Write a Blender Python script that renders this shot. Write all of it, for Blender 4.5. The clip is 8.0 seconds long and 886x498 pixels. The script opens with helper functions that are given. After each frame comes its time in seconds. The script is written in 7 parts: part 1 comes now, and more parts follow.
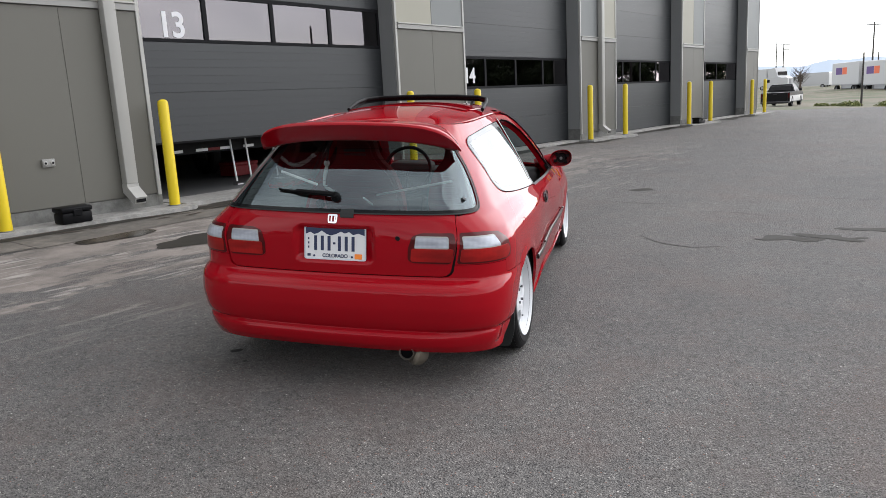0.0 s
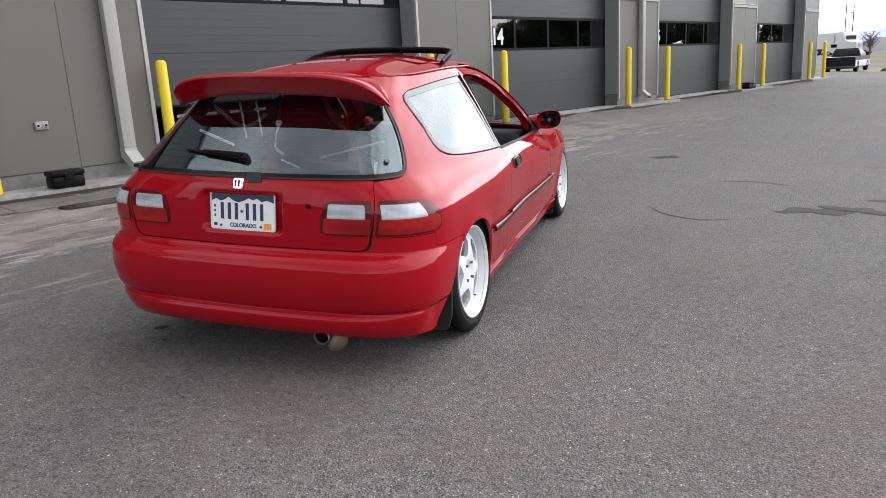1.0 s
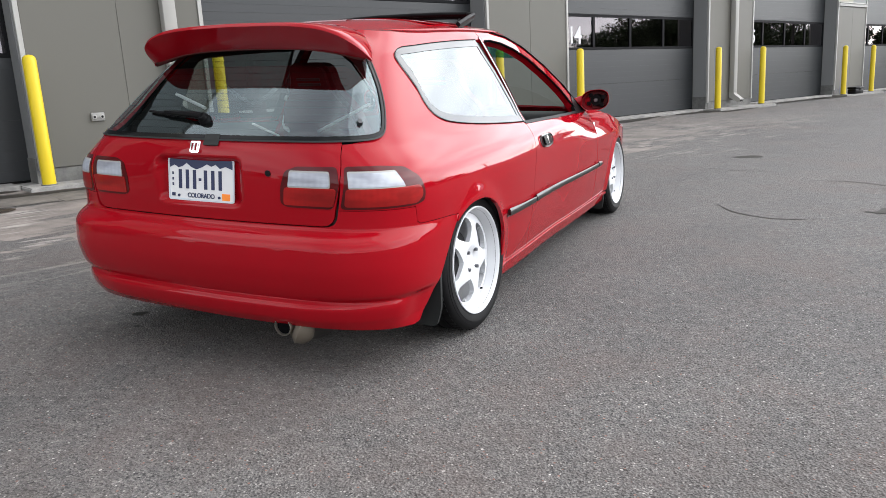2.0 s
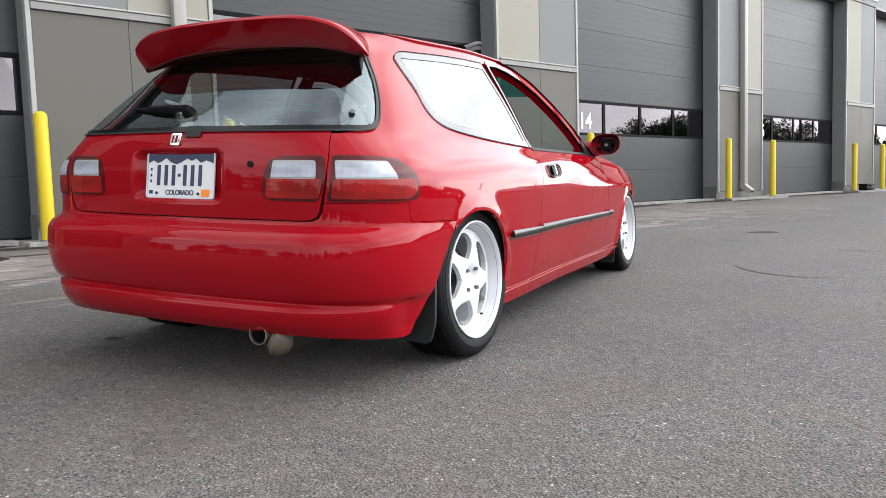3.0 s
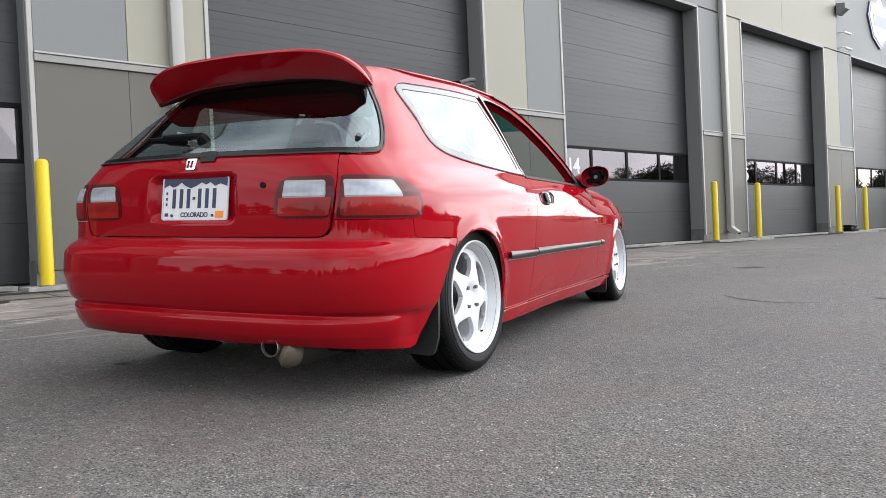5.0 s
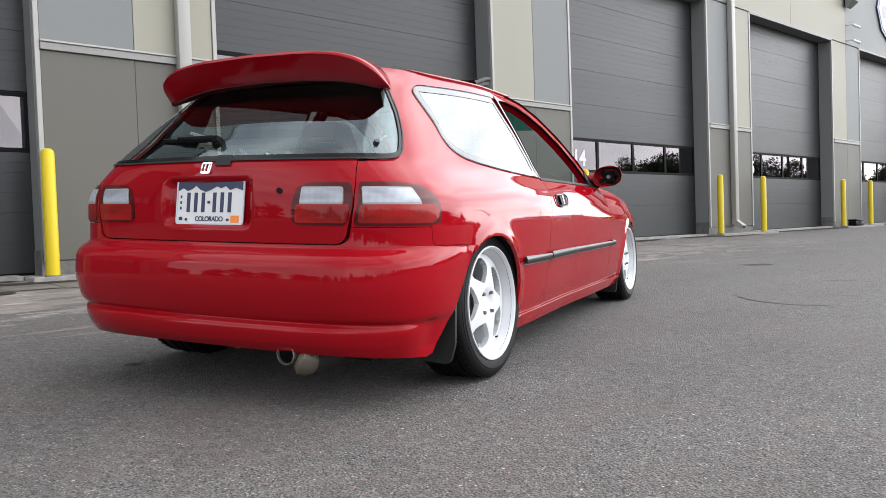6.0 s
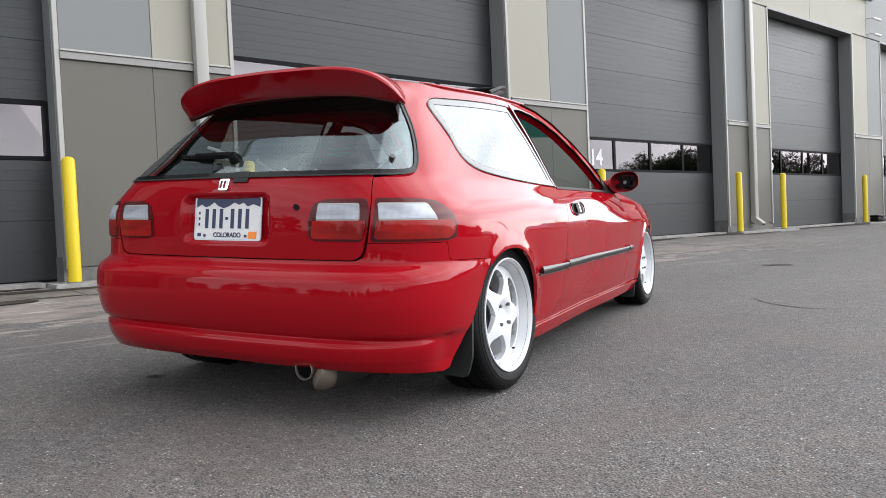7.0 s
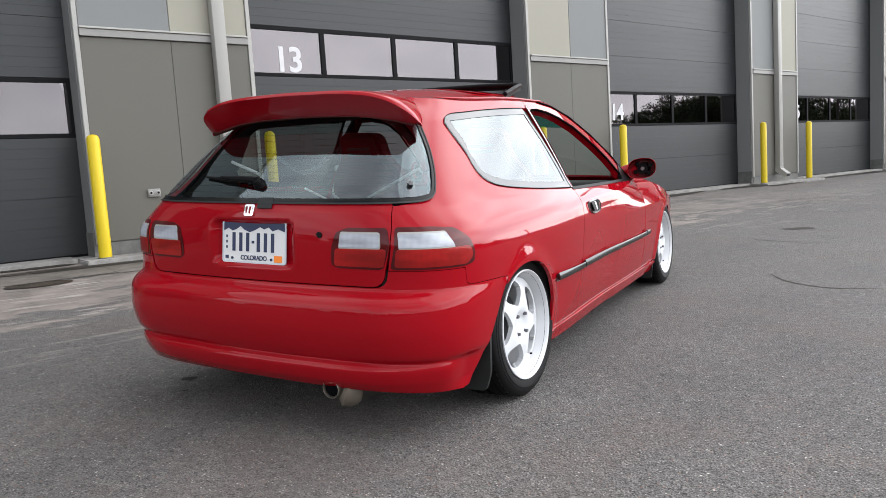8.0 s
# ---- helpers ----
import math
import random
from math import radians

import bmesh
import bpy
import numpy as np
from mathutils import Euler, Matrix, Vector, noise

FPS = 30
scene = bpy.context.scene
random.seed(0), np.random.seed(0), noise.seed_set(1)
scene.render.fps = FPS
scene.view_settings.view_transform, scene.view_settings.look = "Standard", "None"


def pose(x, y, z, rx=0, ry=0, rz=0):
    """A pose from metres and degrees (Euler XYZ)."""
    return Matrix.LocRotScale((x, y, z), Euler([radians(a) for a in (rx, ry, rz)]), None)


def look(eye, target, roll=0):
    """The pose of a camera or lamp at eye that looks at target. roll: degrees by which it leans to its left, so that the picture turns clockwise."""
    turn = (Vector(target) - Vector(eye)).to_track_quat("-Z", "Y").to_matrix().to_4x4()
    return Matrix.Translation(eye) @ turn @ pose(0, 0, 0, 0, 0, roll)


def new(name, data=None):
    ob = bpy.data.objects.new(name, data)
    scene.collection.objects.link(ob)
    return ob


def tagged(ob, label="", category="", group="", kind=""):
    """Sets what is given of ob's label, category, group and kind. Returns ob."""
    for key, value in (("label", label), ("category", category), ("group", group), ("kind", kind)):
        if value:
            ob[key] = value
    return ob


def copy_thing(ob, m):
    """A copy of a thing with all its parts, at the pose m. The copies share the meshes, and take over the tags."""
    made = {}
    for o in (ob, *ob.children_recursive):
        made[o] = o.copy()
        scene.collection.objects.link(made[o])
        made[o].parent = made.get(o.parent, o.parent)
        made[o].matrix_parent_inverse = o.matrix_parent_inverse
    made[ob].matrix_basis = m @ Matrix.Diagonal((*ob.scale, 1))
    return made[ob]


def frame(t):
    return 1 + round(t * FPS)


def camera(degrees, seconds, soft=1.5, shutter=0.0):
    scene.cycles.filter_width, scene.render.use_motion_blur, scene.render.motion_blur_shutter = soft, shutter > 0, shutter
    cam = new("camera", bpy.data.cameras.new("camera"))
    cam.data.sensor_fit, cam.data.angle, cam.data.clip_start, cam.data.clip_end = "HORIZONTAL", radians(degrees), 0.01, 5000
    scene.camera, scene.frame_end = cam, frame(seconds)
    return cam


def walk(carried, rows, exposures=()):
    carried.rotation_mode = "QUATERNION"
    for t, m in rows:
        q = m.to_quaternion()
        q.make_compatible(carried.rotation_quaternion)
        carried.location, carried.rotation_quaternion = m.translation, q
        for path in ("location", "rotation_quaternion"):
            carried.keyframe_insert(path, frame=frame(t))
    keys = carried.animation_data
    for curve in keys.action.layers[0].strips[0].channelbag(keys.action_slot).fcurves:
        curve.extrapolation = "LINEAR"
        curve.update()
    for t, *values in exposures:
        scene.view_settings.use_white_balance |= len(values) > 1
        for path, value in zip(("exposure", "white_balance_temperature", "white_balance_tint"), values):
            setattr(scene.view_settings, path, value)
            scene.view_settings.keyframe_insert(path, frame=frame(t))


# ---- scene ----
# the building's front runs along ALONG; the yard before it falls away from it
PSI, WALL = radians(23.0), 5.80
ALONG, OUT = Vector((math.sin(PSI), math.cos(PSI), 0)), Vector((math.cos(PSI), -math.sin(PSI), 0))
FALL = radians(1.67)
SLOPE = Matrix.Translation(OUT * -WALL) @ Matrix.Rotation(FALL, 4, ALONG) @ Matrix.Translation(OUT * WALL)


def settled(m):
    """Shifts an upright thing to the sloping yard's height at its place."""
    return Matrix.Translation(SLOPE @ m.translation - m.translation) @ m


cam = camera(61.6, 8.0, soft=0.4)
PATH = [
    (0, (1.38, -3.84, 1.388), (0.871, -1.953, 0.963), -1.7),
    (0.5, (1.581, -3.541, 1.337), (1.006, -1.676, 0.904), -1.6),
    (1, (1.772, -3.258, 1.284), (1.135, -1.43, 0.781), -1.9),
    (1.5, (1.949, -2.978, 1.216), (1.16, -1.211, 0.709), -3.0),
    (1.7, (1.971, -2.857, 1.15), (1.141, -1.105, 0.66), -2.8),
    (2.8, (1.906, -2.512, 0.75), (1.017, -0.745, 0.458), -0.5),
    (3, (1.919, -2.523, 0.69), (1.022, -0.748, 0.484), -0.7),
    (3.5, (1.956, -2.597, 0.606), (1.072, -0.806, 0.496), -2.7),
    (4, (1.979, -2.667, 0.58), (1.054, -0.894, 0.519), -2.1),
    (4.5, (1.973, -2.667, 0.575), (1.075, -0.88, 0.523), -2.1),
    (5.8, (1.888, -2.664, 0.627), (1.028, -0.861, 0.523), -0.93),
    (6, (1.88, -2.66, 0.648), (1.0, -0.867, 0.545), -0.9),
    (6.5, (1.868, -2.651, 0.672), (0.969, -0.867, 0.568), -1.2),
    (7, (1.886, -2.662, 0.703), (0.965, -0.89, 0.596), -1.5),
    (7.5, (1.899, -2.668, 0.801), (0.948, -0.914, 0.666), -2.2),
    (8, (1.936, -2.71, 0.98), (0.965, -0.979, 0.726), -2.6),
]
EXPOSURE = [(0.0, 1.60), (0.5, 1.67), (1.0, 1.79), (1.7, 2.00), (3.5, 2.03), (4.5, 1.94), (6.5, 1.92), (8.0, 1.89)]
walk(cam, [(t, SLOPE @ look(eye, target, roll)) for t, eye, target, roll in PATH], [(t, stops, 6300, 10.5) for t, stops in EXPOSURE])

# ---- world, sun, exposure ----
SUN_DIR = Vector((0.66, 0.60, 0.50)).normalized()
world = bpy.data.worlds.new("sky")
scene.world = world
world.use_nodes = True
wn, wl = world.node_tree.nodes, world.node_tree.links
wn.clear()
sky = wn.new("ShaderNodeTexSky")
sky.sky_type = "NISHITA"
sky.sun_disc = False
sky.sun_elevation = math.asin(SUN_DIR.z)
sky.sun_rotation = math.atan2(SUN_DIR.x, SUN_DIR.y)
sky.air_density, sky.dust_density, sky.altitude = 1.2, 2.5, 1600
wco = wn.new("ShaderNodeTexCoord")
wmap = wn.new("ShaderNodeMapping")
wmap.inputs["Scale"].default_value = (1.0, 1.0, 1.7)
cloud = wn.new("ShaderNodeTexNoise")
cloud.inputs["Scale"].default_value, cloud.inputs["Detail"].default_value, cloud.inputs["Roughness"].default_value = 2.4, 6.0, 0.5
cover = wn.new("ShaderNodeValToRGB")
cover.color_ramp.elements[0].position, cover.color_ramp.elements[0].color = 0.30, (0.55, 0.55, 0.55, 1)
cover.color_ramp.elements[1].position, cover.color_ramp.elements[1].color = 0.62, (1, 1, 1, 1)
tone = wn.new("ShaderNodeTexNoise")
tone.inputs["Scale"].default_value, tone.inputs["Detail"].default_value = 2.9, 5.0
greys = wn.new("ShaderNodeValToRGB")
greys.color_ramp.elements[0].position, greys.color_ramp.elements[0].color = 0.32, (4.2, 4.4, 5.0, 1)
greys.color_ramp.elements[1].position, greys.color_ramp.elements[1].color = 0.68, (14.5, 14.4, 14.2, 1)
blend = wn.new("ShaderNodeMixRGB")
back = wn.new("ShaderNodeBackground")
back.inputs["Strength"].default_value = 0.10
wout = wn.new("ShaderNodeOutputWorld")
wl.new(wco.outputs["Generated"], wmap.inputs["Vector"])
wl.new(wmap.outputs["Vector"], cloud.inputs["Vector"])
wl.new(wmap.outputs["Vector"], tone.inputs["Vector"])
wl.new(cloud.outputs["Fac"], cover.inputs["Fac"])
wl.new(tone.outputs["Fac"], greys.inputs["Fac"])
wl.new(cover.outputs["Color"], blend.inputs["Fac"])
wl.new(sky.outputs["Color"], blend.inputs["Color1"])
wl.new(greys.outputs["Color"], blend.inputs["Color2"])
# thin cloud is brighter round the hidden sun
near = wn.new("ShaderNodeVectorMath")
near.operation = "DOT_PRODUCT"
near.inputs[1].default_value = SUN_DIR[:]
glow = wn.new("ShaderNodeMapRange")
glow.inputs["From Min"].default_value, glow.inputs["From Max"].default_value = 0.25, 1.0
glow.inputs["To Min"].default_value, glow.inputs["To Max"].default_value = 0.61, 1.38
lit = wn.new("ShaderNodeVectorMath")
lit.operation = "SCALE"
wl.new(wco.outputs["Generated"], near.inputs[0])
wl.new(near.outputs["Value"], glow.inputs["Value"])
# an added elevation factor dims the sky overhead, which weakens upward reflections
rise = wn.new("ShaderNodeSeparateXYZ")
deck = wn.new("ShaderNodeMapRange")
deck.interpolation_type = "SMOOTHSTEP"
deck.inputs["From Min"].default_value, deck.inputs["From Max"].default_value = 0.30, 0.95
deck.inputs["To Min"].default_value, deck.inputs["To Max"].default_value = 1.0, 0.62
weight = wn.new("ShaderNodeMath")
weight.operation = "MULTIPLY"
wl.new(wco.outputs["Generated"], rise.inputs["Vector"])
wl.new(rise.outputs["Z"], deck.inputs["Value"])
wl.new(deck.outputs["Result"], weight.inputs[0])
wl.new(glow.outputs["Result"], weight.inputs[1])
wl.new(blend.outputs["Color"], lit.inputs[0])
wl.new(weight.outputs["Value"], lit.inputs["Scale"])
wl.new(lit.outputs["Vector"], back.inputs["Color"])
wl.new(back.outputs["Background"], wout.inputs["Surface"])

sun = new("sun", bpy.data.lights.new("sun", "SUN"))
sun.data.energy, sun.data.angle, sun.data.color = 0.95, radians(110), (1.0, 0.96, 0.9)
sun.matrix_world = look((SUN_DIR * 30)[:], (0, 0, 0))


# ---- materials ----
class Mat:
    """A node material with a Principled shader and a few shorthands."""

    def __init__(self, name, color, rough=0.6, metal=0.0, coat=0.0, ior=1.5):
        self.m = bpy.data.materials.new(name)
        self.m.use_nodes = True
        self.nodes, self.links = self.m.node_tree.nodes, self.m.node_tree.links
        self.p = self.nodes["Principled BSDF"]
        self.p.inputs["Base Color"].default_value = (*color, 1)
        self.p.inputs["Roughness"].default_value = rough
        self.p.inputs["Metallic"].default_value = metal
        self.p.inputs["Coat Weight"].default_value = coat
        self.p.inputs["Coat Roughness"].default_value = 0.03
        self.p.inputs["IOR"].default_value = ior
        self.co = self.nodes.new("ShaderNodeTexCoord").outputs["Object"]
        self.col = None

    def noise(self, scale, detail=4.0, rough=0.55, stretch=None):
        n = self.nodes.new("ShaderNodeTexNoise")
        n.inputs["Scale"].default_value, n.inputs["Detail"].default_value, n.inputs["Roughness"].default_value = scale, detail, rough
        src = self.co
        if stretch:
            mp = self.nodes.new("ShaderNodeMapping")
            mp.inputs["Scale"].default_value = stretch
            self.links.new(src, mp.inputs["Vector"])
            src = mp.outputs["Vector"]
        self.links.new(src, n.inputs["Vector"])
        return n.outputs["Fac"]

    def cells(self, scale, out="Distance"):
        n = self.nodes.new("ShaderNodeTexVoronoi")
        n.inputs["Scale"].default_value = scale
        self.links.new(self.co, n.inputs["Vector"])
        return n.outputs[out]

    def ramp(self, fac, lo, hi, a=(0, 0, 0), b=(1, 1, 1)):
        r = self.nodes.new("ShaderNodeValToRGB")
        e = r.color_ramp.elements
        e[0].position, e[0].color, e[1].position, e[1].color = lo, (*a, 1), hi, (*b, 1)
        self.links.new(fac, r.inputs["Fac"])
        return r.outputs["Color"]

    def mix(self, fac, a, b, kind="MIX"):
        n = self.nodes.new("ShaderNodeMixRGB")
        n.blend_type = kind
        for sock, v in (("Fac", fac), ("Color1", a), ("Color2", b)):
            if isinstance(v, (int, float)):
                n.inputs[sock].default_value = v
            elif isinstance(v, tuple):
                n.inputs[sock].default_value = (*v, 1)
            else:
                self.links.new(v, n.inputs[sock])
        return n.outputs["Color"]

    def color(self, sock):
        self.links.new(sock, self.p.inputs["Base Color"])
        return self

    def rough(self, fac, lo, hi):
        r = self.nodes.new("ShaderNodeMapRange")
        r.inputs["To Min"].default_value, r.inputs["To Max"].default_value = lo, hi
        self.links.new(fac, r.inputs["Value"])
        self.links.new(r.outputs["Result"], self.p.inputs["Roughness"])
        return self

    def bump(self, fac, strength, dist=0.002):
        b = self.nodes.new("ShaderNodeBump")
        b.inputs["Strength"].default_value, b.inputs["Distance"].default_value = strength, dist
        self.links.new(fac, b.inputs["Height"])
        self.links.new(b.outputs["Normal"], self.p.inputs["Normal"])
        return self

    def random(self):
        return self.nodes.new("ShaderNodeObjectInfo").outputs["Random"]


def painted(name, color, rough=0.5, vary=0.12, scale=1.3, metal=0.0, streak=None, grain=160.0, bump=0.06, spec=0.5):
    """Coated or moulded surface: soft large stains, fine grain and a slight texture."""
    k = Mat(name, color, rough, metal)
    k.p.inputs["Specular IOR Level"].default_value = spec
    dark = tuple(c * (1 - vary) for c in color)
    lite = tuple(min(1.0, c * (1 + vary)) for c in color)
    big = k.noise(scale, 5.0, 0.6, streak)
    fine = k.noise(grain, 3.0)
    k.color(k.mix(k.ramp(fine, 0.3, 0.75), k.mix(big, dark, lite), color, "MIX"))
    k.rough(big, rough * 0.85, min(1.0, rough * 1.15))
    k.bump(fine, bump, 0.001)
    return k.m


def glassy(name, tint, gloss, rough=0.0, sheen=(1, 1, 1)):
    """Thin pane: a tinted clear layer with a mirror layer that grows towards grazing angles."""
    m = bpy.data.materials.new(name)
    m.use_nodes = True
    n, l = m.node_tree.nodes, m.node_tree.links
    n.clear()
    tr, gl, lw, mx, out = (n.new("ShaderNode" + k) for k in ("BsdfTransparent", "BsdfGlossy", "LayerWeight", "MixShader", "OutputMaterial"))
    pw, ma = n.new("ShaderNodeMath"), n.new("ShaderNodeMath")
    tr.inputs["Color"].default_value = (*tint, 1)
    gl.inputs["Roughness"].default_value = rough
    gl.inputs["Color"].default_value = (*sheen, 1)
    lw.inputs["Blend"].default_value = 0.5
    pw.operation, ma.operation = "POWER", "MULTIPLY_ADD"
    pw.inputs[1].default_value = 5.0
    ma.inputs[1].default_value, ma.inputs[2].default_value = 1.0 - gloss, gloss
    l.new(lw.outputs["Facing"], pw.inputs[0])
    l.new(pw.outputs["Value"], ma.inputs[0])
    l.new(ma.outputs["Value"], mx.inputs["Fac"])
    l.new(tr.outputs["BSDF"], mx.inputs[1])
    l.new(gl.outputs["BSDF"], mx.inputs[2])
    l.new(mx.outputs["Shader"], out.inputs["Surface"])
    return m


def car_paint():
    k = Mat("red paint", (0.27, 0.003, 0.009), 0.5, 0.0, 1.0)
    k.p.inputs["Specular IOR Level"].default_value = 0.0
    k.p.inputs["Coat IOR"].default_value = 1.30
    k.p.inputs["Coat Roughness"].default_value = 0.012
    k.color(k.mix(k.noise(2.5, 4.0), (0.236, 0.0022, 0.0064), (0.259, 0.0028, 0.0078)))
    k.bump(k.noise(5.0, 1.0), 0.012, 0.004)
    return k.m


def asphalt():
    k = Mat("asphalt", (0.06, 0.06, 0.062), 0.9)

    def chips(scale, lo, hi):
        sep = k.nodes.new("ShaderNodeSeparateColor")
        k.links.new(k.cells(scale, "Color"), sep.inputs["Color"])
        return k.ramp(sep.outputs["Red"], 0.1, 1.0, lo, hi), sep.outputs["Green"]
    fine, _ = chips(330.0, (0.022, 0.0215, 0.0215), (0.125, 0.1215, 0.117))
    coarse, pick = chips(170.0, (0.020, 0.020, 0.0205), (0.118, 0.115, 0.111))
    base = k.mix(k.ramp(k.noise(45.0, 3.0), 0.42, 0.58), fine, coarse)
    base = k.mix(k.ramp(pick, 0.975, 0.995), base, (0.17, 0.165, 0.155))

    def specks(scale, least, size, tint, base):
        """Sparse single stones or pits: a few cells of a coarse pattern, each a small spot."""
        n = k.nodes.new("ShaderNodeTexVoronoi")
        n.inputs["Scale"].default_value = scale
        k.links.new(k.co, n.inputs["Vector"])
        sep = k.nodes.new("ShaderNodeSeparateColor")
        k.links.new(n.outputs["Color"], sep.inputs["Color"])
        spot = k.mix(1.0, k.ramp(n.outputs["Distance"], size * 0.7, size, (1, 1, 1), (0, 0, 0)), k.ramp(sep.outputs["Red"], least, least + 0.004), "MULTIPLY")
        return k.mix(spot, base, tint)
    base = specks(95.0, 0.90, 0.42, (0.014, 0.0135, 0.0135), base)
    base = specks(70.0, 0.965, 0.36, (0.012, 0.012, 0.012), base)
    base = specks(120.0, 0.955, 0.40, (0.24, 0.235, 0.225), base)
    base = specks(60.0, 0.988, 0.28, (0.34, 0.33, 0.315), base)
    base = specks(100.0, 0.965, 0.42, (0.13, 0.072, 0.055), base)
    big = k.noise(0.22, 6.0, 0.6)
    mid = k.noise(1.6, 6.0, 0.65)
    base = k.mix(1.0, base, k.ramp(big, 0.30, 0.72, (0.885, 0.87, 0.863), (1.33, 1.28, 1.24)), "MULTIPLY")
    base = k.mix(1.0, base, k.ramp(mid, 0.30, 0.70, (0.86, 0.86, 0.86), (1.20, 1.20, 1.20)), "MULTIPLY")
    clump = k.noise(22.0, 4.0, 0.6)
    base = k.mix(1.0, base, k.ramp(clump, 0.32, 0.68, (0.80, 0.80, 0.80), (1.26, 1.26, 1.26)), "MULTIPLY")
    rust = k.ramp(k.noise(0.55, 7.0, 0.68), 0.50, 0.72, (0, 0, 0), (0.42, 0.42, 0.42))
    base = k.mix(rust, base, (0.098, 0.066, 0.054))
    faint = k.ramp(k.noise(3.1, 5.0, 0.6), 0.48, 0.70, (0, 0, 0), (0.28, 0.28, 0.28))
    base = k.mix(faint, base, (0.092, 0.068, 0.060))
    # pale dust, dragged along the front of the doors
    mp = k.nodes.new("ShaderNodeMapping")
    mp.inputs["Rotation"].default_value = (0, 0, radians(22.75))
    k.links.new(k.co, mp.inputs["Vector"])
    sp = k.nodes.new("ShaderNodeSeparateXYZ")
    k.links.new(mp.outputs["Vector"], sp.inputs["Vector"])
    rng = k.nodes.new("ShaderNodeMapRange")
    rng.inputs["From Min"].default_value, rng.inputs["From Max"].default_value = -1.7, -3.5
    k.links.new(sp.outputs["X"], rng.inputs["Value"])
    st = k.nodes.new("ShaderNodeMapping")
    st.inputs["Scale"].default_value = (1.0, 0.30, 1.0)
    k.links.new(mp.outputs["Vector"], st.inputs["Vector"])
    dn = k.nodes.new("ShaderNodeTexNoise")
    dn.inputs["Scale"].default_value, dn.inputs["Detail"].default_value, dn.inputs["Roughness"].default_value = 3.4, 9.0, 0.68
    k.links.new(st.outputs["Vector"], dn.inputs["Vector"])
    add = k.nodes.new("ShaderNodeMath")
    add.operation = "MULTIPLY_ADD"
    add.inputs[1].default_value, add.inputs[2].default_value = 0.24, -0.13
    k.links.new(rng.outputs["Result"], add.inputs[0])
    tot = k.nodes.new("ShaderNodeMath")
    k.links.new(add.outputs["Value"], tot.inputs[0])
    k.links.new(dn.outputs["Fac"], tot.inputs[1])
    dust = k.ramp(tot.outputs["Value"], 0.505, 0.56, (0, 0, 0), (0.80, 0.80, 0.80))
    fade = k.nodes.new("ShaderNodeMapRange")
    fade.inputs["From Min"].default_value, fade.inputs["From Max"].default_value = 13.0, 6.0
    fade.inputs["To Min"].default_value = 0.12
    k.links.new(sp.outputs["Y"], fade.inputs["Value"])
    dust = k.mix(1.0, dust, fade.outputs["Result"], "MULTIPLY")
    band = k.nodes.new("ShaderNodeMapRange")
    band.inputs["From Min"].default_value, band.inputs["From Max"].default_value = -1.0, -2.2
    k.links.new(sp.outputs["X"], band.inputs["Value"])
    dust = k.mix(1.0, dust, band.outputs["Result"], "MULTIPLY")
    pale = k.mix(mid, (0.135, 0.116, 0.102), (0.235, 0.206, 0.184))
    pale = k.mix(1.0, pale, k.ramp(k.noise(2.3, 7.0, 0.66), 0.36, 0.62, (0.52, 0.51, 0.50), (1.16, 1.14, 1.12)), "MULTIPLY")
    base = k.mix(dust, base, pale)
    # thin chalky drag marks within the dust
    sm = k.nodes.new("ShaderNodeMapping")
    sm.inputs["Scale"].default_value = (5.0, 0.55, 1.0)
    k.links.new(mp.outputs["Vector"], sm.inputs["Vector"])
    sn = k.nodes.new("ShaderNodeTexNoise")
    sn.inputs["Scale"].default_value, sn.inputs["Detail"].default_value, sn.inputs["Roughness"].default_value = 2.2, 8.0, 0.62
    k.links.new(sm.outputs["Vector"], sn.inputs["Vector"])
    sn.inputs["Distortion"].default_value = 0.9
    wide = k.nodes.new("ShaderNodeMapRange")
    wide.inputs["From Min"].default_value, wide.inputs["From Max"].default_value = -1.2, -2.9
    k.links.new(sp.outputs["X"], wide.inputs["Value"])
    drag = k.mix(1.0, k.mix(1.0, k.ramp(sn.outputs["Fac"], 0.54, 0.60, (0, 0, 0), (0.85, 0.85, 0.85)), k.ramp(k.noise(1.3, 5.0), 0.46, 0.58), "MULTIPLY"), wide.outputs["Result"], "MULTIPLY")
    drag = k.mix(1.0, drag, fade.outputs["Result"], "MULTIPLY")
    base = k.mix(drag, base, (0.29, 0.265, 0.24))
    k.color(base)
    k.rough(mid, 0.80, 0.97)
    k.bump(k.mix(dust, k.cells(130.0), (0.35, 0.35, 0.35)), 1.0, 0.005)
    return k.m


def dusty_concrete(name="stained concrete", lite=(0.13, 0.12, 0.11), dark=(0.05, 0.05, 0.048)):
    k = Mat(name, lite, 0.85)
    a = k.ramp(k.noise(0.75, 7.0, 0.62), 0.38, 0.62)
    b = k.ramp(k.noise(3.5, 6.0, 0.7), 0.35, 0.7)
    base = k.mix(a, dark, lite)
    base = k.mix(b, k.mix(1.0, base, (0.8, 0.8, 0.8), "MULTIPLY"), base)
    base = k.mix(1.0, base, k.ramp(k.noise(9.0, 6.0, 0.7), 0.38, 0.66, (0.74, 0.73, 0.72), (1.14, 1.13, 1.12)), "MULTIPLY")
    k.color(k.mix(k.ramp(k.noise(220.0, 2.0), 0.3, 0.8), base, k.mix(1.0, base, (1.25, 1.25, 1.25), "MULTIPLY")))
    k.rough(a, 0.65, 0.92)
    k.bump(k.noise(90.0, 4.0), 0.25, 0.003)
    return k.m


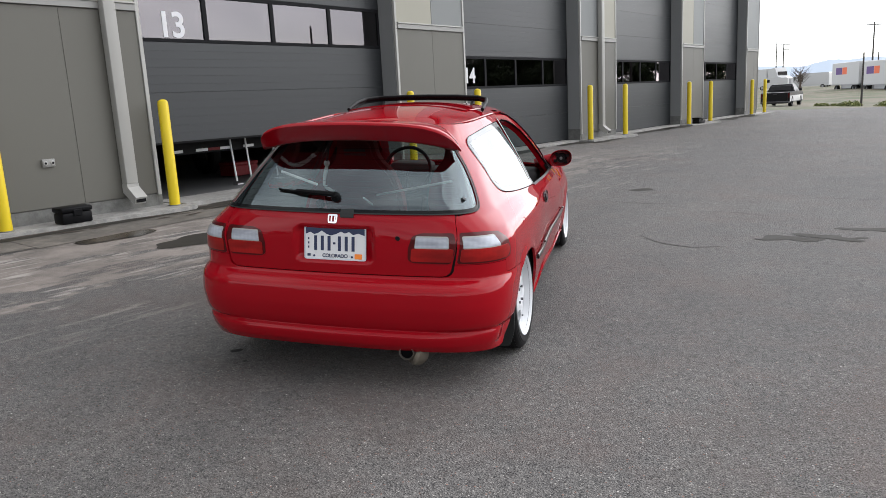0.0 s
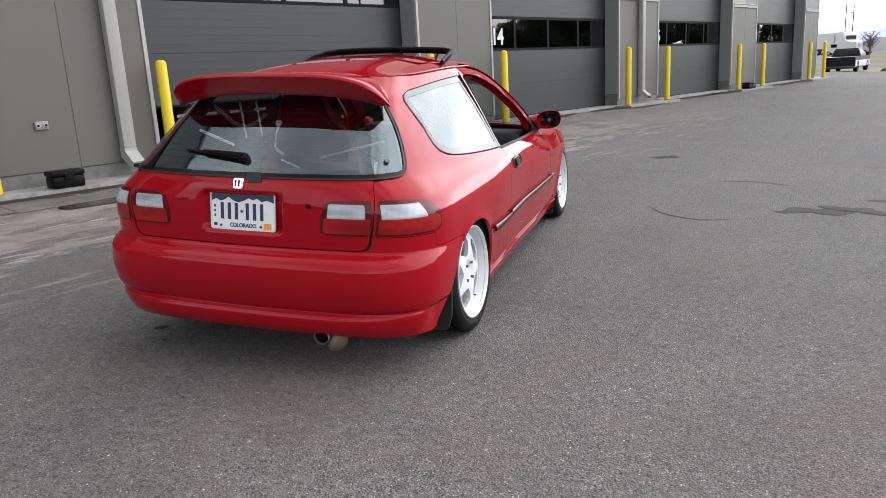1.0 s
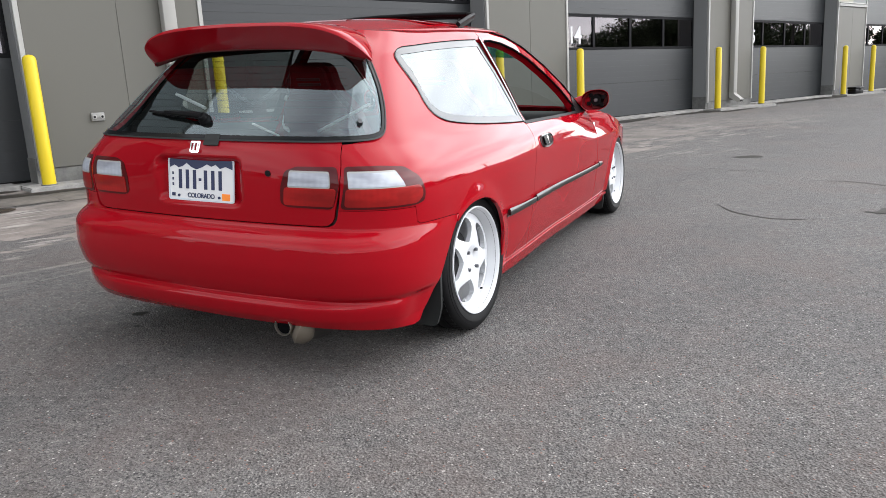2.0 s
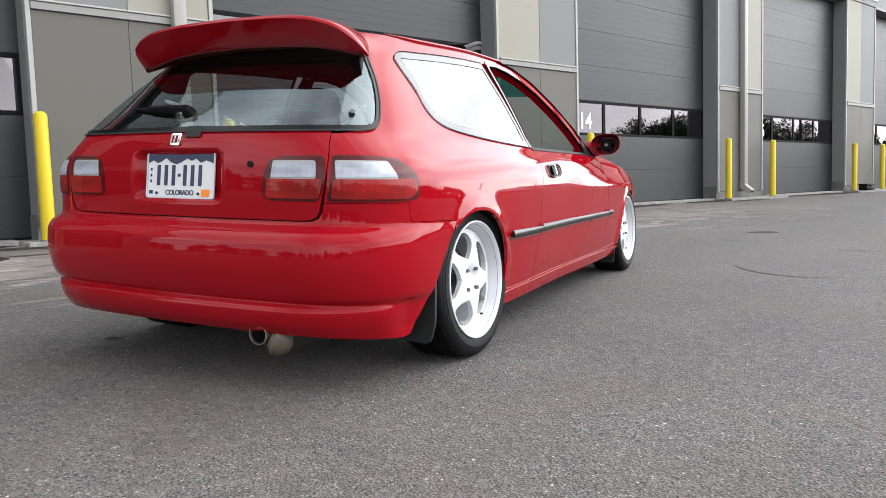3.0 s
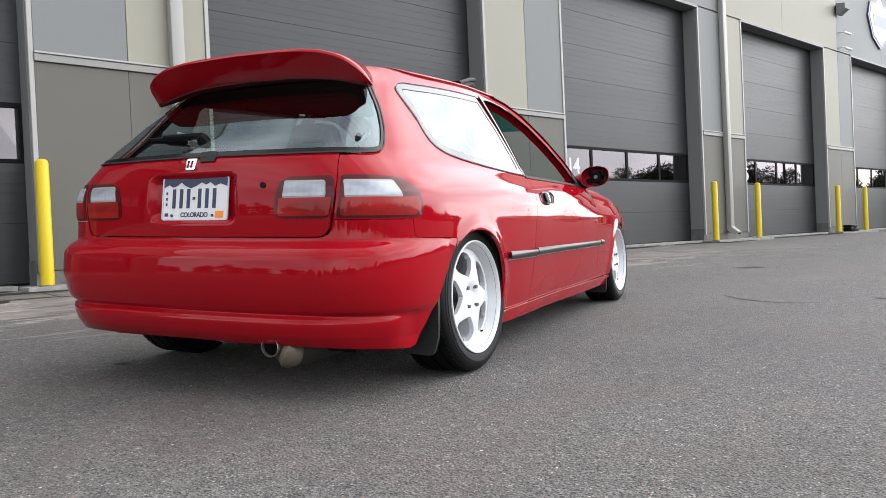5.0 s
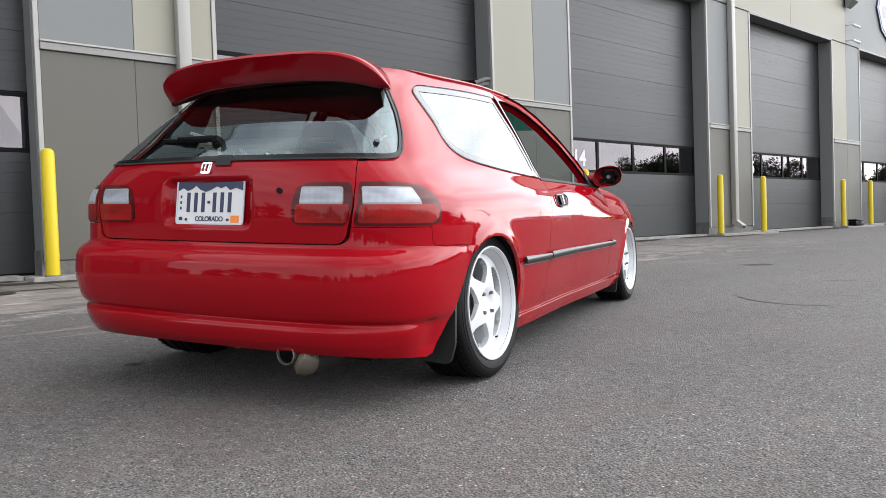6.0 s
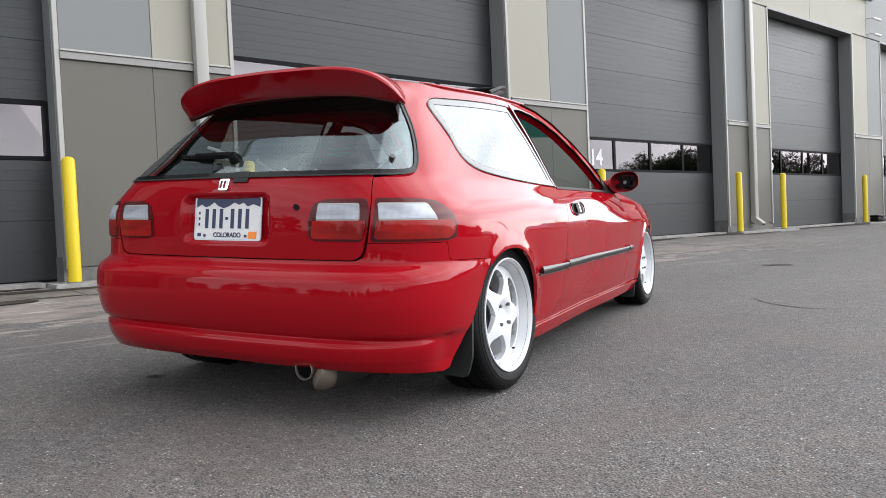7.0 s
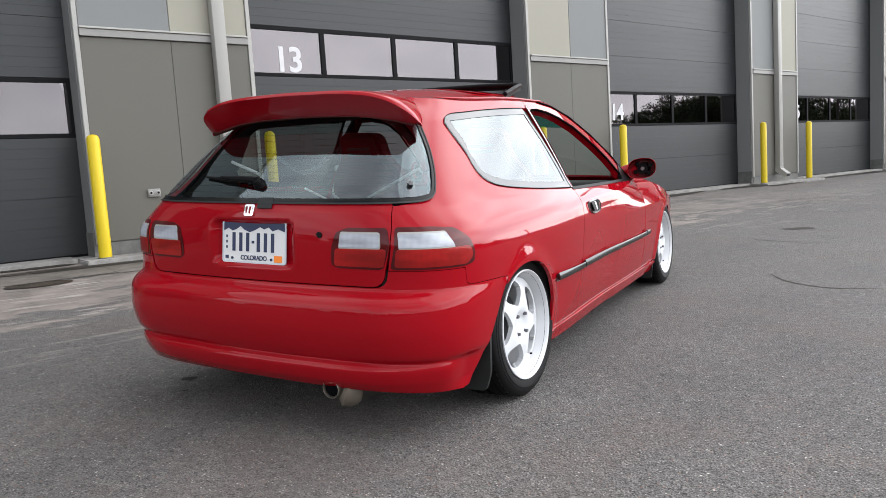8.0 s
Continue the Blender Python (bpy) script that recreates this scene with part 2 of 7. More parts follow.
def plain_wet(name):
    k = Mat(name, (0.02, 0.019, 0.018), 0.45)
    n = k.noise(5.0, 5.0)
    k.color(k.mix(n, (0.020, 0.0185, 0.016), (0.040, 0.036, 0.030)))
    k.p.inputs["Specular IOR Level"].default_value = 0.12
    k.rough(n, 0.6, 0.9)
    return k.m


RED = car_paint()
ASPHALT = asphalt()
SLAB = dusty_concrete("slab concrete", (0.142, 0.126, 0.107), (0.052, 0.048, 0.043))
APRON = dusty_concrete("kerb concrete", (0.26, 0.255, 0.24), (0.17, 0.165, 0.155))
PLINTH = dusty_concrete("plinth concrete", (0.155, 0.155, 0.145), (0.10, 0.10, 0.095))
TAUPE = painted("taupe wall panel", (0.090, 0.086, 0.0725), 0.55, 0.06, 0.5, spec=0.35)
PALE = painted("pale grey wall panel", (0.162, 0.169, 0.166), 0.55, 0.05, 0.5, spec=0.2)
CREAM = painted("cream wall panel", (0.262, 0.252, 0.207), 0.55, 0.05, 0.5, spec=0.2)
TRIM = painted("light trim metal", (0.285, 0.28, 0.26), 0.45, 0.06, 0.8)
LEDGE = painted("grey ledge metal", (0.19, 0.187, 0.174), 0.45, 0.06, 0.8)
JAMB = painted("grey jamb metal", (0.16, 0.163, 0.161), 0.5, 0.06, 0.6)
CHARCOAL = painted("charcoal door panel", (0.0174, 0.0192, 0.0208), 0.44, 0.10, 0.7, 0.0, (0.4, 1, 4.0), spec=0.37)
BLACKFRAME = painted("black frame", (0.009, 0.009, 0.010), 0.6, 0.15, spec=0.06)
YELLOW = painted("yellow sleeve", (0.52, 0.39, 0.008), 0.42, 0.08, 2.0, spec=0.3)
WHITE = painted("white film", (0.62, 0.62, 0.615), 0.4, 0.03)
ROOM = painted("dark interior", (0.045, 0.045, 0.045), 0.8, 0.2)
BLACK = painted("black plastic", (0.0055, 0.0055, 0.006), 0.4, 0.2, 4.0, spec=0.07)
RUBBER = painted("tyre rubber", (0.0042, 0.0042, 0.0046), 0.55, 0.35, 9.0, 0.0, None, 60.0, 0.3, spec=0.16)
FLAP = painted("worn rubber", (0.015, 0.0165, 0.016), 0.55, 0.35, 6.0, spec=0.25)
MOULD = painted("grey moulding", (0.0085, 0.008, 0.007), 0.33, 0.1, 3.0, spec=0.5)
RIMWHITE = painted("white wheel paint", (0.56, 0.57, 0.585), 0.25, 0.04, 6.0, spec=0.4)
GREYMETAL = painted("dull metal", (0.33, 0.33, 0.34), 0.35, 0.25, 8.0, 1.0)
CHROME = painted("chrome", (0.82, 0.82, 0.83), 0.08, 0.05, 5.0, 1.0, None, 40.0, 0.0)
SOOTY = painted("sooty steel", (0.035, 0.033, 0.030), 0.55, 0.3, 14.0, 0.4)
RUSTY = painted("stained plate steel", (0.15, 0.128, 0.100), 0.5, 0.35, 30.0, 0.5)
STEEL = painted("heat-stained steel", (0.30, 0.275, 0.235), 0.40, 0.40, 14.0, 0.9)
FRIT_K = Mat("dotted glass border", (0.07, 0.075, 0.078), 0.4, 0.0, 0.7, 1.5)
FRIT_K.p.inputs["Specular IOR Level"].default_value = 0.1
FRIT_K.p.inputs["Coat Roughness"].default_value = 0.004
FRIT_K.p.inputs["Coat IOR"].default_value = 1.42
FRIT_K.color(FRIT_K.mix(FRIT_K.noise(5.0), (0.030, 0.033, 0.035), (0.050, 0.054, 0.056)))
FRIT = FRIT_K.m
TRIMDARK = painted("dark cabin trim", (0.035, 0.034, 0.034), 0.7, 0.2, 5.0, spec=0.15)
SEATRED = painted("red seat cloth", (0.11, 0.006, 0.008), 0.85, 0.25, 12.0, spec=0.2)
REDCARD = painted("red cabin panel", (0.13, 0.005, 0.008), 0.5, 0.2, 5.0, spec=0.25)
ROD = painted("bright rod", (0.80, 0.80, 0.79), 0.3, 0.05, 5.0)
CARGLASS = glassy("car glass", (0.66, 0.71, 0.70), 0.114, 0.0, (0.80, 0.95, 1.0))
GLASSBLACK = painted("black glass print", (0.004, 0.0042, 0.0045), 0.12, 0.2, 5.0, spec=0.18)
DEEPBLACK = painted("matt black strip", (0.004, 0.004, 0.0045), 0.85, 0.2, 5.0, spec=0.0)
SATIN = painted("satin handle metal", (0.15, 0.15, 0.155), 0.3, 0.1, 9.0, 1.0)
NUTGREY = painted("grey nut steel", (0.13, 0.13, 0.14), 0.35, 0.3, 9.0, 0.8)
DARKSTEEL = painted("dark steel", (0.06, 0.06, 0.062), 0.35, 0.3, 9.0, 0.8)
SIDEGLASS = glassy("side glass", (0.50, 0.55, 0.53), 0.12, 0.0, (0.84, 0.905, 0.92))
PANE = glassy("door pane", (0.20, 0.21, 0.22), 0.080, 0.0, (1.0, 0.94, 0.985))
SMOKE = glassy("smoked glass", (0.10, 0.10, 0.10), 0.025)
TINT = glassy("green shade band", (0.10, 0.42, 0.36), 0.06)


def lens_mat(name, color, ribs, deep=(0.5, 0.5, 0.5), coat=0.8):
    """A moulded lens: soft cloudy depth, faint ribs and a smooth clear face."""
    k = Mat(name, color, 0.35, 0.0, coat)
    k.p.inputs["Specular IOR Level"].default_value = 0.1
    k.p.inputs["Coat Roughness"].default_value = 0.015
    k.p.inputs["Coat IOR"].default_value = 1.45
    w = k.nodes.new("ShaderNodeTexWave")
    w.inputs["Scale"].default_value = ribs
    w.inputs["Distortion"].default_value = 0.6
    k.links.new(k.co, w.inputs["Vector"])
    soft = k.noise(9.0, 3.0, 0.5, (0.5, 1.0, 2.2))
    ribbed = k.mix(w.outputs["Fac"], tuple(c * 0.93 for c in color), color)
    k.color(k.mix(k.ramp(soft, 0.34, 0.62), tuple(c * f for c, f in zip(color, deep)), ribbed))
    return k.m


REDLENS = lens_mat("red lens", (0.29, 0.008, 0.007), 18.0, (0.55, 0.5, 0.5), 0.45)
CLEARLENS = lens_mat("clear lens", (0.41, 0.435, 0.48), 14.0, (0.42, 0.40, 0.42))
DARKLENS = lens_mat("dark lens edge", (0.075, 0.002, 0.003), 12.0, coat=0.5)


# ---- mesh helpers ----
def part(name, bm, material, parent=None, label="", pose_in=None, smooth=True, angle=32.0):
    """Links a bmesh as one mesh object under a thing or a part."""
    bm.normal_update()
    lim = radians(angle)
    for f in bm.faces:
        f.smooth = smooth
    for e in bm.edges:
        if len(e.link_faces) == 2 and e.calc_face_angle(0.0) > lim:
            e.smooth = False
    me = bpy.data.meshes.new(name)
    bm.to_mesh(me)
    bm.free()
    me.materials.append(material)
    ob = new(name, me)
    if parent is not None:
        ob.parent = parent
    if pose_in is not None:
        ob.matrix_basis = pose_in
    if label:
        ob["label"] = label
    return ob


def thing(name, m, label, category, group="", kind=""):
    ob = new(name)
    ob.empty_display_size = 0.2
    ob.matrix_world = m
    return tagged(ob, label, category, group, kind)


def box(bm, x0, x1, y0, y1, z0, z1, bevel=0.0, seg=1):
    vs = [bm.verts.new((x, y, z)) for x in (x0, x1) for y in (y0, y1) for z in (z0, z1)]
    fs = [bm.faces.new([vs[i] for i in q]) for q in ((0, 1, 3, 2), (4, 6, 7, 5), (0, 4, 5, 1), (2, 3, 7, 6), (0, 2, 6, 4), (1, 5, 7, 3))]
    if bevel:
        es = {e for f in fs for e in f.edges}
        bmesh.ops.bevel(bm, geom=list(es), offset=bevel, segments=seg, profile=0.5, affect="EDGES")
    return bm


def boxed(*a, **k):
    return box(bmesh.new(), *a, **k)


def tube(bm, pts, radii, seg=12, cap=True):
    """A round tube through points."""
    pts = [Vector(p) for p in pts]
    if isinstance(radii, (int, float)):
        radii = [radii] * len(pts)
    rings, ref = [], None
    for i, p in enumerate(pts):
        d = (pts[min(i + 1, len(pts) - 1)] - pts[max(i - 1, 0)]).normalized()
        if ref is None:
            ref = d.orthogonal().normalized()
        ref = (ref - d * ref.dot(d)).normalized()
        b = d.cross(ref)
        rings.append([bm.verts.new(p + (ref * math.cos(a) + b * math.sin(a)) * radii[i]) for a in (2 * math.pi * j / seg for j in range(seg))])
    for r0, r1 in zip(rings, rings[1:]):
        for j in range(seg):
            bm.faces.new((r0[j], r0[(j + 1) % seg], r1[(j + 1) % seg], r1[j]))
    if cap:
        bm.faces.new(rings[0][::-1])
        bm.faces.new(rings[-1])
    return bm


def tubed(*a, **k):
    return tube(bmesh.new(), *a, **k)


def lathe(bm, profile, seg=64, closed=True):
    """Turns (x, r) pairs round the x axis."""
    rings = [[bm.verts.new((x, r * math.cos(a), r * math.sin(a))) for a in (2 * math.pi * j / seg for j in range(seg))] for x, r in profile]
    pairs = list(zip(rings, rings[1:])) + ([(rings[-1], rings[0])] if closed else [])
    for r0, r1 in pairs:
        for j in range(seg):
            bm.faces.new((r0[j], r0[(j + 1) % seg], r1[(j + 1) % seg], r1[j]))
    return bm


def prism(bm, pts, lo, hi, axis="z"):
    """A flat polygon drawn out along an axis."""
    def at(p, h):
        return {"z": (p[0], p[1], h), "y": (p[0], h, p[1]), "x": (h, p[0], p[1])}[axis]
    a = [bm.verts.new(at(p, lo)) for p in pts]
    b = [bm.verts.new(at(p, hi)) for p in pts]
    n = len(pts)
    bm.faces.new(a[::-1])
    bm.faces.new(b)
    for i in range(n):
        bm.faces.new((a[i], a[(i + 1) % n], b[(i + 1) % n], b[i]))
    bmesh.ops.recalc_face_normals(bm, faces=bm.faces[:])
    return bm


def area(poly):
    return 0.5 * sum(a[0] * b[1] - b[0] * a[1] for a, b in zip(poly, poly[1:] + poly[:1]))


def rounded(pts, r, n=4):
    """Rounds the corners of a closed polygon."""
    out = []
    for i, p in enumerate(pts):
        a, b = pts[i - 1], pts[(i + 1) % len(pts)]
        va, vb = (a[0] - p[0], a[1] - p[1]), (b[0] - p[0], b[1] - p[1])
        la, lb = math.hypot(*va), math.hypot(*vb)
        ra, rb = min(r, la * 0.45) / la, min(r, lb * 0.45) / lb
        p0, p1 = (p[0] + va[0] * ra, p[1] + va[1] * ra), (p[0] + vb[0] * rb, p[1] + vb[1] * rb)
        for j in range(n + 1):
            t = j / n
            out.append(tuple((1 - t) ** 2 * p0[q] + 2 * t * (1 - t) * p[q] + t * t * p1[q] for q in (0, 1)))
    return out


def inset(poly, d):
    """Moves a closed polygon inwards."""
    sg = 1 if area(poly) > 0 else -1
    out = []
    for i, p in enumerate(poly):
        a, b = poly[i - 1], poly[(i + 1) % len(poly)]
        tx, ty = b[0] - a[0], b[1] - a[1]
        l = math.hypot(tx, ty) or 1.0
        out.append((p[0] - sg * ty / l * d, p[1] + sg * tx / l * d))
    return out


def within(poly, x, y):
    c = False
    for (x0, y0), (x1, y1) in zip(poly, poly[1:] + poly[:1]):
        if (y0 > y) != (y1 > y) and x < (x1 - x0) * (y - y0) / (y1 - y0) + x0:
            c = not c
    return c


def clipped(poly, lo, hi, ax):
    for side, lim in ((1, lo), (-1, hi)):
        out = []
        for p, q in zip(poly, poly[1:] + poly[:1]):
            dp, dq = side * (p[ax] - lim), side * (q[ax] - lim)
            if dp >= 0:
                out.append(p)
            if (dp > 0 > dq) or (dp < 0 < dq):
                t = dp / (dp - dq)
                r = [p[0] + t * (q[0] - p[0]), p[1] + t * (q[1] - p[1])]
                r[ax] = lim
                out.append(tuple(r))
        poly = out
        if not poly:
            break
    return poly


COORDS = []                      # the surface coordinates of the newest patch's vertices


def true_normals(ob, coords, fn, step=0.006):
    """Gives a patched sheet the normals of the surface itself, so that its reflections run smoothly across the cut edges."""
    me = ob.data
    ns = []
    for u, v in coords:
        n = (Vector(fn(u + step, v)) - Vector(fn(u - step, v))).cross(Vector(fn(u, v + step)) - Vector(fn(u, v - step)))
        ns.append(n.normalized())
    split = []
    for p in me.polygons:
        face = p.normal
        for i in p.vertices:
            if max(p.vertices) < len(ns) and ns[i].length > 0.5:
                n = ns[i]
                split.append(n if n.dot(face) > 0 else -n)
            else:
                split.append(face.copy())
    me.normals_split_custom_set(split)
    return ob


def patch(bm, poly, fn, du, dv):
    """Covers the polygon (in the surface's own two coordinates) with a fine mesh on the surface fn."""
    if area(poly) < 0:
        poly = poly[::-1]
    u0, v0 = min(p[0] for p in poly), min(p[1] for p in poly)
    nu = int((max(p[0] for p in poly) - u0) / du) + 1
    nv = int((max(p[1] for p in poly) - v0) / dv) + 1
    edge = set()
    for p, q in zip(poly, poly[1:] + poly[:1]):
        m = int(4 * max(abs(p[0] - q[0]) / du, abs(p[1] - q[1]) / dv)) + 2
        for j in range(m + 1):
            x, y = (p[0] + (q[0] - p[0]) * j / m - u0) / du, (p[1] + (q[1] - p[1]) * j / m - v0) / dv
            for ex in (-0.1, 0.1):
                for ey in (-0.1, 0.1):
                    edge.add((int(math.floor(x + ex)), int(math.floor(y + ey))))
    made = {}
    COORDS.clear()

    def vert(p):
        k = (round(p[0] * 20000), round(p[1] * 20000))
        if k not in made:
            made[k] = bm.verts.new(fn(*p))
            COORDS.append(p)
        return made[k]
    for i in range(nu):
        strip = None
        for j in range(nv):
            a, b, c, d = u0 + i * du, u0 + (i + 1) * du, v0 + j * dv, v0 + (j + 1) * dv
            if (i, j) in edge:
                if strip is None:
                    strip = clipped(poly, a, b, 0)
                cell = clipped(strip, c, d, 1)
            elif within(poly, (a + b) / 2, (c + d) / 2):
                cell = [(a, c), (b, c), (b, d), (a, d)]
            else:
                continue
            vs = []
            for p in cell:
                w = vert(p)
                if w not in vs:
                    vs.append(w)
            if len(vs) > 2 and abs(area(cell)) > 1e-8:
                try:
                    bm.faces.new(vs)
                except ValueError:
                    pass
    return bm


def flange(bm, depth):
    """Turns the open edges inwards, to give the sheet an edge of some depth."""
    bm.normal_update()
    es = [e for e in bm.edges if len(e.link_faces) == 1]
    for e in es:
        e.smooth = False
    nv = {v: v.normal.copy() for e in es for v in e.verts}
    new_of = {v: bm.verts.new(v.co - n * depth) for v, n in nv.items()}
    for e in es:
        l = e.link_loops[0]
        a, b = l.vert, l.link_loop_next.vert
        try:
            bm.faces.new((b, a, new_of[a], new_of[b]))
        except ValueError:
            pass
    return bm


def eased(line, times=2):
    """Cuts the corners of an open line, again and again, and keeps its ends."""
    for _ in range(times):
        out = [line[0]]
        for a, b in zip(line, line[1:]):
            out += [tuple(p + (q - p) * f for p, q in zip(a, b)) for f in (0.25, 0.75)]
        line = out + [line[-1]]
    return line


def ring_patch(bm, outer, inner, fn, n=3):
    rows = [[bm.verts.new(fn(*(a + (b - a) * k / n for a, b in zip(p, q)))) for p, q in zip(outer, inner)] for k in range(n + 1)]
    m = len(outer)
    for r0, r1 in zip(rows, rows[1:]):
        for i in range(m):
            bm.faces.new((r0[i], r0[(i + 1) % m], r1[(i + 1) % m], r1[i]))
    return bm


def off(fn, d):
    """The surface fn moved outwards by d."""
    def g(u, v):
        p = Vector(fn(u, v))
        n = (Vector(fn(u + 0.004, v)) - Vector(fn(u - 0.004, v))).cross(Vector(fn(u, v + 0.004)) - Vector(fn(u, v - 0.004)))
        return p + n.normalized() * d
    return g


def lettering(text, size, depth, material, parent, m, name="number", bold=0.018):
    cu = bpy.data.curves.new(name, "FONT")
    cu.body, cu.size, cu.extrude, cu.align_x = text, size, depth, "CENTER"
    cu.offset, cu.space_character = size * bold, 0.9
    tmp = bpy.data.objects.new(name, cu)
    me = bpy.data.meshes.new_from_object(tmp)
    bpy.data.objects.remove(tmp)
    me.materials.clear()
    me.materials.append(material)
    ob = new(name, me)
    ob.parent, ob.matrix_basis = parent, m
    return ob


# ---- the building: x runs along its front, y into it, z up ----
SITE = Matrix.Translation(OUT * -WALL) @ Matrix(((ALONG.x, -OUT.x, 0, 0), (ALONG.y, -OUT.y, 0, 0), (0, 0, 1, 0), (0, 0, 0, 1)))
BAY, PIER, TOP, HEAD, DEEP, FLOOR = 6.67, 1.99, 7.9, 5.22, 0.34, 0.05
LEFT = 0.205                     # where the first pier starts
PIERS = [LEFT + BAY * i for i in range(-2, 5)]
END = PIERS[-1] + PIER - 0.38
SPLITS = [1.22 + BAY * i for i in range(-3, 4)]


def site_mesh(name, bm, mat, parent=None, label="", kind="", smooth=False):
    ob = part(name, bm, mat, parent, label, smooth=smooth)
    if parent is None:
        ob.matrix_world = SITE
        if kind:
            ob["kind"] = kind
    return ob


def zone(u):
    """Cream and pale grey stretches take turns along the front."""
    i = sum(u > s for s in SPLITS)
    return CREAM if i % 2 == 0 else PALE


wall_front = thing("wall_front", SITE, "long metal-clad warehouse front with taupe base panels", "wall", kind="structure")
core = bmesh.new()
for u in PIERS:
    box(core, u + 0.03, min(u + PIER, END) - 0.03, 0.03, DEEP, FLOOR, TOP)
for u in PIERS[:-1]:
    box(core, u + PIER - 0.03, u + BAY + 0.03, 0.03, DEEP, HEAD, TOP)
part("wall_core", core, JAMB, wall_front, smooth=False)
LEDGE_Z = 2.392
for u in PIERS:
    u1 = min(u + PIER, END)
    cuts = [u + 0.052, u + PIER * 0.51, u1 - 0.052]
    for a, b in zip(cuts, cuts[1:]):
        part("base_panel", boxed(a + 0.0015, b - 0.0015, 0.0, 0.03, 0.19, LEDGE_Z - 0.004, bevel=0.003), TAUPE, wall_front, "taupe flat metal base panel", smooth=False)
    for a in (u, u1 - 0.05):
        part("corner_trim", boxed(a, a + 0.05, -0.016, 0.03, 0.17, HEAD + 0.02, bevel=0.004), TRIM, wall_front, "off-white metal corner trim", smooth=False)
    part("ledge", boxed(u + 0.052, u1 - 0.052, -0.030, 0.03, LEDGE_Z, LEDGE_Z + 0.078, bevel=0.004), LEDGE, wall_front, "grey folded metal ledge", smooth=False)
    part("ledge_cap", boxed(u + 0.052, u1 - 0.052, -0.046, 0.03, LEDGE_Z + 0.080, LEDGE_Z + 0.102, bevel=0.004), TRIM, wall_front, "pale metal cap of the ledge", smooth=False)
    part("plinth", boxed(u + 0.05, u1 - 0.05, 0.012, 0.20, -0.02, 0.187, bevel=0.008), PLINTH, wall_front, "rough grey concrete plinth", smooth=False)
# upper cladding, piece by piece
for u in PIERS:
    u1 = min(u + PIER, END)
    cuts = sorted([u + 0.052, u1 - 0.052] + [s for s in SPLITS if u + 0.07 < s < u1 - 0.07])
    for a, b in zip(cuts, cuts[1:]):
        mat = zone((a + b) / 2)
        word = "cream" if mat == CREAM else "pale grey"
        part("upper_panel", boxed(a + 0.003, b - 0.003, 0.0, 0.03, LEDGE_Z + 0.105, HEAD, bevel=0.004), mat, wall_front, word + " flat metal panel", smooth=False)
edges = [PIERS[0]] + [s for s in SPLITS if PIERS[0] < s < END] + [END]
for a, b in zip(edges, edges[1:]):
    mat = zone((a + b) / 2)
    word = "cream" if mat == CREAM else "pale grey"
    mid = [a, (a + b) / 2 - 0.15, b]
    for c, d in zip(mid, mid[1:]):
        part("upper_panel", boxed(c + 0.003, d - 0.003, 0.0, 0.03, HEAD + 0.04, TOP - 0.1, bevel=0.004), mat, wall_front, word + " flat metal panel", smooth=False)
part("coping", boxed(PIERS[0], END + 0.05, -0.06, 0.5, TOP - 0.1, TOP + 0.05, bevel=0.01), LEDGE, wall_front, "grey metal roof edge", smooth=False)
for u in PIERS[:-1]:
    a, b = u + PIER, u + BAY
    part("door_head", boxed(a - 0.02, b + 0.02, -0.02, DEEP, HEAD - 0.02, HEAD + 0.04, bevel=0.006), JAMB, wall_front, "grey metal door head", smooth=False)
    for c, d in ((a - 0.04, a + 0.012), (b - 0.012, b + 0.04)):
        part("jamb", boxed(c, d, 0.034, DEEP, FLOOR + 0.25, HEAD - 0.02), JAMB, wall_front, "grey metal door jamb", smooth=False)
        part("jamb_foot", boxed(c - 0.01, d + 0.01, 0.02, DEEP, 0.0, FLOOR + 0.25), PLINTH, wall_front, "concrete jamb foot", smooth=False)

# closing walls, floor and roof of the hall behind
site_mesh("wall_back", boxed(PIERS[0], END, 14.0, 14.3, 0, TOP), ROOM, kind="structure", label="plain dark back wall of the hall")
site_mesh("wall_end", boxed(END - 0.25, END, DEEP + 0.01, 14.0, 0, TOP - 0.12), TAUPE, kind="structure", label="taupe metal end wall of the warehouse")
site_mesh("wall_side", boxed(PIERS[0], PIERS[0] + 0.25, DEEP + 0.01, 14.0, 0, TOP - 0.12), TAUPE, kind="structure", label="taupe metal side wall of the warehouse")
site_mesh("ceiling", boxed(PIERS[0], END, 0.5, 14.3, TOP - 0.1, TOP), LEDGE, kind="structure", label="flat grey roof of the warehouse")
# the floor takes the dark room colour: the bay's dimness is put into it
site_mesh("floor", boxed(PIERS[0] + 0.25, END - 0.25, DEEP + 0.07, 14.0, 0.0, FLOOR), ROOM, kind="structure", label="concrete hall floor, coloured dark for the dim bay")


SIGNWHITE = painted("white number film", (0.50, 0.50, 0.51), 0.5, 0.05)


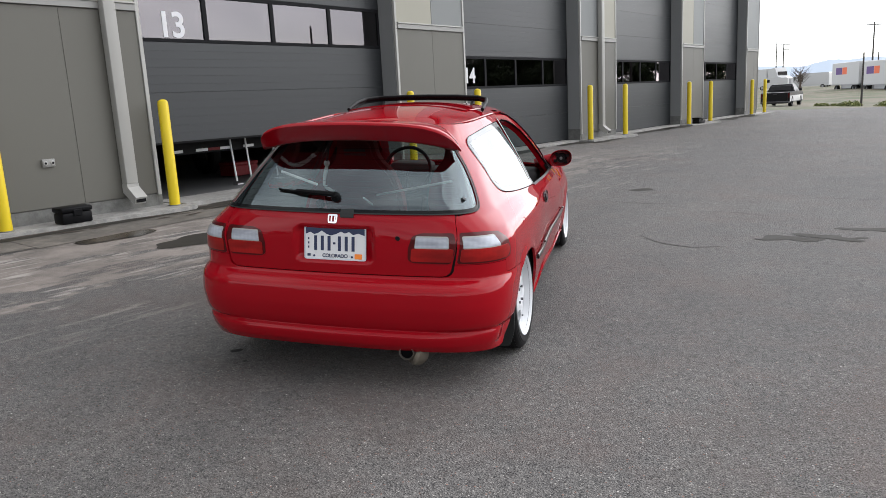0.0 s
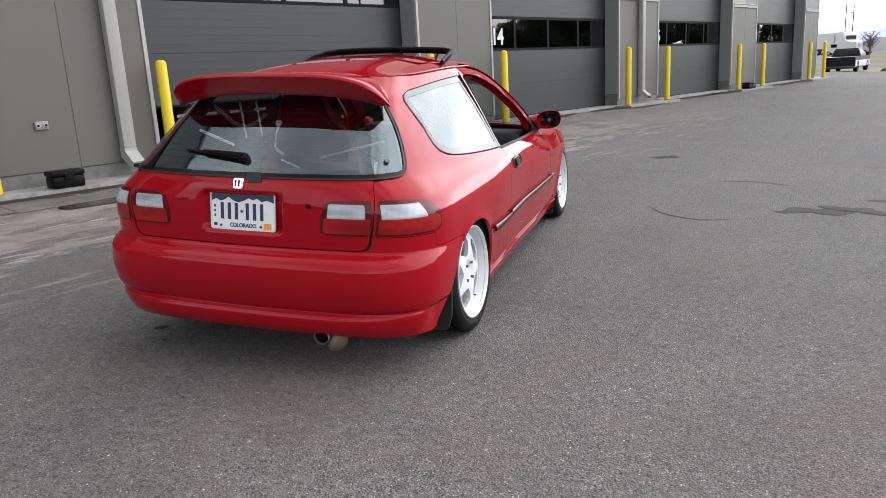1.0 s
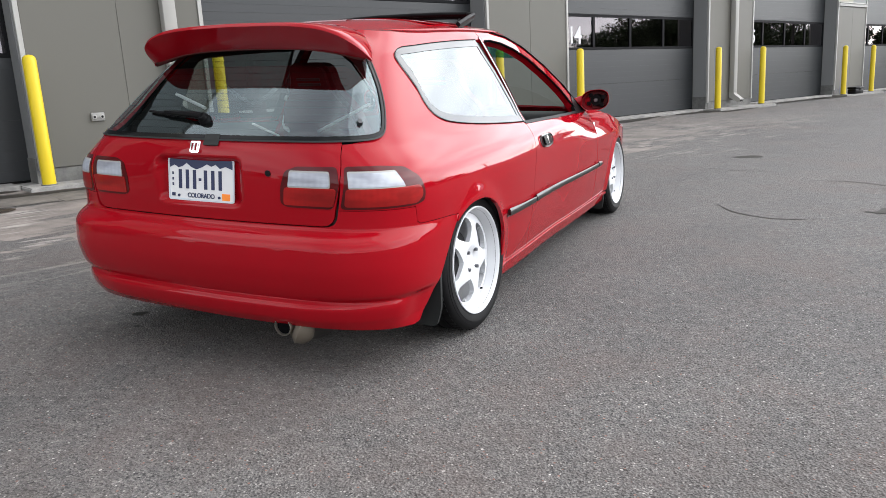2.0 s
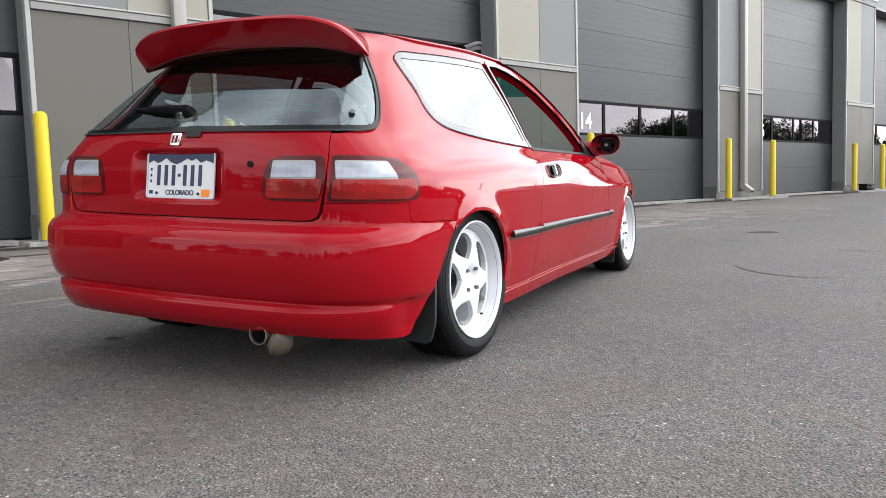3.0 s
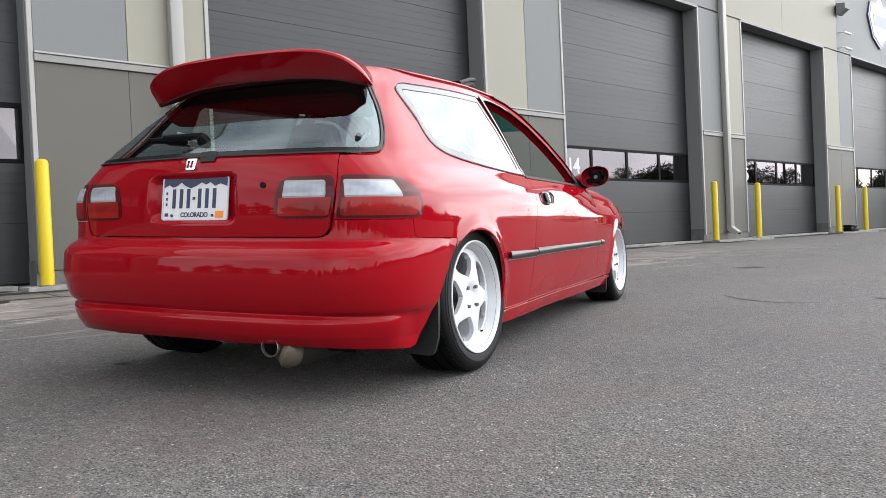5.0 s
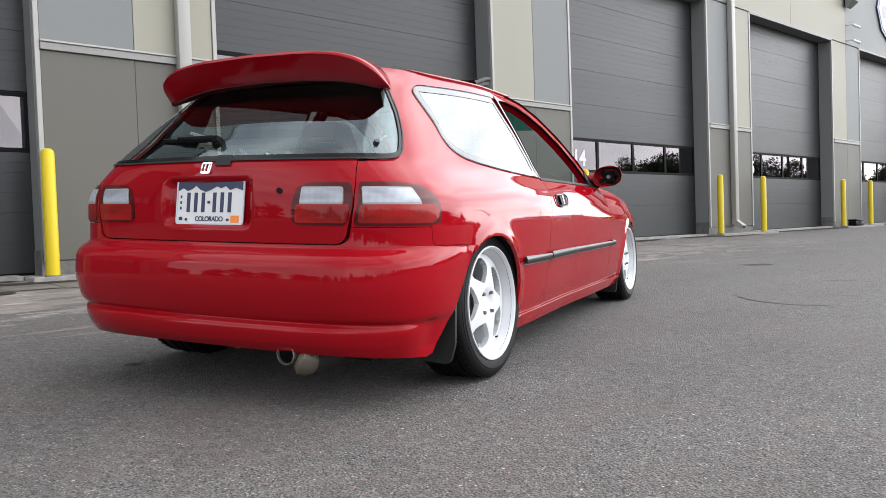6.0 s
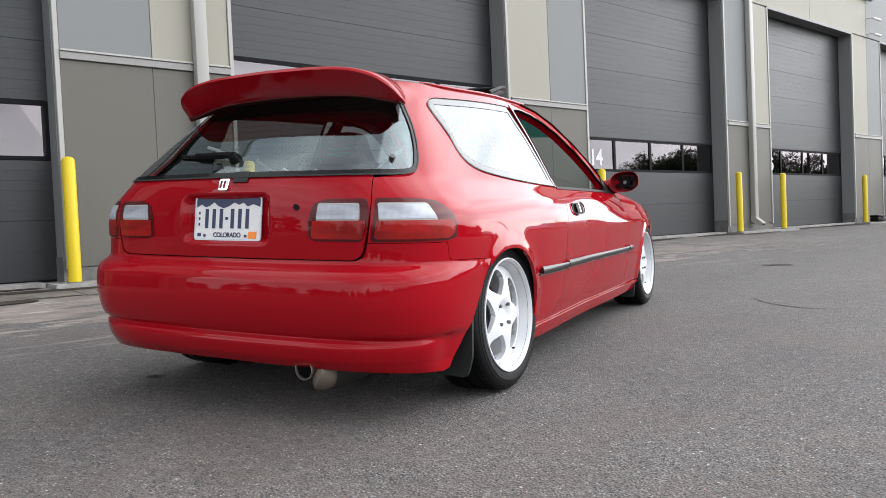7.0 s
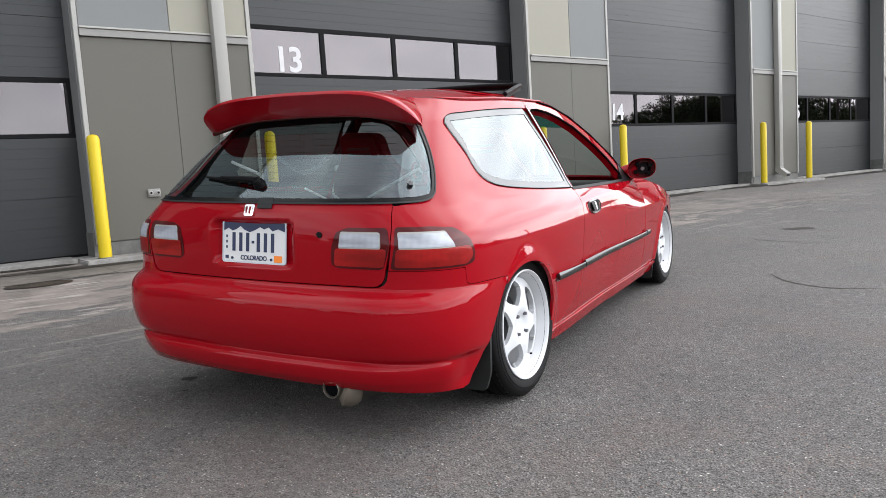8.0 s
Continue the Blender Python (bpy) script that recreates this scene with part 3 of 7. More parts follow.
def overhead_door(i, u, lift, text=""):
    """A sectional door of ribbed sections; one section carries four panes."""
    a, b = u + PIER + 0.012, u + BAY - 0.012
    y0, y1 = DEEP + 0.005, DEEP + 0.05
    d = thing("door_%d" % i, SITE, "charcoal sectional overhead door with a row of panes" + (", raised a little" if lift else ", closed"), "overhead door", kind="structure")
    h, z = 0.645, FLOOR + 0.012 + lift
    n = 0
    while z < HEAD + 0.1:
        if n == 2:
            part("window_rail", boxed(a, b, y0, y1, z, z + 0.045, bevel=0.003), BLACKFRAME, d, smooth=False)
            part("window_rail", boxed(a, b, y0, y1, z + h - 0.055, z + h - 0.004, bevel=0.003), BLACKFRAME, d, smooth=False)
            w = (b - a) / 4
            for k in range(5):
                c = a + w * k
                part("mullion", boxed(max(a, c - 0.035), min(b, c + 0.035), y0 - 0.004, y1 - 0.004, z + 0.045, z + h - 0.055, bevel=0.003), BLACKFRAME, d, smooth=False)
            for k in range(4):
                part("pane", boxed(a + w * k + 0.035, a + w * (k + 1) - 0.035, y0 + 0.014, y0 + 0.020, z + 0.045, z + h - 0.055), PANE, d, "dark tinted pane", smooth=False)
            if text:
                lettering(text, 0.45 if i == 3 else 0.42, 0.001, SIGNWHITE, d, Matrix.Translation((a + (0.65 if i == 3 else 0.615), y0 + 0.010, z + (0.071 if i == 3 else 0.122))) @ pose(0, 0, 0, 90, 0, 0), bold=0.020)
        else:
            bm = bmesh.new()
            box(bm, a, b, y0 + 0.005, y1, z, z + h - 0.003)
            m = 6
            for k in range(m):
                c = z + (h - 0.004) * k / m
                box(bm, a, b, y0 + 0.0032, y0 + 0.007, c + 0.0005, c + (h - 0.003) / m - 0.0005, bevel=0.0008)
            part("section", bm, CHARCOAL, d, smooth=False)
        z += h
        n += 1
    part("bottom_seal", boxed(a, b, y0, y1, FLOOR + lift - 0.015, FLOOR + lift + 0.012), BLACK, d, smooth=False)
    return d


for i, (u, lift, text) in enumerate(zip(PIERS[:-1], (0, 0, 0.73, 0, 0, 0), ("", "", "13", "14", "15", "")), 1):
    overhead_door(i, u, lift, text)


def downspout(u):
    d = thing("downspout", SITE @ Matrix.Translation((u, -0.07, 0.1)), "off-white square metal downspout with a kicked-out foot", "downspout", "downspouts")
    part("pipe", boxed(-0.075, 0.075, -0.06, 0.06, 0.258, TOP - 0.3, bevel=0.012, seg=2), TRIM, d)
    bm = bmesh.new()
    prof = [(-0.06, 0.258), (0.06, 0.258), (0.06, 0.15), (-0.16, 0.02), (-0.22, 0.10), (-0.06, 0.22)]
    prism(bm, prof, -0.075, 0.075, "x")
    part("outlet_elbow", bm, TRIM, d)
    # the elbow is closed: a black plate paints the dark of its opening
    part("mouth", boxed(-0.06, 0.06, -0.196, -0.188, 0.0, 0.045), BLACK, d, "black plate standing for the dark pipe mouth", pose(0, -0.008, 0.04))
    return d


downspout(1.76)
downspout(14.545)


def bollard_thing(u):
    b = thing("bollard", SITE @ Matrix.Translation((u, -0.245, 0.035)), "yellow plastic-sleeved steel bollard on a kerb", "bollard", "bollards along the front")
    bm = bmesh.new()
    prof = [(0.001, 1.304), (0.034, 1.298), (0.056, 1.281), (0.0645, 1.254), (0.0655, 0.0), (0.001, 0.0)]
    lathe(bm, [(h, r) for r, h in prof], 28, closed=False)
    bmesh.ops.rotate(bm, verts=bm.verts[:], cent=(0, 0, 0), matrix=Matrix.Rotation(radians(-90), 3, "Y"))
    bmesh.ops.recalc_face_normals(bm, faces=bm.faces[:])
    part("sleeve", bm, YELLOW, b)
    bm = bmesh.new()
    tube(bm, [(0, 0, 0.0), (0, 0, 0.012)], 0.08, 24)
    part("foot_seal", bm, PLINTH, b)
    return b


for u in PIERS[1:]:
    bollard_thing(u + 0.02)
    bollard_thing(u + PIER + 0.02 - (0.0 if u < 26 else 0.25))


def socket_plate(u, z):
    s = thing("outdoor_socket", SITE @ Matrix.Translation((u, 0, z)), "small grey weatherproof outdoor socket on the wall", "socket")
    part("cover", boxed(-0.070, 0.070, -0.03, 0.0, -0.045, 0.045, bevel=0.008, seg=2), LEDGE, s)
    for x in (-0.04, 0.04):
        part("lid", tubed([(x, -0.03, 0), (x, -0.042, 0)], [0.027, 0.022], 16), TRIM, s)
        part("slot", tubed([(x, -0.042, 0), (x, -0.045, 0)], 0.013, 10), BLACK, s)
    return s


socket_plate(0.862, 0.69)


def black_case(u, z=0.045, w=0.46):
    c = thing("trap_box", SITE @ Matrix.Translation((u, -0.36, z)), "low black plastic bait box on the kerb", "box", "boxes by the wall")
    part("body", boxed(-w / 2, w / 2, -0.12, 0.10, 0, 0.125, bevel=0.02, seg=2), BLACK, c)
    part("lid", boxed(-w / 2 - 0.008, w / 2 + 0.008, -0.128, 0.108, 0.127, 0.185, bevel=0.018, seg=2), BLACK, c)
    part("latch", boxed(-0.05, 0.05, -0.14, -0.126, 0.085, 0.155, bevel=0.006), BLACK, c)
    return c


black_case(0.88, 0.035, 0.33)
black_case(20.75, 0.035, 0.55)

wall_light = thing("wall_light", SITE @ Matrix.Translation((21.27, 0, 6.43)), "grey box-shaped outdoor wall light", "lamp")
part("back_box", boxed(-0.10, 0.10, -0.06, 0.0, -0.12, 0.12, bevel=0.01), BLACKFRAME, wall_light)
part("hood", prism(bmesh.new(), [(-0.06, 0.16), (-0.30, 0.12), (-0.30, -0.02), (-0.10, -0.16), (-0.06, -0.16)], -0.17, 0.17, "x"), PALE, wall_light)
for z in (5.80, 5.36):
    cm = thing("security_camera", SITE @ Matrix.Translation((21.36, 0, z)), "small white security camera on the wall", "security camera", "wall cameras")
    part("bracket", tubed([(0, 0, 0), (0, -0.12, 0.0), (0.05, -0.2, -0.03)], 0.02, 10), WHITE, cm)
    part("housing", tubed([(0.0, -0.16, -0.02), (0.22, -0.26, -0.08)], [0.034, 0.038], 16), WHITE, cm)

sign = thing("wall_sign", SITE @ Matrix.Translation((24.55, 0, 6.58)), "white and navy badge-shaped wall sign, plain", "sign")
shape = [(-0.95, 0.1), (-0.75, 0.55), (-0.35, 0.65), (0, 0.95), (0.35, 0.65), (0.75, 0.55), (0.95, 0.1), (0.6, -0.55), (0, -0.85), (-0.6, -0.55)]
part("sign_back", prism(bmesh.new(), shape, -0.05, -0.002, "y"), painted("navy sign", (0.03, 0.045, 0.10), 0.4), sign, "navy sign border")
part("sign_face", prism(bmesh.new(), [(x * 0.86, z * 0.86) for x, z in shape], -0.06, -0.0505, "y"), WHITE, sign)
part("sign_band", boxed(-0.55, 0.55, -0.066, -0.061, -0.15, 0.2), painted("navy band", (0.04, 0.06, 0.13), 0.4), sign)

# what stands inside the open bay
trailer = thing("cargo_trailer", SITE @ Matrix.Translation((4.2, 1.05, FLOOR)), "flat trailer with red and white tape, parked inside", "trailer")
part("deck", boxed(-1.2, 1.2, 0, 5.5, 0.62, 0.80, bevel=0.01), BLACK, trailer)
part("rear_beam", boxed(-1.2, 1.2, -0.06, 0.0, 0.52, 0.80, bevel=0.008), BLACK, trailer)
for k in (0, 2, 3, 4, 6):
    part("tape", boxed(-1.19 + k * 0.21, -0.99 + k * 0.21, -0.066, -0.061, 0.55, 0.59), REDCARD if k % 2 else WHITE, trailer)
for x in (-0.20, 0.08, 0.60):
    part("prop_leg", tubed([(x, -0.10, 0.78), (x + 0.05, -0.12, 0.05)], 0.014, 10), WHITE, trailer)
    part("prop_foot", boxed(x + 0.0, x + 0.12, -0.2, -0.08, 0.0, 0.02), GREYMETAL, trailer)
for x in (-0.95, 0.95):
    part("trailer_wheel", lathe(bmesh.new(), [(-0.1, 0.18), (-0.1, 0.30), (-0.07, 0.33), (0.07, 0.33), (0.1, 0.30), (0.1, 0.18)], 32), RUBBER, trailer, "", pose(x, 2.2, 0.33))
box_red = thing("tool_chest", SITE @ Matrix.Translation((4.98, 1.9, FLOOR)), "low red metal tool chest in the bay", "tool chest")
part("body", boxed(-0.25, 0.25, 0, 0.4, 0.03, 0.20, bevel=0.01), REDCARD, box_red)
part("lid", boxed(-0.26, 0.26, -0.01, 0.41, 0.202, 0.26, bevel=0.012), REDCARD, box_red)

# ---- ground ----
for u in PIERS:
    nose = [(u - 0.20, 0.40), (u - 0.20, -0.44), (u + 0.4, -0.46), (u + 1.2, -0.50), (u + PIER - 0.25, -0.57), (u + PIER - 0.02, -0.58), (u + PIER + 0.10, -0.56), (u + PIER + 0.17, -0.50),
            (u + PIER + 0.19, -0.42), (u + PIER + 0.16, -0.30), (u + PIER + 0.12, 0.40)]
    bm = prism(bmesh.new(), nose, -0.10, 0.035)
    bmesh.ops.bevel(bm, geom=[ed for ed in bm.edges if all(v.co.z > 0 for v in ed.verts)], offset=0.012, segments=2, affect="EDGES")
    site_mesh("kerb", bm, APRON, kind="structure", label="pale concrete kerb with a rounded nose before a pier")
for u in PIERS[:-1]:
    site_mesh("door_sill", boxed(u + PIER + 0.13, u + BAY - 0.21, -0.32 if abs(u - LEFT) < 0.1 else -0.05, 0.45, -0.05, FLOOR - 0.002, bevel=0.006), APRON, kind="structure", label="concrete sill under an overhead door")


def sheet(name, pts, z, mat, label, kind="structure"):
    bm = bmesh.new()
    f = bm.faces.new([bm.verts.new((x, y, z)) for x, y in pts])
    if f.normal.z < 0 or area(pts) < 0:
        f.normal_flip()
    ob = part(name, bm, mat, None, label, smooth=False)
    ob.matrix_world = SLOPE
    ob["kind"] = kind
    return ob


def blob(cx, cy, rx, ry, turn, seed, n=40, rag=0.25):
    rnd = random.Random(seed)
    ph = [rnd.uniform(0, 6.28) for _ in range(5)]
    out = []
    for i in range(n):
        a = 2 * math.pi * i / n
        r = 1 + rag * sum(math.sin((k + 2) * a + ph[k]) / (k + 1.5) for k in range(5))
        x, y = rx * r * math.cos(a), ry * r * math.sin(a)
        out.append((cx + x * math.cos(turn) - y * math.sin(turn), cy + x * math.sin(turn) + y * math.cos(turn)))
    return out


def lot_edge(u, d):
    p = ALONG * u + OUT * d
    return (p.x, p.y)


k = Mat("dry verge", (0.2, 0.17, 0.11), 0.95)
k.color(k.mix(k.ramp(k.noise(0.25, 7.0, 0.65), 0.42, 0.58), (0.115, 0.096, 0.064), (0.050, 0.060, 0.020)))
k.bump(k.noise(3.0, 6.0), 0.5, 0.05)
bm = bmesh.new()
fall = [(0.5, -0.06), (37.0, -0.06), (44.0, -0.28), (56.0, -0.66), (75.0, -0.72), (130.0, -0.8), (600.0, -0.9), (4500.0, -1.0)]
rows = [[bm.verts.new((r * math.sin(a), r * math.cos(a), z)) for a in (2 * math.pi * i / 72 for i in range(72))] for r, z in fall]
bm.faces.new(rows[0][::-1])
for r0, r1 in zip(rows, rows[1:]):
    for i in range(72):
        bm.faces.new((r0[(i + 1) % 72], r0[i], r1[i], r1[(i + 1) % 72]))
bmesh.ops.recalc_face_normals(bm, faces=bm.faces[:])
for v in bm.verts:
    if v.co.y < -2 or v.co.x > 30:
        v.co.z = max(v.co.z, -0.06)
    v.co.z -= math.tan(FALL) * max(-20.0, min(90.0, v.co.dot(OUT) + WALL))
ground = part("ground", bm, k.m, None, "dry grassy ground falling away to the horizon")
ground["kind"] = "structure"
pavement = sheet("pavement", [lot_edge(-45, -WALL + 0.02), lot_edge(-45, 70), lot_edge(32.5, 70), lot_edge(35.0, 12), lot_edge(35.0, -2.0), lot_edge(31.5, -6.2), lot_edge(29.0, -WALL + 0.02)], 0.0, ASPHALT, "worn grey asphalt yard with pale chips and dust")
slab_edges = [-14.0, -9.2, -4.6, 0.08, 2.62]
for a, b in zip(slab_edges, slab_edges[1:]):
    sheet("concrete_slab", [lot_edge(a + 0.012, -5.50), lot_edge(b - 0.012, -5.50), lot_edge(b - 0.012, -4.60), lot_edge(a + 0.012, -4.52)][::-1], 0.005, SLAB, "pale stained concrete slab beside the kerb")
DARKWET = plain_wet("damp asphalt")
k = Mat("brown puddle", (0.03, 0.022, 0.014), 0.2)
k.color(k.mix(k.ramp(k.noise(3.0, 5.0), 0.40, 0.62), (0.020, 0.016, 0.011), (0.058, 0.042, 0.027)))
k.rough(k.noise(6.0, 4.0), 0.10, 0.34)
PUDDLE = k.m


def stain(pts, label, z, mat):
    return sheet("damp_patch", pts, z, mat, label)


def at(u, d):
    p = ALONG * u + OUT * d
    return p.x, p.y


stain(blob(-3.72, 2.46, 0.40, 0.17, radians(64), 1, 72, rag=0.17), "shallow brown puddle on the concrete", 0.0075, PUDDLE)
# clean asphalt amid the dust, drawn with the damp material
stain(blob(-2.80, 2.46, 0.46, 0.24, radians(62), 2, 72, 0.34), "jagged dust-free dark patch of asphalt", 0.004, DARKWET)
stain(blob(*at(1.6, -5.25), 1.6, 0.15, radians(67), 3, rag=0.35), "damp dark line along the kerb", 0.0080, DARKWET)
stain(blob(*at(-1.8, -5.36), 1.9, 0.10, radians(67), 9, rag=0.35), "damp dark line along the kerb", 0.0080, DARKWET)
stain(blob(-4.30, 1.17, 0.29, 0.14, radians(64), 6, 60, rag=0.10), "shallow brown puddle on the concrete", 0.0076, PUDDLE)
stain(blob(*at(-1.9, -4.95), 0.7, 0.22, radians(70), 5, rag=0.3), "damp dark patch on the concrete", 0.0075, DARKWET)
stain(blob(2.66, 3.13, 0.22, 0.12, radians(10), 11, 80, 0.42), "oily dark stain on the asphalt", 0.003, DARKWET)
stain(blob(2.98, 3.22, 0.24, 0.10, radians(-14), 12, 80, 0.45), "oily dark stain on the asphalt", 0.0034, DARKWET)
stain(blob(3.42, 3.62, 0.20, 0.09, radians(-5), 13, 80, 0.42), "oily dark stain on the asphalt", 0.003, DARKWET)
stain(blob(1.40, 6.18, 0.16, 0.11, 0.4, 14, rag=0.2), "oily dark stain on the asphalt", 0.003, DARKWET)
INK = painted("black wet drip", (0.004, 0.004, 0.004), 0.4, 0.2, spec=0.05)
for i, (x, y, a, b) in enumerate(((2.42, 3.05, 0.05, 0.03), (2.80, 3.02, 0.06, 0.03), (3.25, 3.20, 0.08, 0.03), (3.18, 3.66, 0.05, 0.025), (3.62, 3.50, 0.06, 0.03))):
    stain(blob(x, y, a, b, 0.2 * i, 40 + i, 40, 0.4), "small oily spot on the asphalt", 0.0031, DARKWET)
stain(blob(-0.75, -0.38, 0.036, 0.024, 0.6, 15, rag=0.15), "small wet drip on the asphalt", 0.003, INK)
stain(blob(-0.62, -0.52, 0.014, 0.010, 0.2, 16, rag=0.2), "small wet drip on the asphalt", 0.003, INK)
for i, (u, d, r, w) in enumerate(((-0.75, -5.80, 0.9, 0.20), (-2.6, -5.78, 1.2, 0.22), (3.1, -5.28, 0.85, 0.20), (4.9, -5.35, 1.2, 0.18), (6.3, -5.70, 0.9, 0.24), (8.6, -5.35, 1.0, 0.10), (10.4, -5.72, 1.3, 0.24), (13.0, -5.68, 1.0, 0.26), (13.9, -5.25, 0.7, 0.10), (17.6, -5.70, 1.4, 0.26),
                               (19.4, -5.55, 1.2, 0.22), (24.5, -5.65, 1.5, 0.28), (26.6, -5.5, 1.2, 0.26))):
    stain(blob(*at(u, d), r, w, radians(67), 20 + i, 64, 0.33), "damp dark patch along the kerb", 0.0078, DARKWET)

k = Mat("brown dirt", (0.04, 0.028, 0.02), 0.95)
k.color(k.mix(k.noise(30.0, 5.0, 0.65), (0.020, 0.014, 0.010), (0.062, 0.044, 0.032)))
DIRT = k.m
litter = random.Random(77)
for i in range(24):
    u = litter.uniform(-3.2, 3.6)
    stain(blob(*at(u, litter.gauss(-5.315, 0.022)), litter.uniform(0.08, 0.34), litter.uniform(0.010, 0.030), radians(67 + litter.uniform(-4, 4)), 120 + i, 36, 0.40), "brown dirt gathered along the kerb", 0.0086 + 0.0001 * i, DIRT)
for i in range(9):
    u = litter.uniform(-1.5, 3.2)
    stain(blob(*at(u, litter.uniform(-5.25, -4.92)), litter.uniform(0.05, 0.16), litter.uniform(0.012, 0.035), radians(67 + litter.uniform(-15, 15)), 160 + i, 36, 0.40), "small brown stain on the concrete", 0.0112 + 0.0001 * i, DIRT)


def tyre_mark(pts, width):
    """A thin curved scuff, fading out at its ends."""
    cur = [Vector((*p, 0.0026)) for p in pts]
    fine = []
    for i in range(len(cur) - 1):
        p0, p1, p2, p3 = cur[max(i - 1, 0)], cur[i], cur[i + 1], cur[min(i + 2, len(cur) - 1)]
        for j in range(8):
            t = j / 8
            fine.append(0.5 * ((2 * p1) + (p2 - p0) * t + (2 * p0 - 5 * p1 + 4 * p2 - p3) * t * t + (3 * p1 - p0 - 3 * p2 + p3) * t ** 3))
    fine.append(cur[-1])
    bm = bmesh.new()
    row = []
    for i, p in enumerate(fine):
        d = (fine[min(i + 1, len(fine) - 1)] - fine[max(i - 1, 0)]).normalized()
        w = width * math.sin(math.pi * (i + 0.4) / (len(fine) - 0.2)) ** 0.6 * (1 + 0.3 * math.sin(i * 1.7))
        q = Vector((-d.y, d.x, 0)) * w
        row.append((bm.verts.new(p + q), bm.verts.new(p - q)))
    for a, b in zip(row, row[1:]):
        bm.faces.new((a[0], a[1], b[1], b[0]))
    bm.normal_update()
    ob = part("tyre_mark", bm, DARKWET, None, "thin dark curved scuff on the asphalt", smooth=False)
    ob.matrix_world = SLOPE
    ob["kind"] = "structure"


tyre_mark([(1.40, 3.12), (1.52, 2.86), (1.70, 2.70), (1.88, 2.66), (2.10, 2.74)], 0.009)
tyre_mark([(1.98, 4.45), (2.20, 4.50), (2.45, 4.42), (2.68, 4.22)], 0.010)
tyre_mark([(1.0, 5.2), (1.3, 5.05), (1.7, 5.0)], 0.008)
tyre_mark([(3.4, 5.6), (3.8, 5.5), (4.3, 5.6)], 0.010)
tyre_mark([at(-1.2, -4.46), at(0.1, -4.56), at(1.6, -4.60), at(3.5, -4.75)], 0.008)


# ---- the car: y forwards, origin on the ground under the rear axle ----
def curve(pts):
    """Monotone cubic through (a, b) pairs."""
    p = np.array(sorted(pts), float)
    a, b = p[:, 0], p[:, 1]
    h = np.diff(a)
    d = np.diff(b) / h
    m = np.zeros(len(a))
    m[0], m[-1] = d[0], d[-1]
    for i in range(1, len(a) - 1):
        if d[i - 1] * d[i] > 0:
            w1, w2 = 2 * h[i] + h[i - 1], h[i] + 2 * h[i - 1]
            m[i] = (w1 + w2) / (w1 / d[i - 1] + w2 / d[i])

    def f(t):
        t = min(max(float(t), a[0]), a[-1])
        i = min(max(int(np.searchsorted(a, t)) - 1, 0), len(a) - 2)
        u = (t - a[i]) / h[i]
        return ((1 + 2 * u) * (1 - u) ** 2 * b[i] + u * (1 - u) ** 2 * h[i] * m[i]
                + u * u * (3 - 2 * u) * b[i + 1] + u * u * (u - 1) * h[i] * m[i + 1])
    return f


WIDE = curve([(0.12, 0.755), (0.20, 0.785), (0.30, 0.812), (0.42, 0.822), (0.52, 0.817), (0.62, 0.800), (0.70, 0.778), (0.77, 0.748), (0.82, 0.722),
              (0.90, 0.680), (1.0, 0.625), (1.10, 0.566), (1.20, 0.503), (1.25, 0.465)])
SIDE = curve([(0.12, 0.755), (0.20, 0.783), (0.30, 0.804), (0.42, 0.8165), (0.52, 0.8205), (0.60, 0.8215), (0.66, 0.8175), (0.71, 0.8055), (0.75, 0.784), (0.785, 0.755), (0.82, 0.7245),
              (0.90, 0.680), (1.0, 0.625), (1.10, 0.566), (1.20, 0.503), (1.25, 0.465)])
TAIL = curve([(0.12, -0.66), (0.40, -0.69), (0.555, -0.704), (0.64, -0.708), (0.72, -0.706), (0.80, -0.694), (0.83, -0.680), (0.855, -0.663),
              (0.95, -0.562), (1.05, -0.443), (1.15, -0.308), (1.21, -0.216), (1.25, -0.165)])
BUMP_TAIL = curve([(0.17, -0.69), (0.205, -0.733), (0.235, -0.758), (0.275, -0.768), (0.292, -0.758), (0.300, -0.743), (0.309, -0.753), (0.36, -0.776),
                   (0.42, -0.786), (0.485, -0.781), (0.513, -0.764), (0.530, -0.736), (0.545, -0.709), (0.60, -0.7065), (0.66, -0.708)])
BOW = curve([(0.3, 0.10), (0.70, 0.12), (0.83, 0.20), (0.95, 0.22), (1.10, 0.22), (1.25, 0.25)])
BACK = curve([(0.3, -0.30), (0.72, -0.30), (0.85, -0.22), (1.0, -0.12), (1.1, -0.05), (1.2, 0.08), (1.25, 0.12)])
NOSE = curve([(0.12, 3.28), (0.25, 3.36), (0.45, 3.38), (0.58, 3.30), (0.66, 3.15), (1.25, 3.1)])
CORNER = curve([(0.3, 0.72), (0.6, 0.75), (0.72, 0.80), (0.85, 0.78), (1.0, 0.86), (1.2, 0.9)])
YB, YD, YF = 0.70, 1.85, 2.90
AXLES = (0.0, 2.57)


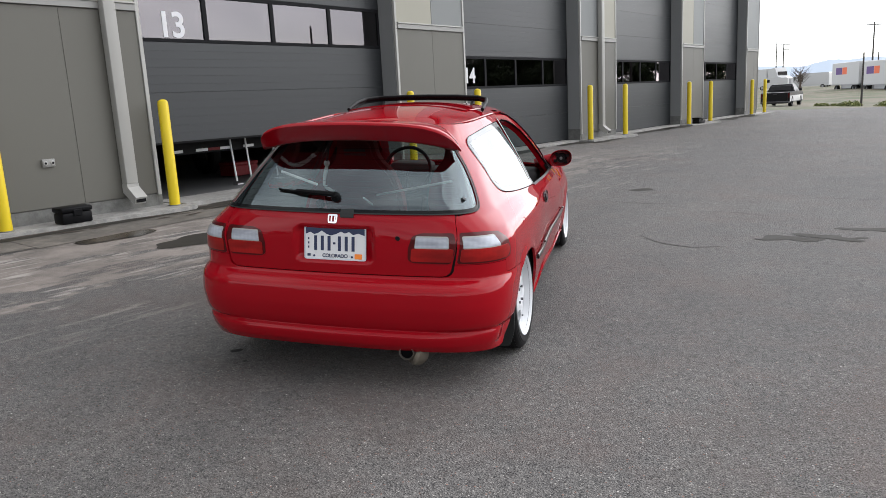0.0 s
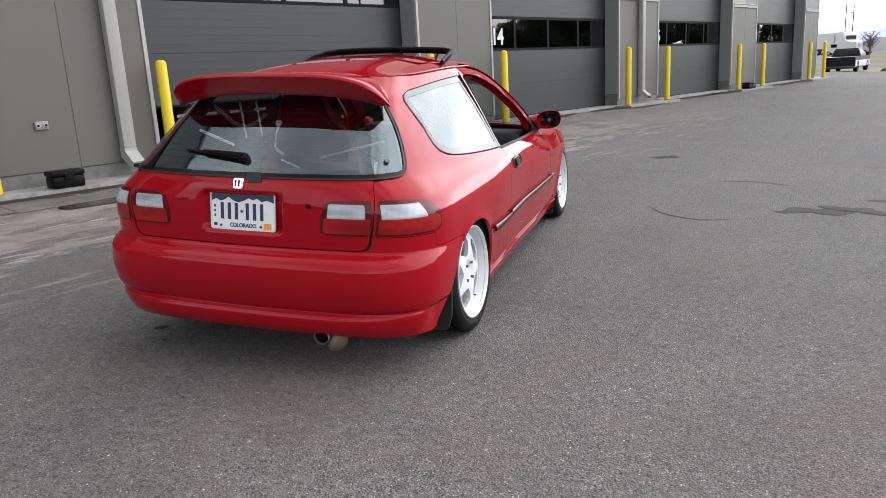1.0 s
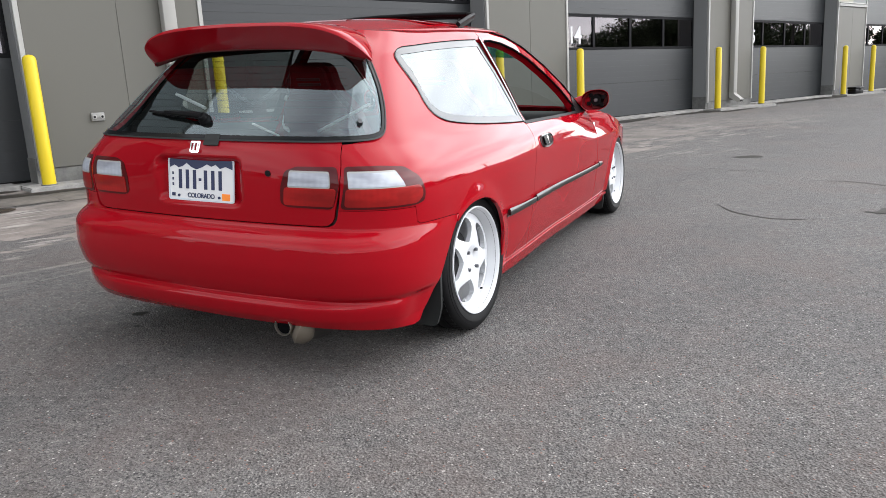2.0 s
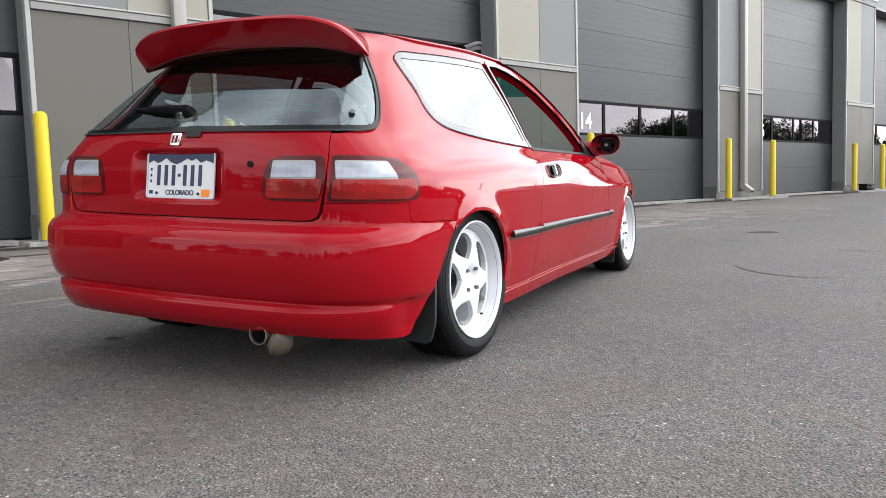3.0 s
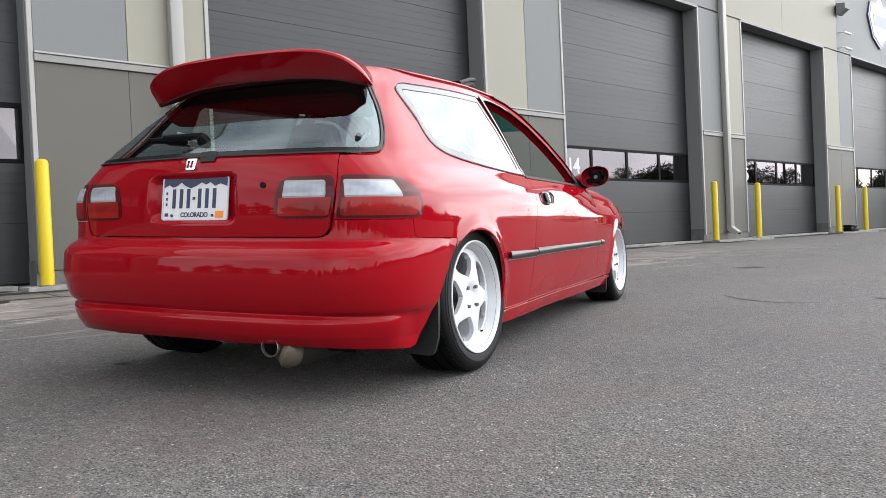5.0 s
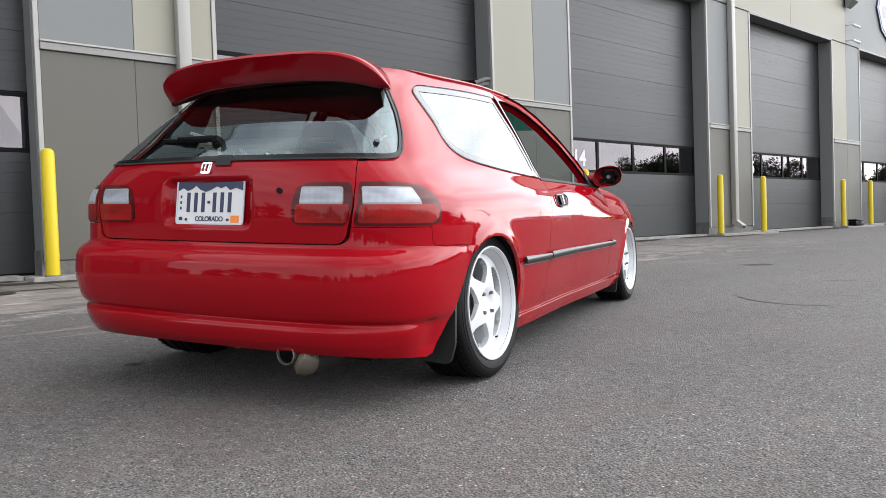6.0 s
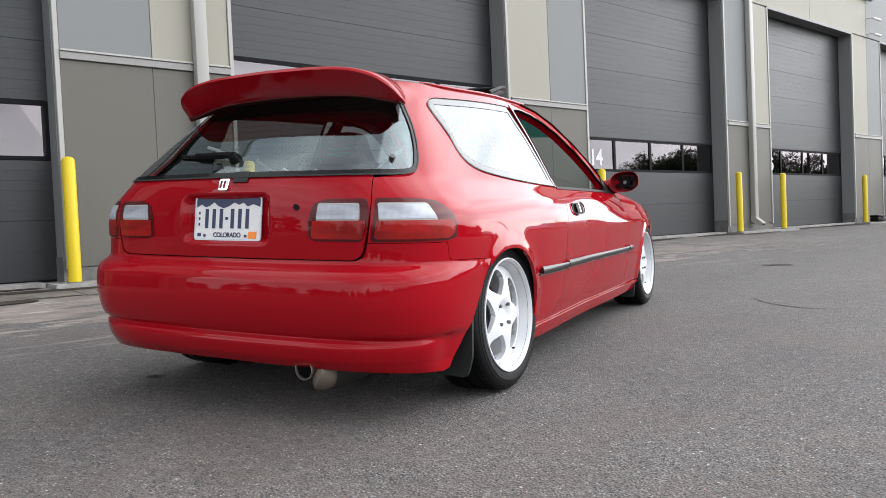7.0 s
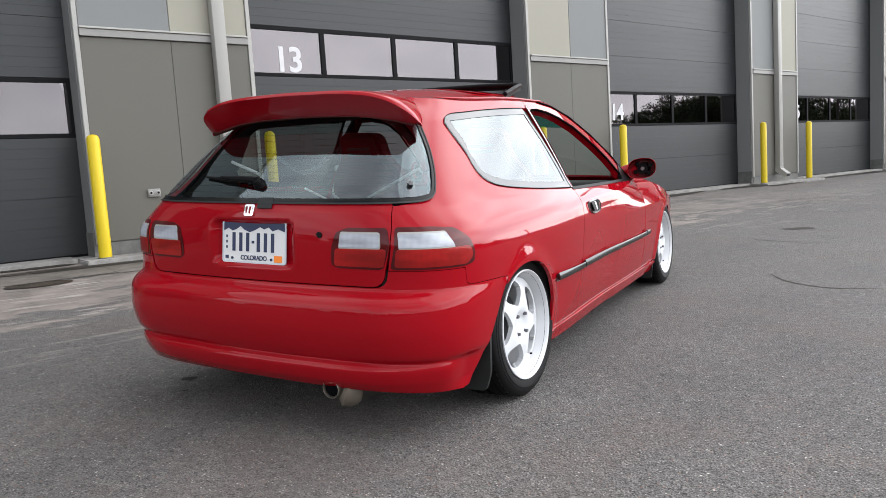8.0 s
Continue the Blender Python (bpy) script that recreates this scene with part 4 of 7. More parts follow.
def side_x(y, z, lips=True):
    w = SIDE(z)
    if y < 0.75:
        w -= (0.75 - y) ** 2 * (0.012 + 0.045 * max(0.0, min(1.0, (z - 0.7) / 0.4)))
    if y > 1.3:
        w -= (y - 1.3) ** 2 * 0.020
    if y > 2.3:
        w -= (y - 2.3) ** 2 * 0.13
    if y > 1.0:
        w -= (y - 1.0) ** 2 * 0.07 * max(0.0, min(1.0, (z - 0.62) / 0.2)) * (1 if y < 1.9 else 0.81 / (y - 1.0) ** 2)
    # below the belt line the body narrows towards the front
    w -= 0.030 * smoothstep(0.25, 1.2, y) * (1 - smoothstep(0.68, 0.83, z))
    # the flared lips round the wheels
    for ya in AXLES:
        r = math.hypot((y - ya + (0.055 if ya < 1 else 0.0)) / 0.285, (z - 0.27) / 0.297)
        if z > 0.2 and lips:
            w += 0.013 * math.exp(-((r - 1.0) / 0.16) ** 2) * smoothstep(-0.30, -0.22, y)
    return w


def bez(p0, c0, c1, p1, t):
    u = 1 - t
    return [u ** 3 * a + 3 * u * u * t * b + 3 * u * t * t * c + t ** 3 * d for a, b, c, d in zip(p0, c0, c1, p1)]


def contour(s, z, tail, grow):
    """A point of the body at height z: s runs from the middle of the tail round the corner and along the side to the nose."""
    sg = -1 if s < 0 else 1
    s = abs(s)
    w, k = WIDE(z) / 0.80, CORNER(z)
    bow, y1 = BOW(z), BACK(z)
    if s <= 0.5:
        x = s * w
        return sg * x, tail + bow * x * x, z
    if s < 1.0:
        x0 = 0.5 * w
        p0, p1 = (x0, tail + bow * x0 * x0), (side_x(y1, z, False) + grow, y1)
        m0, m1 = 2 * bow * x0, (side_x(y1 + 0.01, z, False) + grow - p1[0]) / 0.01
        yq = (p0[1] + m0 * (p1[0] - m1 * p1[1] - p0[0])) / (1 - m0 * m1)
        xq = p1[0] + m1 * (yq - p1[1])
        c0, c1 = ([a + k * (b - a) for a, b in zip(p, (xq, yq))] for p in (p0, p1))
        x, y = bez(p0, c0, c1, p1, (s - 0.5) / 0.5)
        return sg * x, y, z
    if s <= 2:
        y = y1 + (s - 1) * (YB - y1)
    elif s <= 3:
        y = YB + (s - 2) * (YD - YB)
    else:
        y = YD + (s - 3) * (YF - YD)
    if s <= 4:
        return sg * (side_x(y, z) + grow), y, z
    nose = NOSE(z)
    x1 = 0.45 * w
    p0, p1 = (side_x(YF, z), YF), (x1, nose - 0.12 * x1 * x1)
    if s < 4.5:
        q = (p0[0] - 0.02, p1[1] - 0.03)
        x, y = bez(p0, [a + k * (b - a) for a, b in zip(p0, q)], [a + k * (b - a) for a, b in zip(p1, q)], p1, (s - 4) / 0.5)
        return sg * x, y, z
    x = x1 * (5 - s) / 0.5
    return sg * x, nose - 0.12 * x * x, z


def hull(s, z):
    return contour(s, z, TAIL(z), 0.0)


def bumper_skin(s, z):
    """The body pushed out, less and less towards the wheels; the lower lip draws in sooner."""
    zz = max(z, 0.22)
    x, y, _ = contour(s, zz, TAIL(zz), 0.0)
    a, b = contour(s - 0.01, 0.45, TAIL(0.45), 0.0), contour(s + 0.01, 0.45, TAIL(0.45), 0.0)
    tx, ty = b[0] - a[0], b[1] - a[1]
    l = math.hypot(tx, ty)
    d = TAIL(zz) - BUMP_TAIL(z)
    q = abs(s)
    high = 0.93 - 0.86 * smoothstep(0.50, 1.02, q)
    low = 0.97 - 0.50 * smoothstep(0.40, 0.76, q) - 0.45 * smoothstep(0.72, 0.86, q)
    d *= low + (high - low) * smoothstep(0.285, 0.325, z)
    return x + ty / l * d, y - tx / l * d, z


def sy(y, z):
    """The s of a point on the side, by its y."""
    y1 = BACK(z)
    if y <= YB:
        return 1 + (y - y1) / (YB - y1)
    return 2 + (y - YB) / (YD - YB) if y <= YD else 3 + (y - YD) / (YF - YD)


def smoothstep(a, b, t):
    t = max(0.0, min(1.0, (t - a) / (b - a)))
    return t * t * (3 - 2 * t)


def lid_skin(s, z):
    """The tail lid, with the hollow for the number plate."""
    x, y, z = hull(s, z)
    dx, dz = abs(x) - 0.165, abs(z - 0.690) - 0.055
    d = math.hypot(max(dx, 0), max(dz, 0))
    return x, y + 0.030 * (1 - smoothstep(0.005, 0.034, d)), z


def longer(y):
    """The body ahead of the tail axle is drawn out a little."""
    return y + 0.018 * y * smoothstep(0.5, 1.5, y)


def drawn_out(ob):
    """Applies it to a part and to the parts under it; the wheels and what hangs by a place of its own only move."""
    if abs(ob.matrix_basis.translation.y) > 0.01:
        ob.matrix_basis.translation.y = longer(ob.matrix_basis.translation.y)
        return
    edge = ob.name.startswith(("quarter_panel", "quarter_lining", "roof", "headlining")) and "spoiler" not in ob.name
    for v in ob.data.vertices:
        if edge:    # the roof's edge sinks a little towards the tail
            v.co.z -= 0.020 * smoothstep(1.10, 1.22, v.co.z) * smoothstep(0.65, 0.0, v.co.y) * smoothstep(0.20, 0.46, abs(v.co.x))
        v.co.y = longer(v.co.y)
    for sub in ob.children:
        drawn_out(sub)


ROLL = Matrix.Translation((0, 0, 0.3)) @ pose(0, 0, 0, 0, 1.1, 0) @ Matrix.Translation((0, 0, -0.3))
car = thing("hatchback_car", SLOPE, "lowered glossy red two-door hatchback with white wheels, parked on asphalt", "car")


def cpart(name, bm, mat, label="", parent=None):
    """A part of the body: it leans with the body."""
    return part(name, bm, mat, parent or car, label, None if parent else ROLL)


def panel(name, poly, fn, mat, du=0.03, dv=0.02, depth=0.012, label="", parent=None, lift=0.0):
    bm = bmesh.new()
    patch(bm, poly, off(fn, lift) if lift else fn, du, dv)
    coords = list(COORDS)
    if depth:
        flange(bm, depth)
    return true_normals(cpart(name, bm, mat, label, parent), coords, fn)


def both(poly):
    """A half outline from the middle, closed by its mirror image."""
    return poly + [(-a, b) for a, b in poly[::-1] if abs(a) > 1e-6]


def dense(poly, step=0.02):
    """Cuts the long edges of a closed polygon into short ones."""
    out = []
    for a, b in zip(poly, poly[1:] + poly[:1]):
        n = max(1, int(math.hypot(b[0] - a[0], b[1] - a[1]) / step))
        out += [(a[0] + (b[0] - a[0]) * i / n, a[1] + (b[1] - a[1]) * i / n) for i in range(n)]
    return out


def flip(poly):
    return [(-a, b) for a, b in poly[::-1]]


def arch(ya, y_from, y_to, n=16, a=0.285, b=0.297, zc=0.27):
    out = []
    for i in range(n + 1):
        y = y_from + (y_to - y_from) * 0.5 * (1 - math.cos(math.pi * i / n))
        z = zc + b * max(0.0, 1 - abs((y - ya) / a) ** 2.3) ** (1 / 2.3)
        out.append((sy(y, z), z))
    return out


def ribbon(bm, left, right, fn, n=24, depth=0.012):
    """A narrow band between two lines on the surface fn."""
    def along(line, t):
        f = t * (len(line) - 1)
        i = min(int(f), len(line) - 2)
        return tuple(a + (b - a) * (f - i) for a, b in zip(line[i], line[i + 1]))
    rows = [[bm.verts.new(fn(*(a + (b - a) * k / 3 for a, b in zip(along(left, i / n), along(right, i / n))))) for k in range(4)] for i in range(n + 1)]
    for r0, r1 in zip(rows, rows[1:]):
        for k in range(3):
            bm.faces.new((r0[k], r0[k + 1], r1[k + 1], r1[k]))
    bm.normal_update()
    return flange(bm, depth)


# tail: lid, glass, bumper
LID = both([(0, 0.5555), (0.50, 0.5555), (0.518, 0.559), (0.531, 0.569), (0.540, 0.583), (0.547, 0.612), (0.574, 0.712), (0.602, 0.787), (0.6225, 0.825), (0.6226, 0.832), (0.55, 0.8335), (0.30, 0.8345), (0, 0.835)])
lid = panel("tail_lid", LID, lid_skin, RED, 0.02, 0.012)
GLASS = eased([(0, 0.834), (0.40, 0.833), (0.66, 0.833), (0.770, 0.834), (0.812, 0.850), (0.825, 0.895), (0.825, 0.960), (0.806, 1.030), (0.742, 1.112), (0.68, 1.168), (0.60, 1.170), (0.30, 1.170), (0, 1.170)], 2)
GLASS = dense(both(GLASS[1:-1]))
panel("rear_glass", inset(GLASS, 0.002), hull, CARGLASS, 0.02, 0.02, 0.0, "clear tail glass with a black printed edge")
bm = ring_patch(bmesh.new(), GLASS, inset(GLASS, 0.015), off(hull, 0.0045), 4)
cpart("glass_border", bm, GLASSBLACK, "black printed glass border")
bm = ring_patch(bmesh.new(), inset(GLASS, -0.0045), inset(GLASS, 0.001), off(hull, 0.0065))
cpart("glass_seal", bm, FLAP, "dark grey rubber glass seal")
bm = ring_patch(bmesh.new(), inset(GLASS, -0.035), inset(GLASS, 0.012), off(hull, -0.018), 4)
cpart("glass_surround", bm, DEEPBLACK, "black inner edge of the tail opening")
for i in range(11):
    z = 0.872 + 0.0235 * i
    half = 0.70 - 0.012 * i
    rows = [(-half + 2 * half * k / 40, z) for k in range(41)]
    cpart("heater_wire", ribbon(bmesh.new(), [(s, z - 0.0005) for s, z in rows], [(s, z + 0.0005) for s, z in rows], off(hull, -0.003), 40, 0.0), DEEPBLACK, "thin printed heater wire")
panel("hinge_cover", rounded([(0.035, 0.814), (0.108, 0.814), (0.108, 0.850), (0.035, 0.850)], 0.004), hull, FLAP, 0.02, 0.02, 0.003, "dark grey tape over the glass edge", lift=0.006)
BUMPER = [(0, 0.200), (0.55, 0.195), (0.74, 0.186), (0.84, 0.178), (0.868, 0.186), (0.905, 0.250), (0.948, 0.33), (0.975, 0.40), (1.00, 0.455), (1.035, 0.508), (1.058, 0.539), (0.95, 0.546),
          (0.854, 0.549), (0.840, 0.558), (0.836, 0.610), (0.556, 0.610), (0.549, 0.580), (0.539, 0.564), (0.522, 0.555), (0.505, 0.552), (0, 0.552)]
rear_bumper = panel("rear_bumper", both(BUMPER), bumper_skin, RED, 0.018, 0.006, 0.03, "smooth red plastic bumper with a lower lip")
# a dark mottled ribbon paints the shade of the crease above the lip
GROOVE = painted("dark red groove shade", (0.022, 0.002, 0.003), 0.5, 0.5, 30.0, spec=0.2)
line = [(-0.80 + 1.6 * k / 60, 0.3) for k in range(61)]
part("bumper_groove", ribbon(bmesh.new(), [(a, 0.2985 + 0.002 * (abs(a) / 0.8) ** 4) for a, z in line], [(a, 0.3020 - 0.001 * (abs(a) / 0.8) ** 4) for a, z in line], off(bumper_skin, 0.0012), 60, 0.0), GROOVE, rear_bumper, "dark line painted for the groove's shade above the lower lip")

# sides
QG = [(0.885, 1.141), (0.963, 1.054), (1.012, 0.962), (1.056, 0.911), (1.112, 0.880), (1.214, 0.855), (1.472, 0.832), (1.775, 0.815), (1.984, 0.807),
                  (1.975, 0.905), (1.945, 1.044), (1.885, 1.188), (1.472, 1.178), (1.038, 1.157)]
Q_RIM = eased(QG[11:] + QG[:9], 2)    # round the window from its front top to its front foot
QGLASS = dense(rounded(Q_RIM + QG[9:11], 0.003, 2), 0.03)
Q_UNDER = Q_RIM[::-1]
QUARTER = ([(0.557, 0.612), (0.838, 0.612), (0.842, 0.560), (0.856, 0.551), (0.95, 0.548), (1.060, 0.541)] + arch(-0.062, -0.248, 0.214)
           + [(sy(0.215, 0.222), 0.222), (1.915, 0.222), (1.908, 0.278), (1.919, 0.356), (1.934, 0.466), (1.950, 0.592), (1.997, 0.727), (2.000, 0.800)] + Q_UNDER
           + [(1.985, 1.192), (1.985, 1.228), (1.5, 1.228), (1.2, 1.228), (0.9, 1.228), (0.6, 1.228), (0.52, 1.205), (0.66, 1.173), (0.754, 1.108), (0.818, 1.022), (0.834, 0.940), (0.817, 0.868),
              (0.772, 0.836), (0.642, 0.824), (0.625, 0.824), (0.605, 0.787), (0.577, 0.712)])
DOOR = [(2.004, 0.800), (2.001, 0.727), (1.954, 0.592), (1.938, 0.466), (1.923, 0.356), (1.912, 0.278), (1.919, 0.224), (2.4, 0.224), (2.8, 0.224), (3.030, 0.226), (3.042, 0.32), (3.046, 0.44),
        (3.040, 0.60), (3.02, 0.72), (2.99, 0.782), (2.5, 0.792)]
FRAME = [(2.003, 0.803), (2.018, 0.803), (2.018, 1.182), (2.10, 1.188), (2.21, 1.177), (2.32, 1.150), (2.45, 1.100), (2.60, 1.012), (2.74, 0.922), (2.82, 0.855), (2.850, 0.794), (2.96, 0.785), (2.945, 0.845),
         (2.84, 0.935), (2.63, 1.060), (2.45, 1.155), (2.30, 1.205), (2.16, 1.224), (1.99, 1.228)]
FENDER = ([(3.036, 0.226), (sy(2.284, 0.226), 0.226)] + arch(2.57, 2.286, 2.854)
          + [(3.99, 0.26), (3.99, 0.60), (3.9, 0.655), (3.6, 0.715), (3.3, 0.765), (3.0, 0.800), (2.996, 0.782), (3.026, 0.72), (3.046, 0.60), (3.052, 0.44), (3.048, 0.32)])
for right in (True, False):
    def sd(poly, right=right):
        return list(poly) if right else flip(poly)
    q = panel("quarter_panel", sd(QUARTER), hull, RED, 0.02, 0.015, 0.014)
    panel("quarter_lining", sd(QUARTER), hull, TRIMDARK, 0.05, 0.04, 0.0, "dark cabin lining", lift=-0.03)
    panel("quarter_glass", sd(inset(QGLASS, 0.001)), hull, SIDEGLASS, 0.05, 0.03, 0.0, "mirror-like side glass")
    cpart("quarter_glass_border", ring_patch(bmesh.new(), sd(QGLASS), sd(inset(QGLASS, 0.030)), off(hull, 0.002)), FRIT, "grey dotted glass border")
    cpart("quarter_glass_seal", ring_patch(bmesh.new(), sd(inset(QGLASS, -0.001)), sd(inset(QGLASS, 0.002)), off(hull, 0.004)), DEEPBLACK, "black rubber glass seal")
    door = panel("door", sd(DOOR), hull, RED, 0.03, 0.02, 0.014)
    panel("door_card", sd(DOOR), hull, REDCARD, 0.06, 0.05, 0.0, "red inner door panel", lift=-0.05)
    panel("door_frame", sd(FRAME), hull, RED, 0.02, 0.02, 0.04)
    panel("window_strip", sd([(2.0, 0.797), (2.85, 0.786), (2.85, 0.798), (2.0, 0.810)]), hull, BLACK, 0.03, 0.01, 0.012, "black window wiper strip", lift=0.003)
    lf, rf = [(1.989, 0.806), (1.988, 0.905), (1.985, 1.044), (1.976, 1.198)], [(2.001, 0.806), (2.001, 0.905), (2.001, 1.044), (1.998, 1.205)]
    le = [(1.9965, 0.806), (1.9965, 0.905), (1.9965, 1.044), (1.994, 1.205)]
    sgn = 1 if right else -1
    bands = [[(sgn * a, b) for a, b in line] for line in (lf, le, rf)]
    # the frame's edge highlight is laid on as a thin bright strip
    for nm, p, q2, mat, word in (("pillar_strip", bands[0], bands[1], GREYMETAL, "thin bright strip standing for the pillar's edge highlight"), ("pillar_edge", bands[1], bands[2], DEEPBLACK, "black pillar edge")):
        if not right:
            p, q2 = q2, p
        cpart(nm, ribbon(bmesh.new(), p, q2, off(hull, 0.004), 24, 0.003), mat, word)
    panel("pillar_lining", sd([(1.93, 0.80), (2.03, 0.80), (2.03, 1.16), (1.93, 1.20)]), hull, TRIMDARK, 0.03, 0.05, 0.0, "dark inner pillar lining", lift=-0.012)
    panel("fender", sd(FENDER), hull, RED, 0.03, 0.02, 0.014)
    # side moulding in three pieces, with a bright lower edge
    for a, b, own in ((0.258, 0.630, q), (0.640, 1.880, door), (1.892, 1.978, None)):
        pts = rounded([(sy(a, 0.45), 0.437), (sy(b, 0.45), 0.433), (sy(b, 0.45), 0.463), (sy(a, 0.45), 0.470)], 0.008, 3)
        def swell(s, z):
            return off(hull, 0.008 + 0.012 * math.sqrt(max(0.0, 1 - ((z - 0.451) / 0.0195) ** 2)))(s, z)
        panel("side_moulding", sd(pts), swell, MOULD, 0.04, 0.004, 0.014, "dark rubber side moulding")
        panel("moulding_edge", sd([(sy(a, 0.45), 0.431), (sy(b, 0.45), 0.427), (sy(b, 0.45), 0.4325), (sy(a, 0.45), 0.4365)]), hull, GREYMETAL, 0.04, 0.006, 0.006, "thin bright moulding edge", lift=0.004)
    sill = [(sy(0.205, 0.2), 0.165), (sy(2.26, 0.2), 0.165), (sy(2.26, 0.2), 0.221), (sy(0.212, 0.2), 0.219)]
    panel("sill", sd(rounded(sill, 0.006, 2)), hull, RED, 0.05, 0.008, 0.05, "red side sill", lift=0.010)
    # handle
    cup = rounded([(2.062, 0.732), (2.195, 0.736), (2.235, 0.715), (2.225, 0.680), (2.15, 0.668), (2.075, 0.680)], 0.03, 4)
    recess = panel("handle_recess", sd(cup), hull, BLACK, 0.015, 0.01, 0.006, "black hollow of the door handle", door, lift=0.002)
    part("handle_rim", flange(ring_patch(bmesh.new(), sd(cup), sd(inset(cup, 0.006)), off(hull, 0.006), 2), 0.004), SATIN, door, "thin bright handle rim")
    panel("door_handle", sd(rounded([(2.095, 0.724), (2.135, 0.726), (2.150, 0.684), (2.115, 0.682)], 0.012, 3)), hull, BLACK, 0.01, 0.008, 0.012, "black door handle flap", door, lift=0.012)
    # the glint on the flap is added as a small chrome ribbon
    part("handle_glint", ribbon(bmesh.new(), [(sgn * a, b) for a, b in ((2.150, 0.684), (2.146, 0.70), (2.137, 0.726))], [(sgn * a, b) for a, b in ((2.162, 0.686), (2.158, 0.70), (2.149, 0.726))], off(hull, 0.013), 8, 0.004), CHROME, door, "chrome strip standing for a glint on the handle flap")
    # lamps at the corner
    OUTER = rounded([(0.602, 0.756), (0.737, 0.755), (0.832, 0.746), (0.877, 0.712), (0.888, 0.663), (0.880, 0.627), (0.84, 0.617), (0.692, 0.616), (0.564, 0.616), (0.582, 0.69)], 0.014, 3)
    INNER = rounded([(0.578, 0.755), (0.444, 0.754), (0.394, 0.738), (0.366, 0.684), (0.357, 0.628), (0.382, 0.616), (0.541, 0.615), (0.568, 0.69)], 0.014, 3)
    for nm, shape, clear in (("corner_lamp", OUTER, [(0.607, 0.734), (0.785, 0.732), (0.804, 0.689), (0.597, 0.689)]), ("lid_lamp", INNER, [(0.416, 0.735), (0.549, 0.734), (0.540, 0.689), (0.398, 0.689)])):
        lamp = panel(nm, sd(shape), hull, DARKLENS, 0.03, 0.02, 0.012, "red and clear tail lamp", lift=0.002)
        low = rounded([(0.577, 0.624), (0.845, 0.624), (0.872, 0.645), (0.874, 0.665), (0.868, 0.684), (0.588, 0.684)] if nm == "corner_lamp" else [(0.370, 0.624), (0.545, 0.623), (0.560, 0.684), (0.382, 0.684)], 0.012, 3)
        panel("red_lens", sd(low), hull, REDLENS, 0.03, 0.02, 0.003, "glossy red lens", lamp, 0.0045)
        panel("lens_frame", sd(rounded(inset(clear, -0.006), 0.008, 3)), hull, TRIM, 0.02, 0.015, 0.003, "bright lens frame", lamp, 0.004)
        panel("clear_lens", sd(rounded(clear, 0.008, 3)), hull, CLEARLENS, 0.02, 0.015, 0.003, "clear ribbed lens", lamp, 0.0055)

# roof, sunroof, pillars, windscreen, bonnet, nose
ROOF_Z = 1.226
EDGE = [hull(s, ROOF_Z)[:2] for s in [0, 0.25, 0.5, 0.6, 0.7, 0.8, 0.9, 1.0, 1.2, 1.4, 1.6, 1.8, 2.0, 2.15]]
EDGE = [(x * 0.997, y) for x, y in EDGE] + [(0.455, 1.02), (0.42, 1.14), (0.25, 1.19), (0, 1.205)]


def roof_skin(x, y):
    xe = max(0.05, side_x(max(y, 0.1), ROOF_Z))
    yr = TAIL(ROOF_Z) + BOW(ROOF_Z) * x * x
    f = max(0.0, 1 - (abs(x) / xe) ** 2.5) * (1 - math.exp(-max(0.0, y - yr) / 0.30))
    drop = 0.022 * smoothstep(0.75, 1.3, y)
    return x, y, ROOF_Z + 0.073 * f - drop * f * 0.6


roof_poly = EDGE + [(-x, y) for x, y in EDGE[::-1] if x > 1e-6]
bm = patch(bmesh.new(), roof_poly, roof_skin, 0.04, 0.04)
coords = list(COORDS)
true_normals(cpart("roof", flange(bm, 0.012), RED), coords, roof_skin)
cpart("headlining", patch(bmesh.new(), roof_poly, lambda x, y: (x * 0.98, y, roof_skin(x, y)[2] - 0.03), 0.08, 0.08), TRIMDARK, "dark headlining")
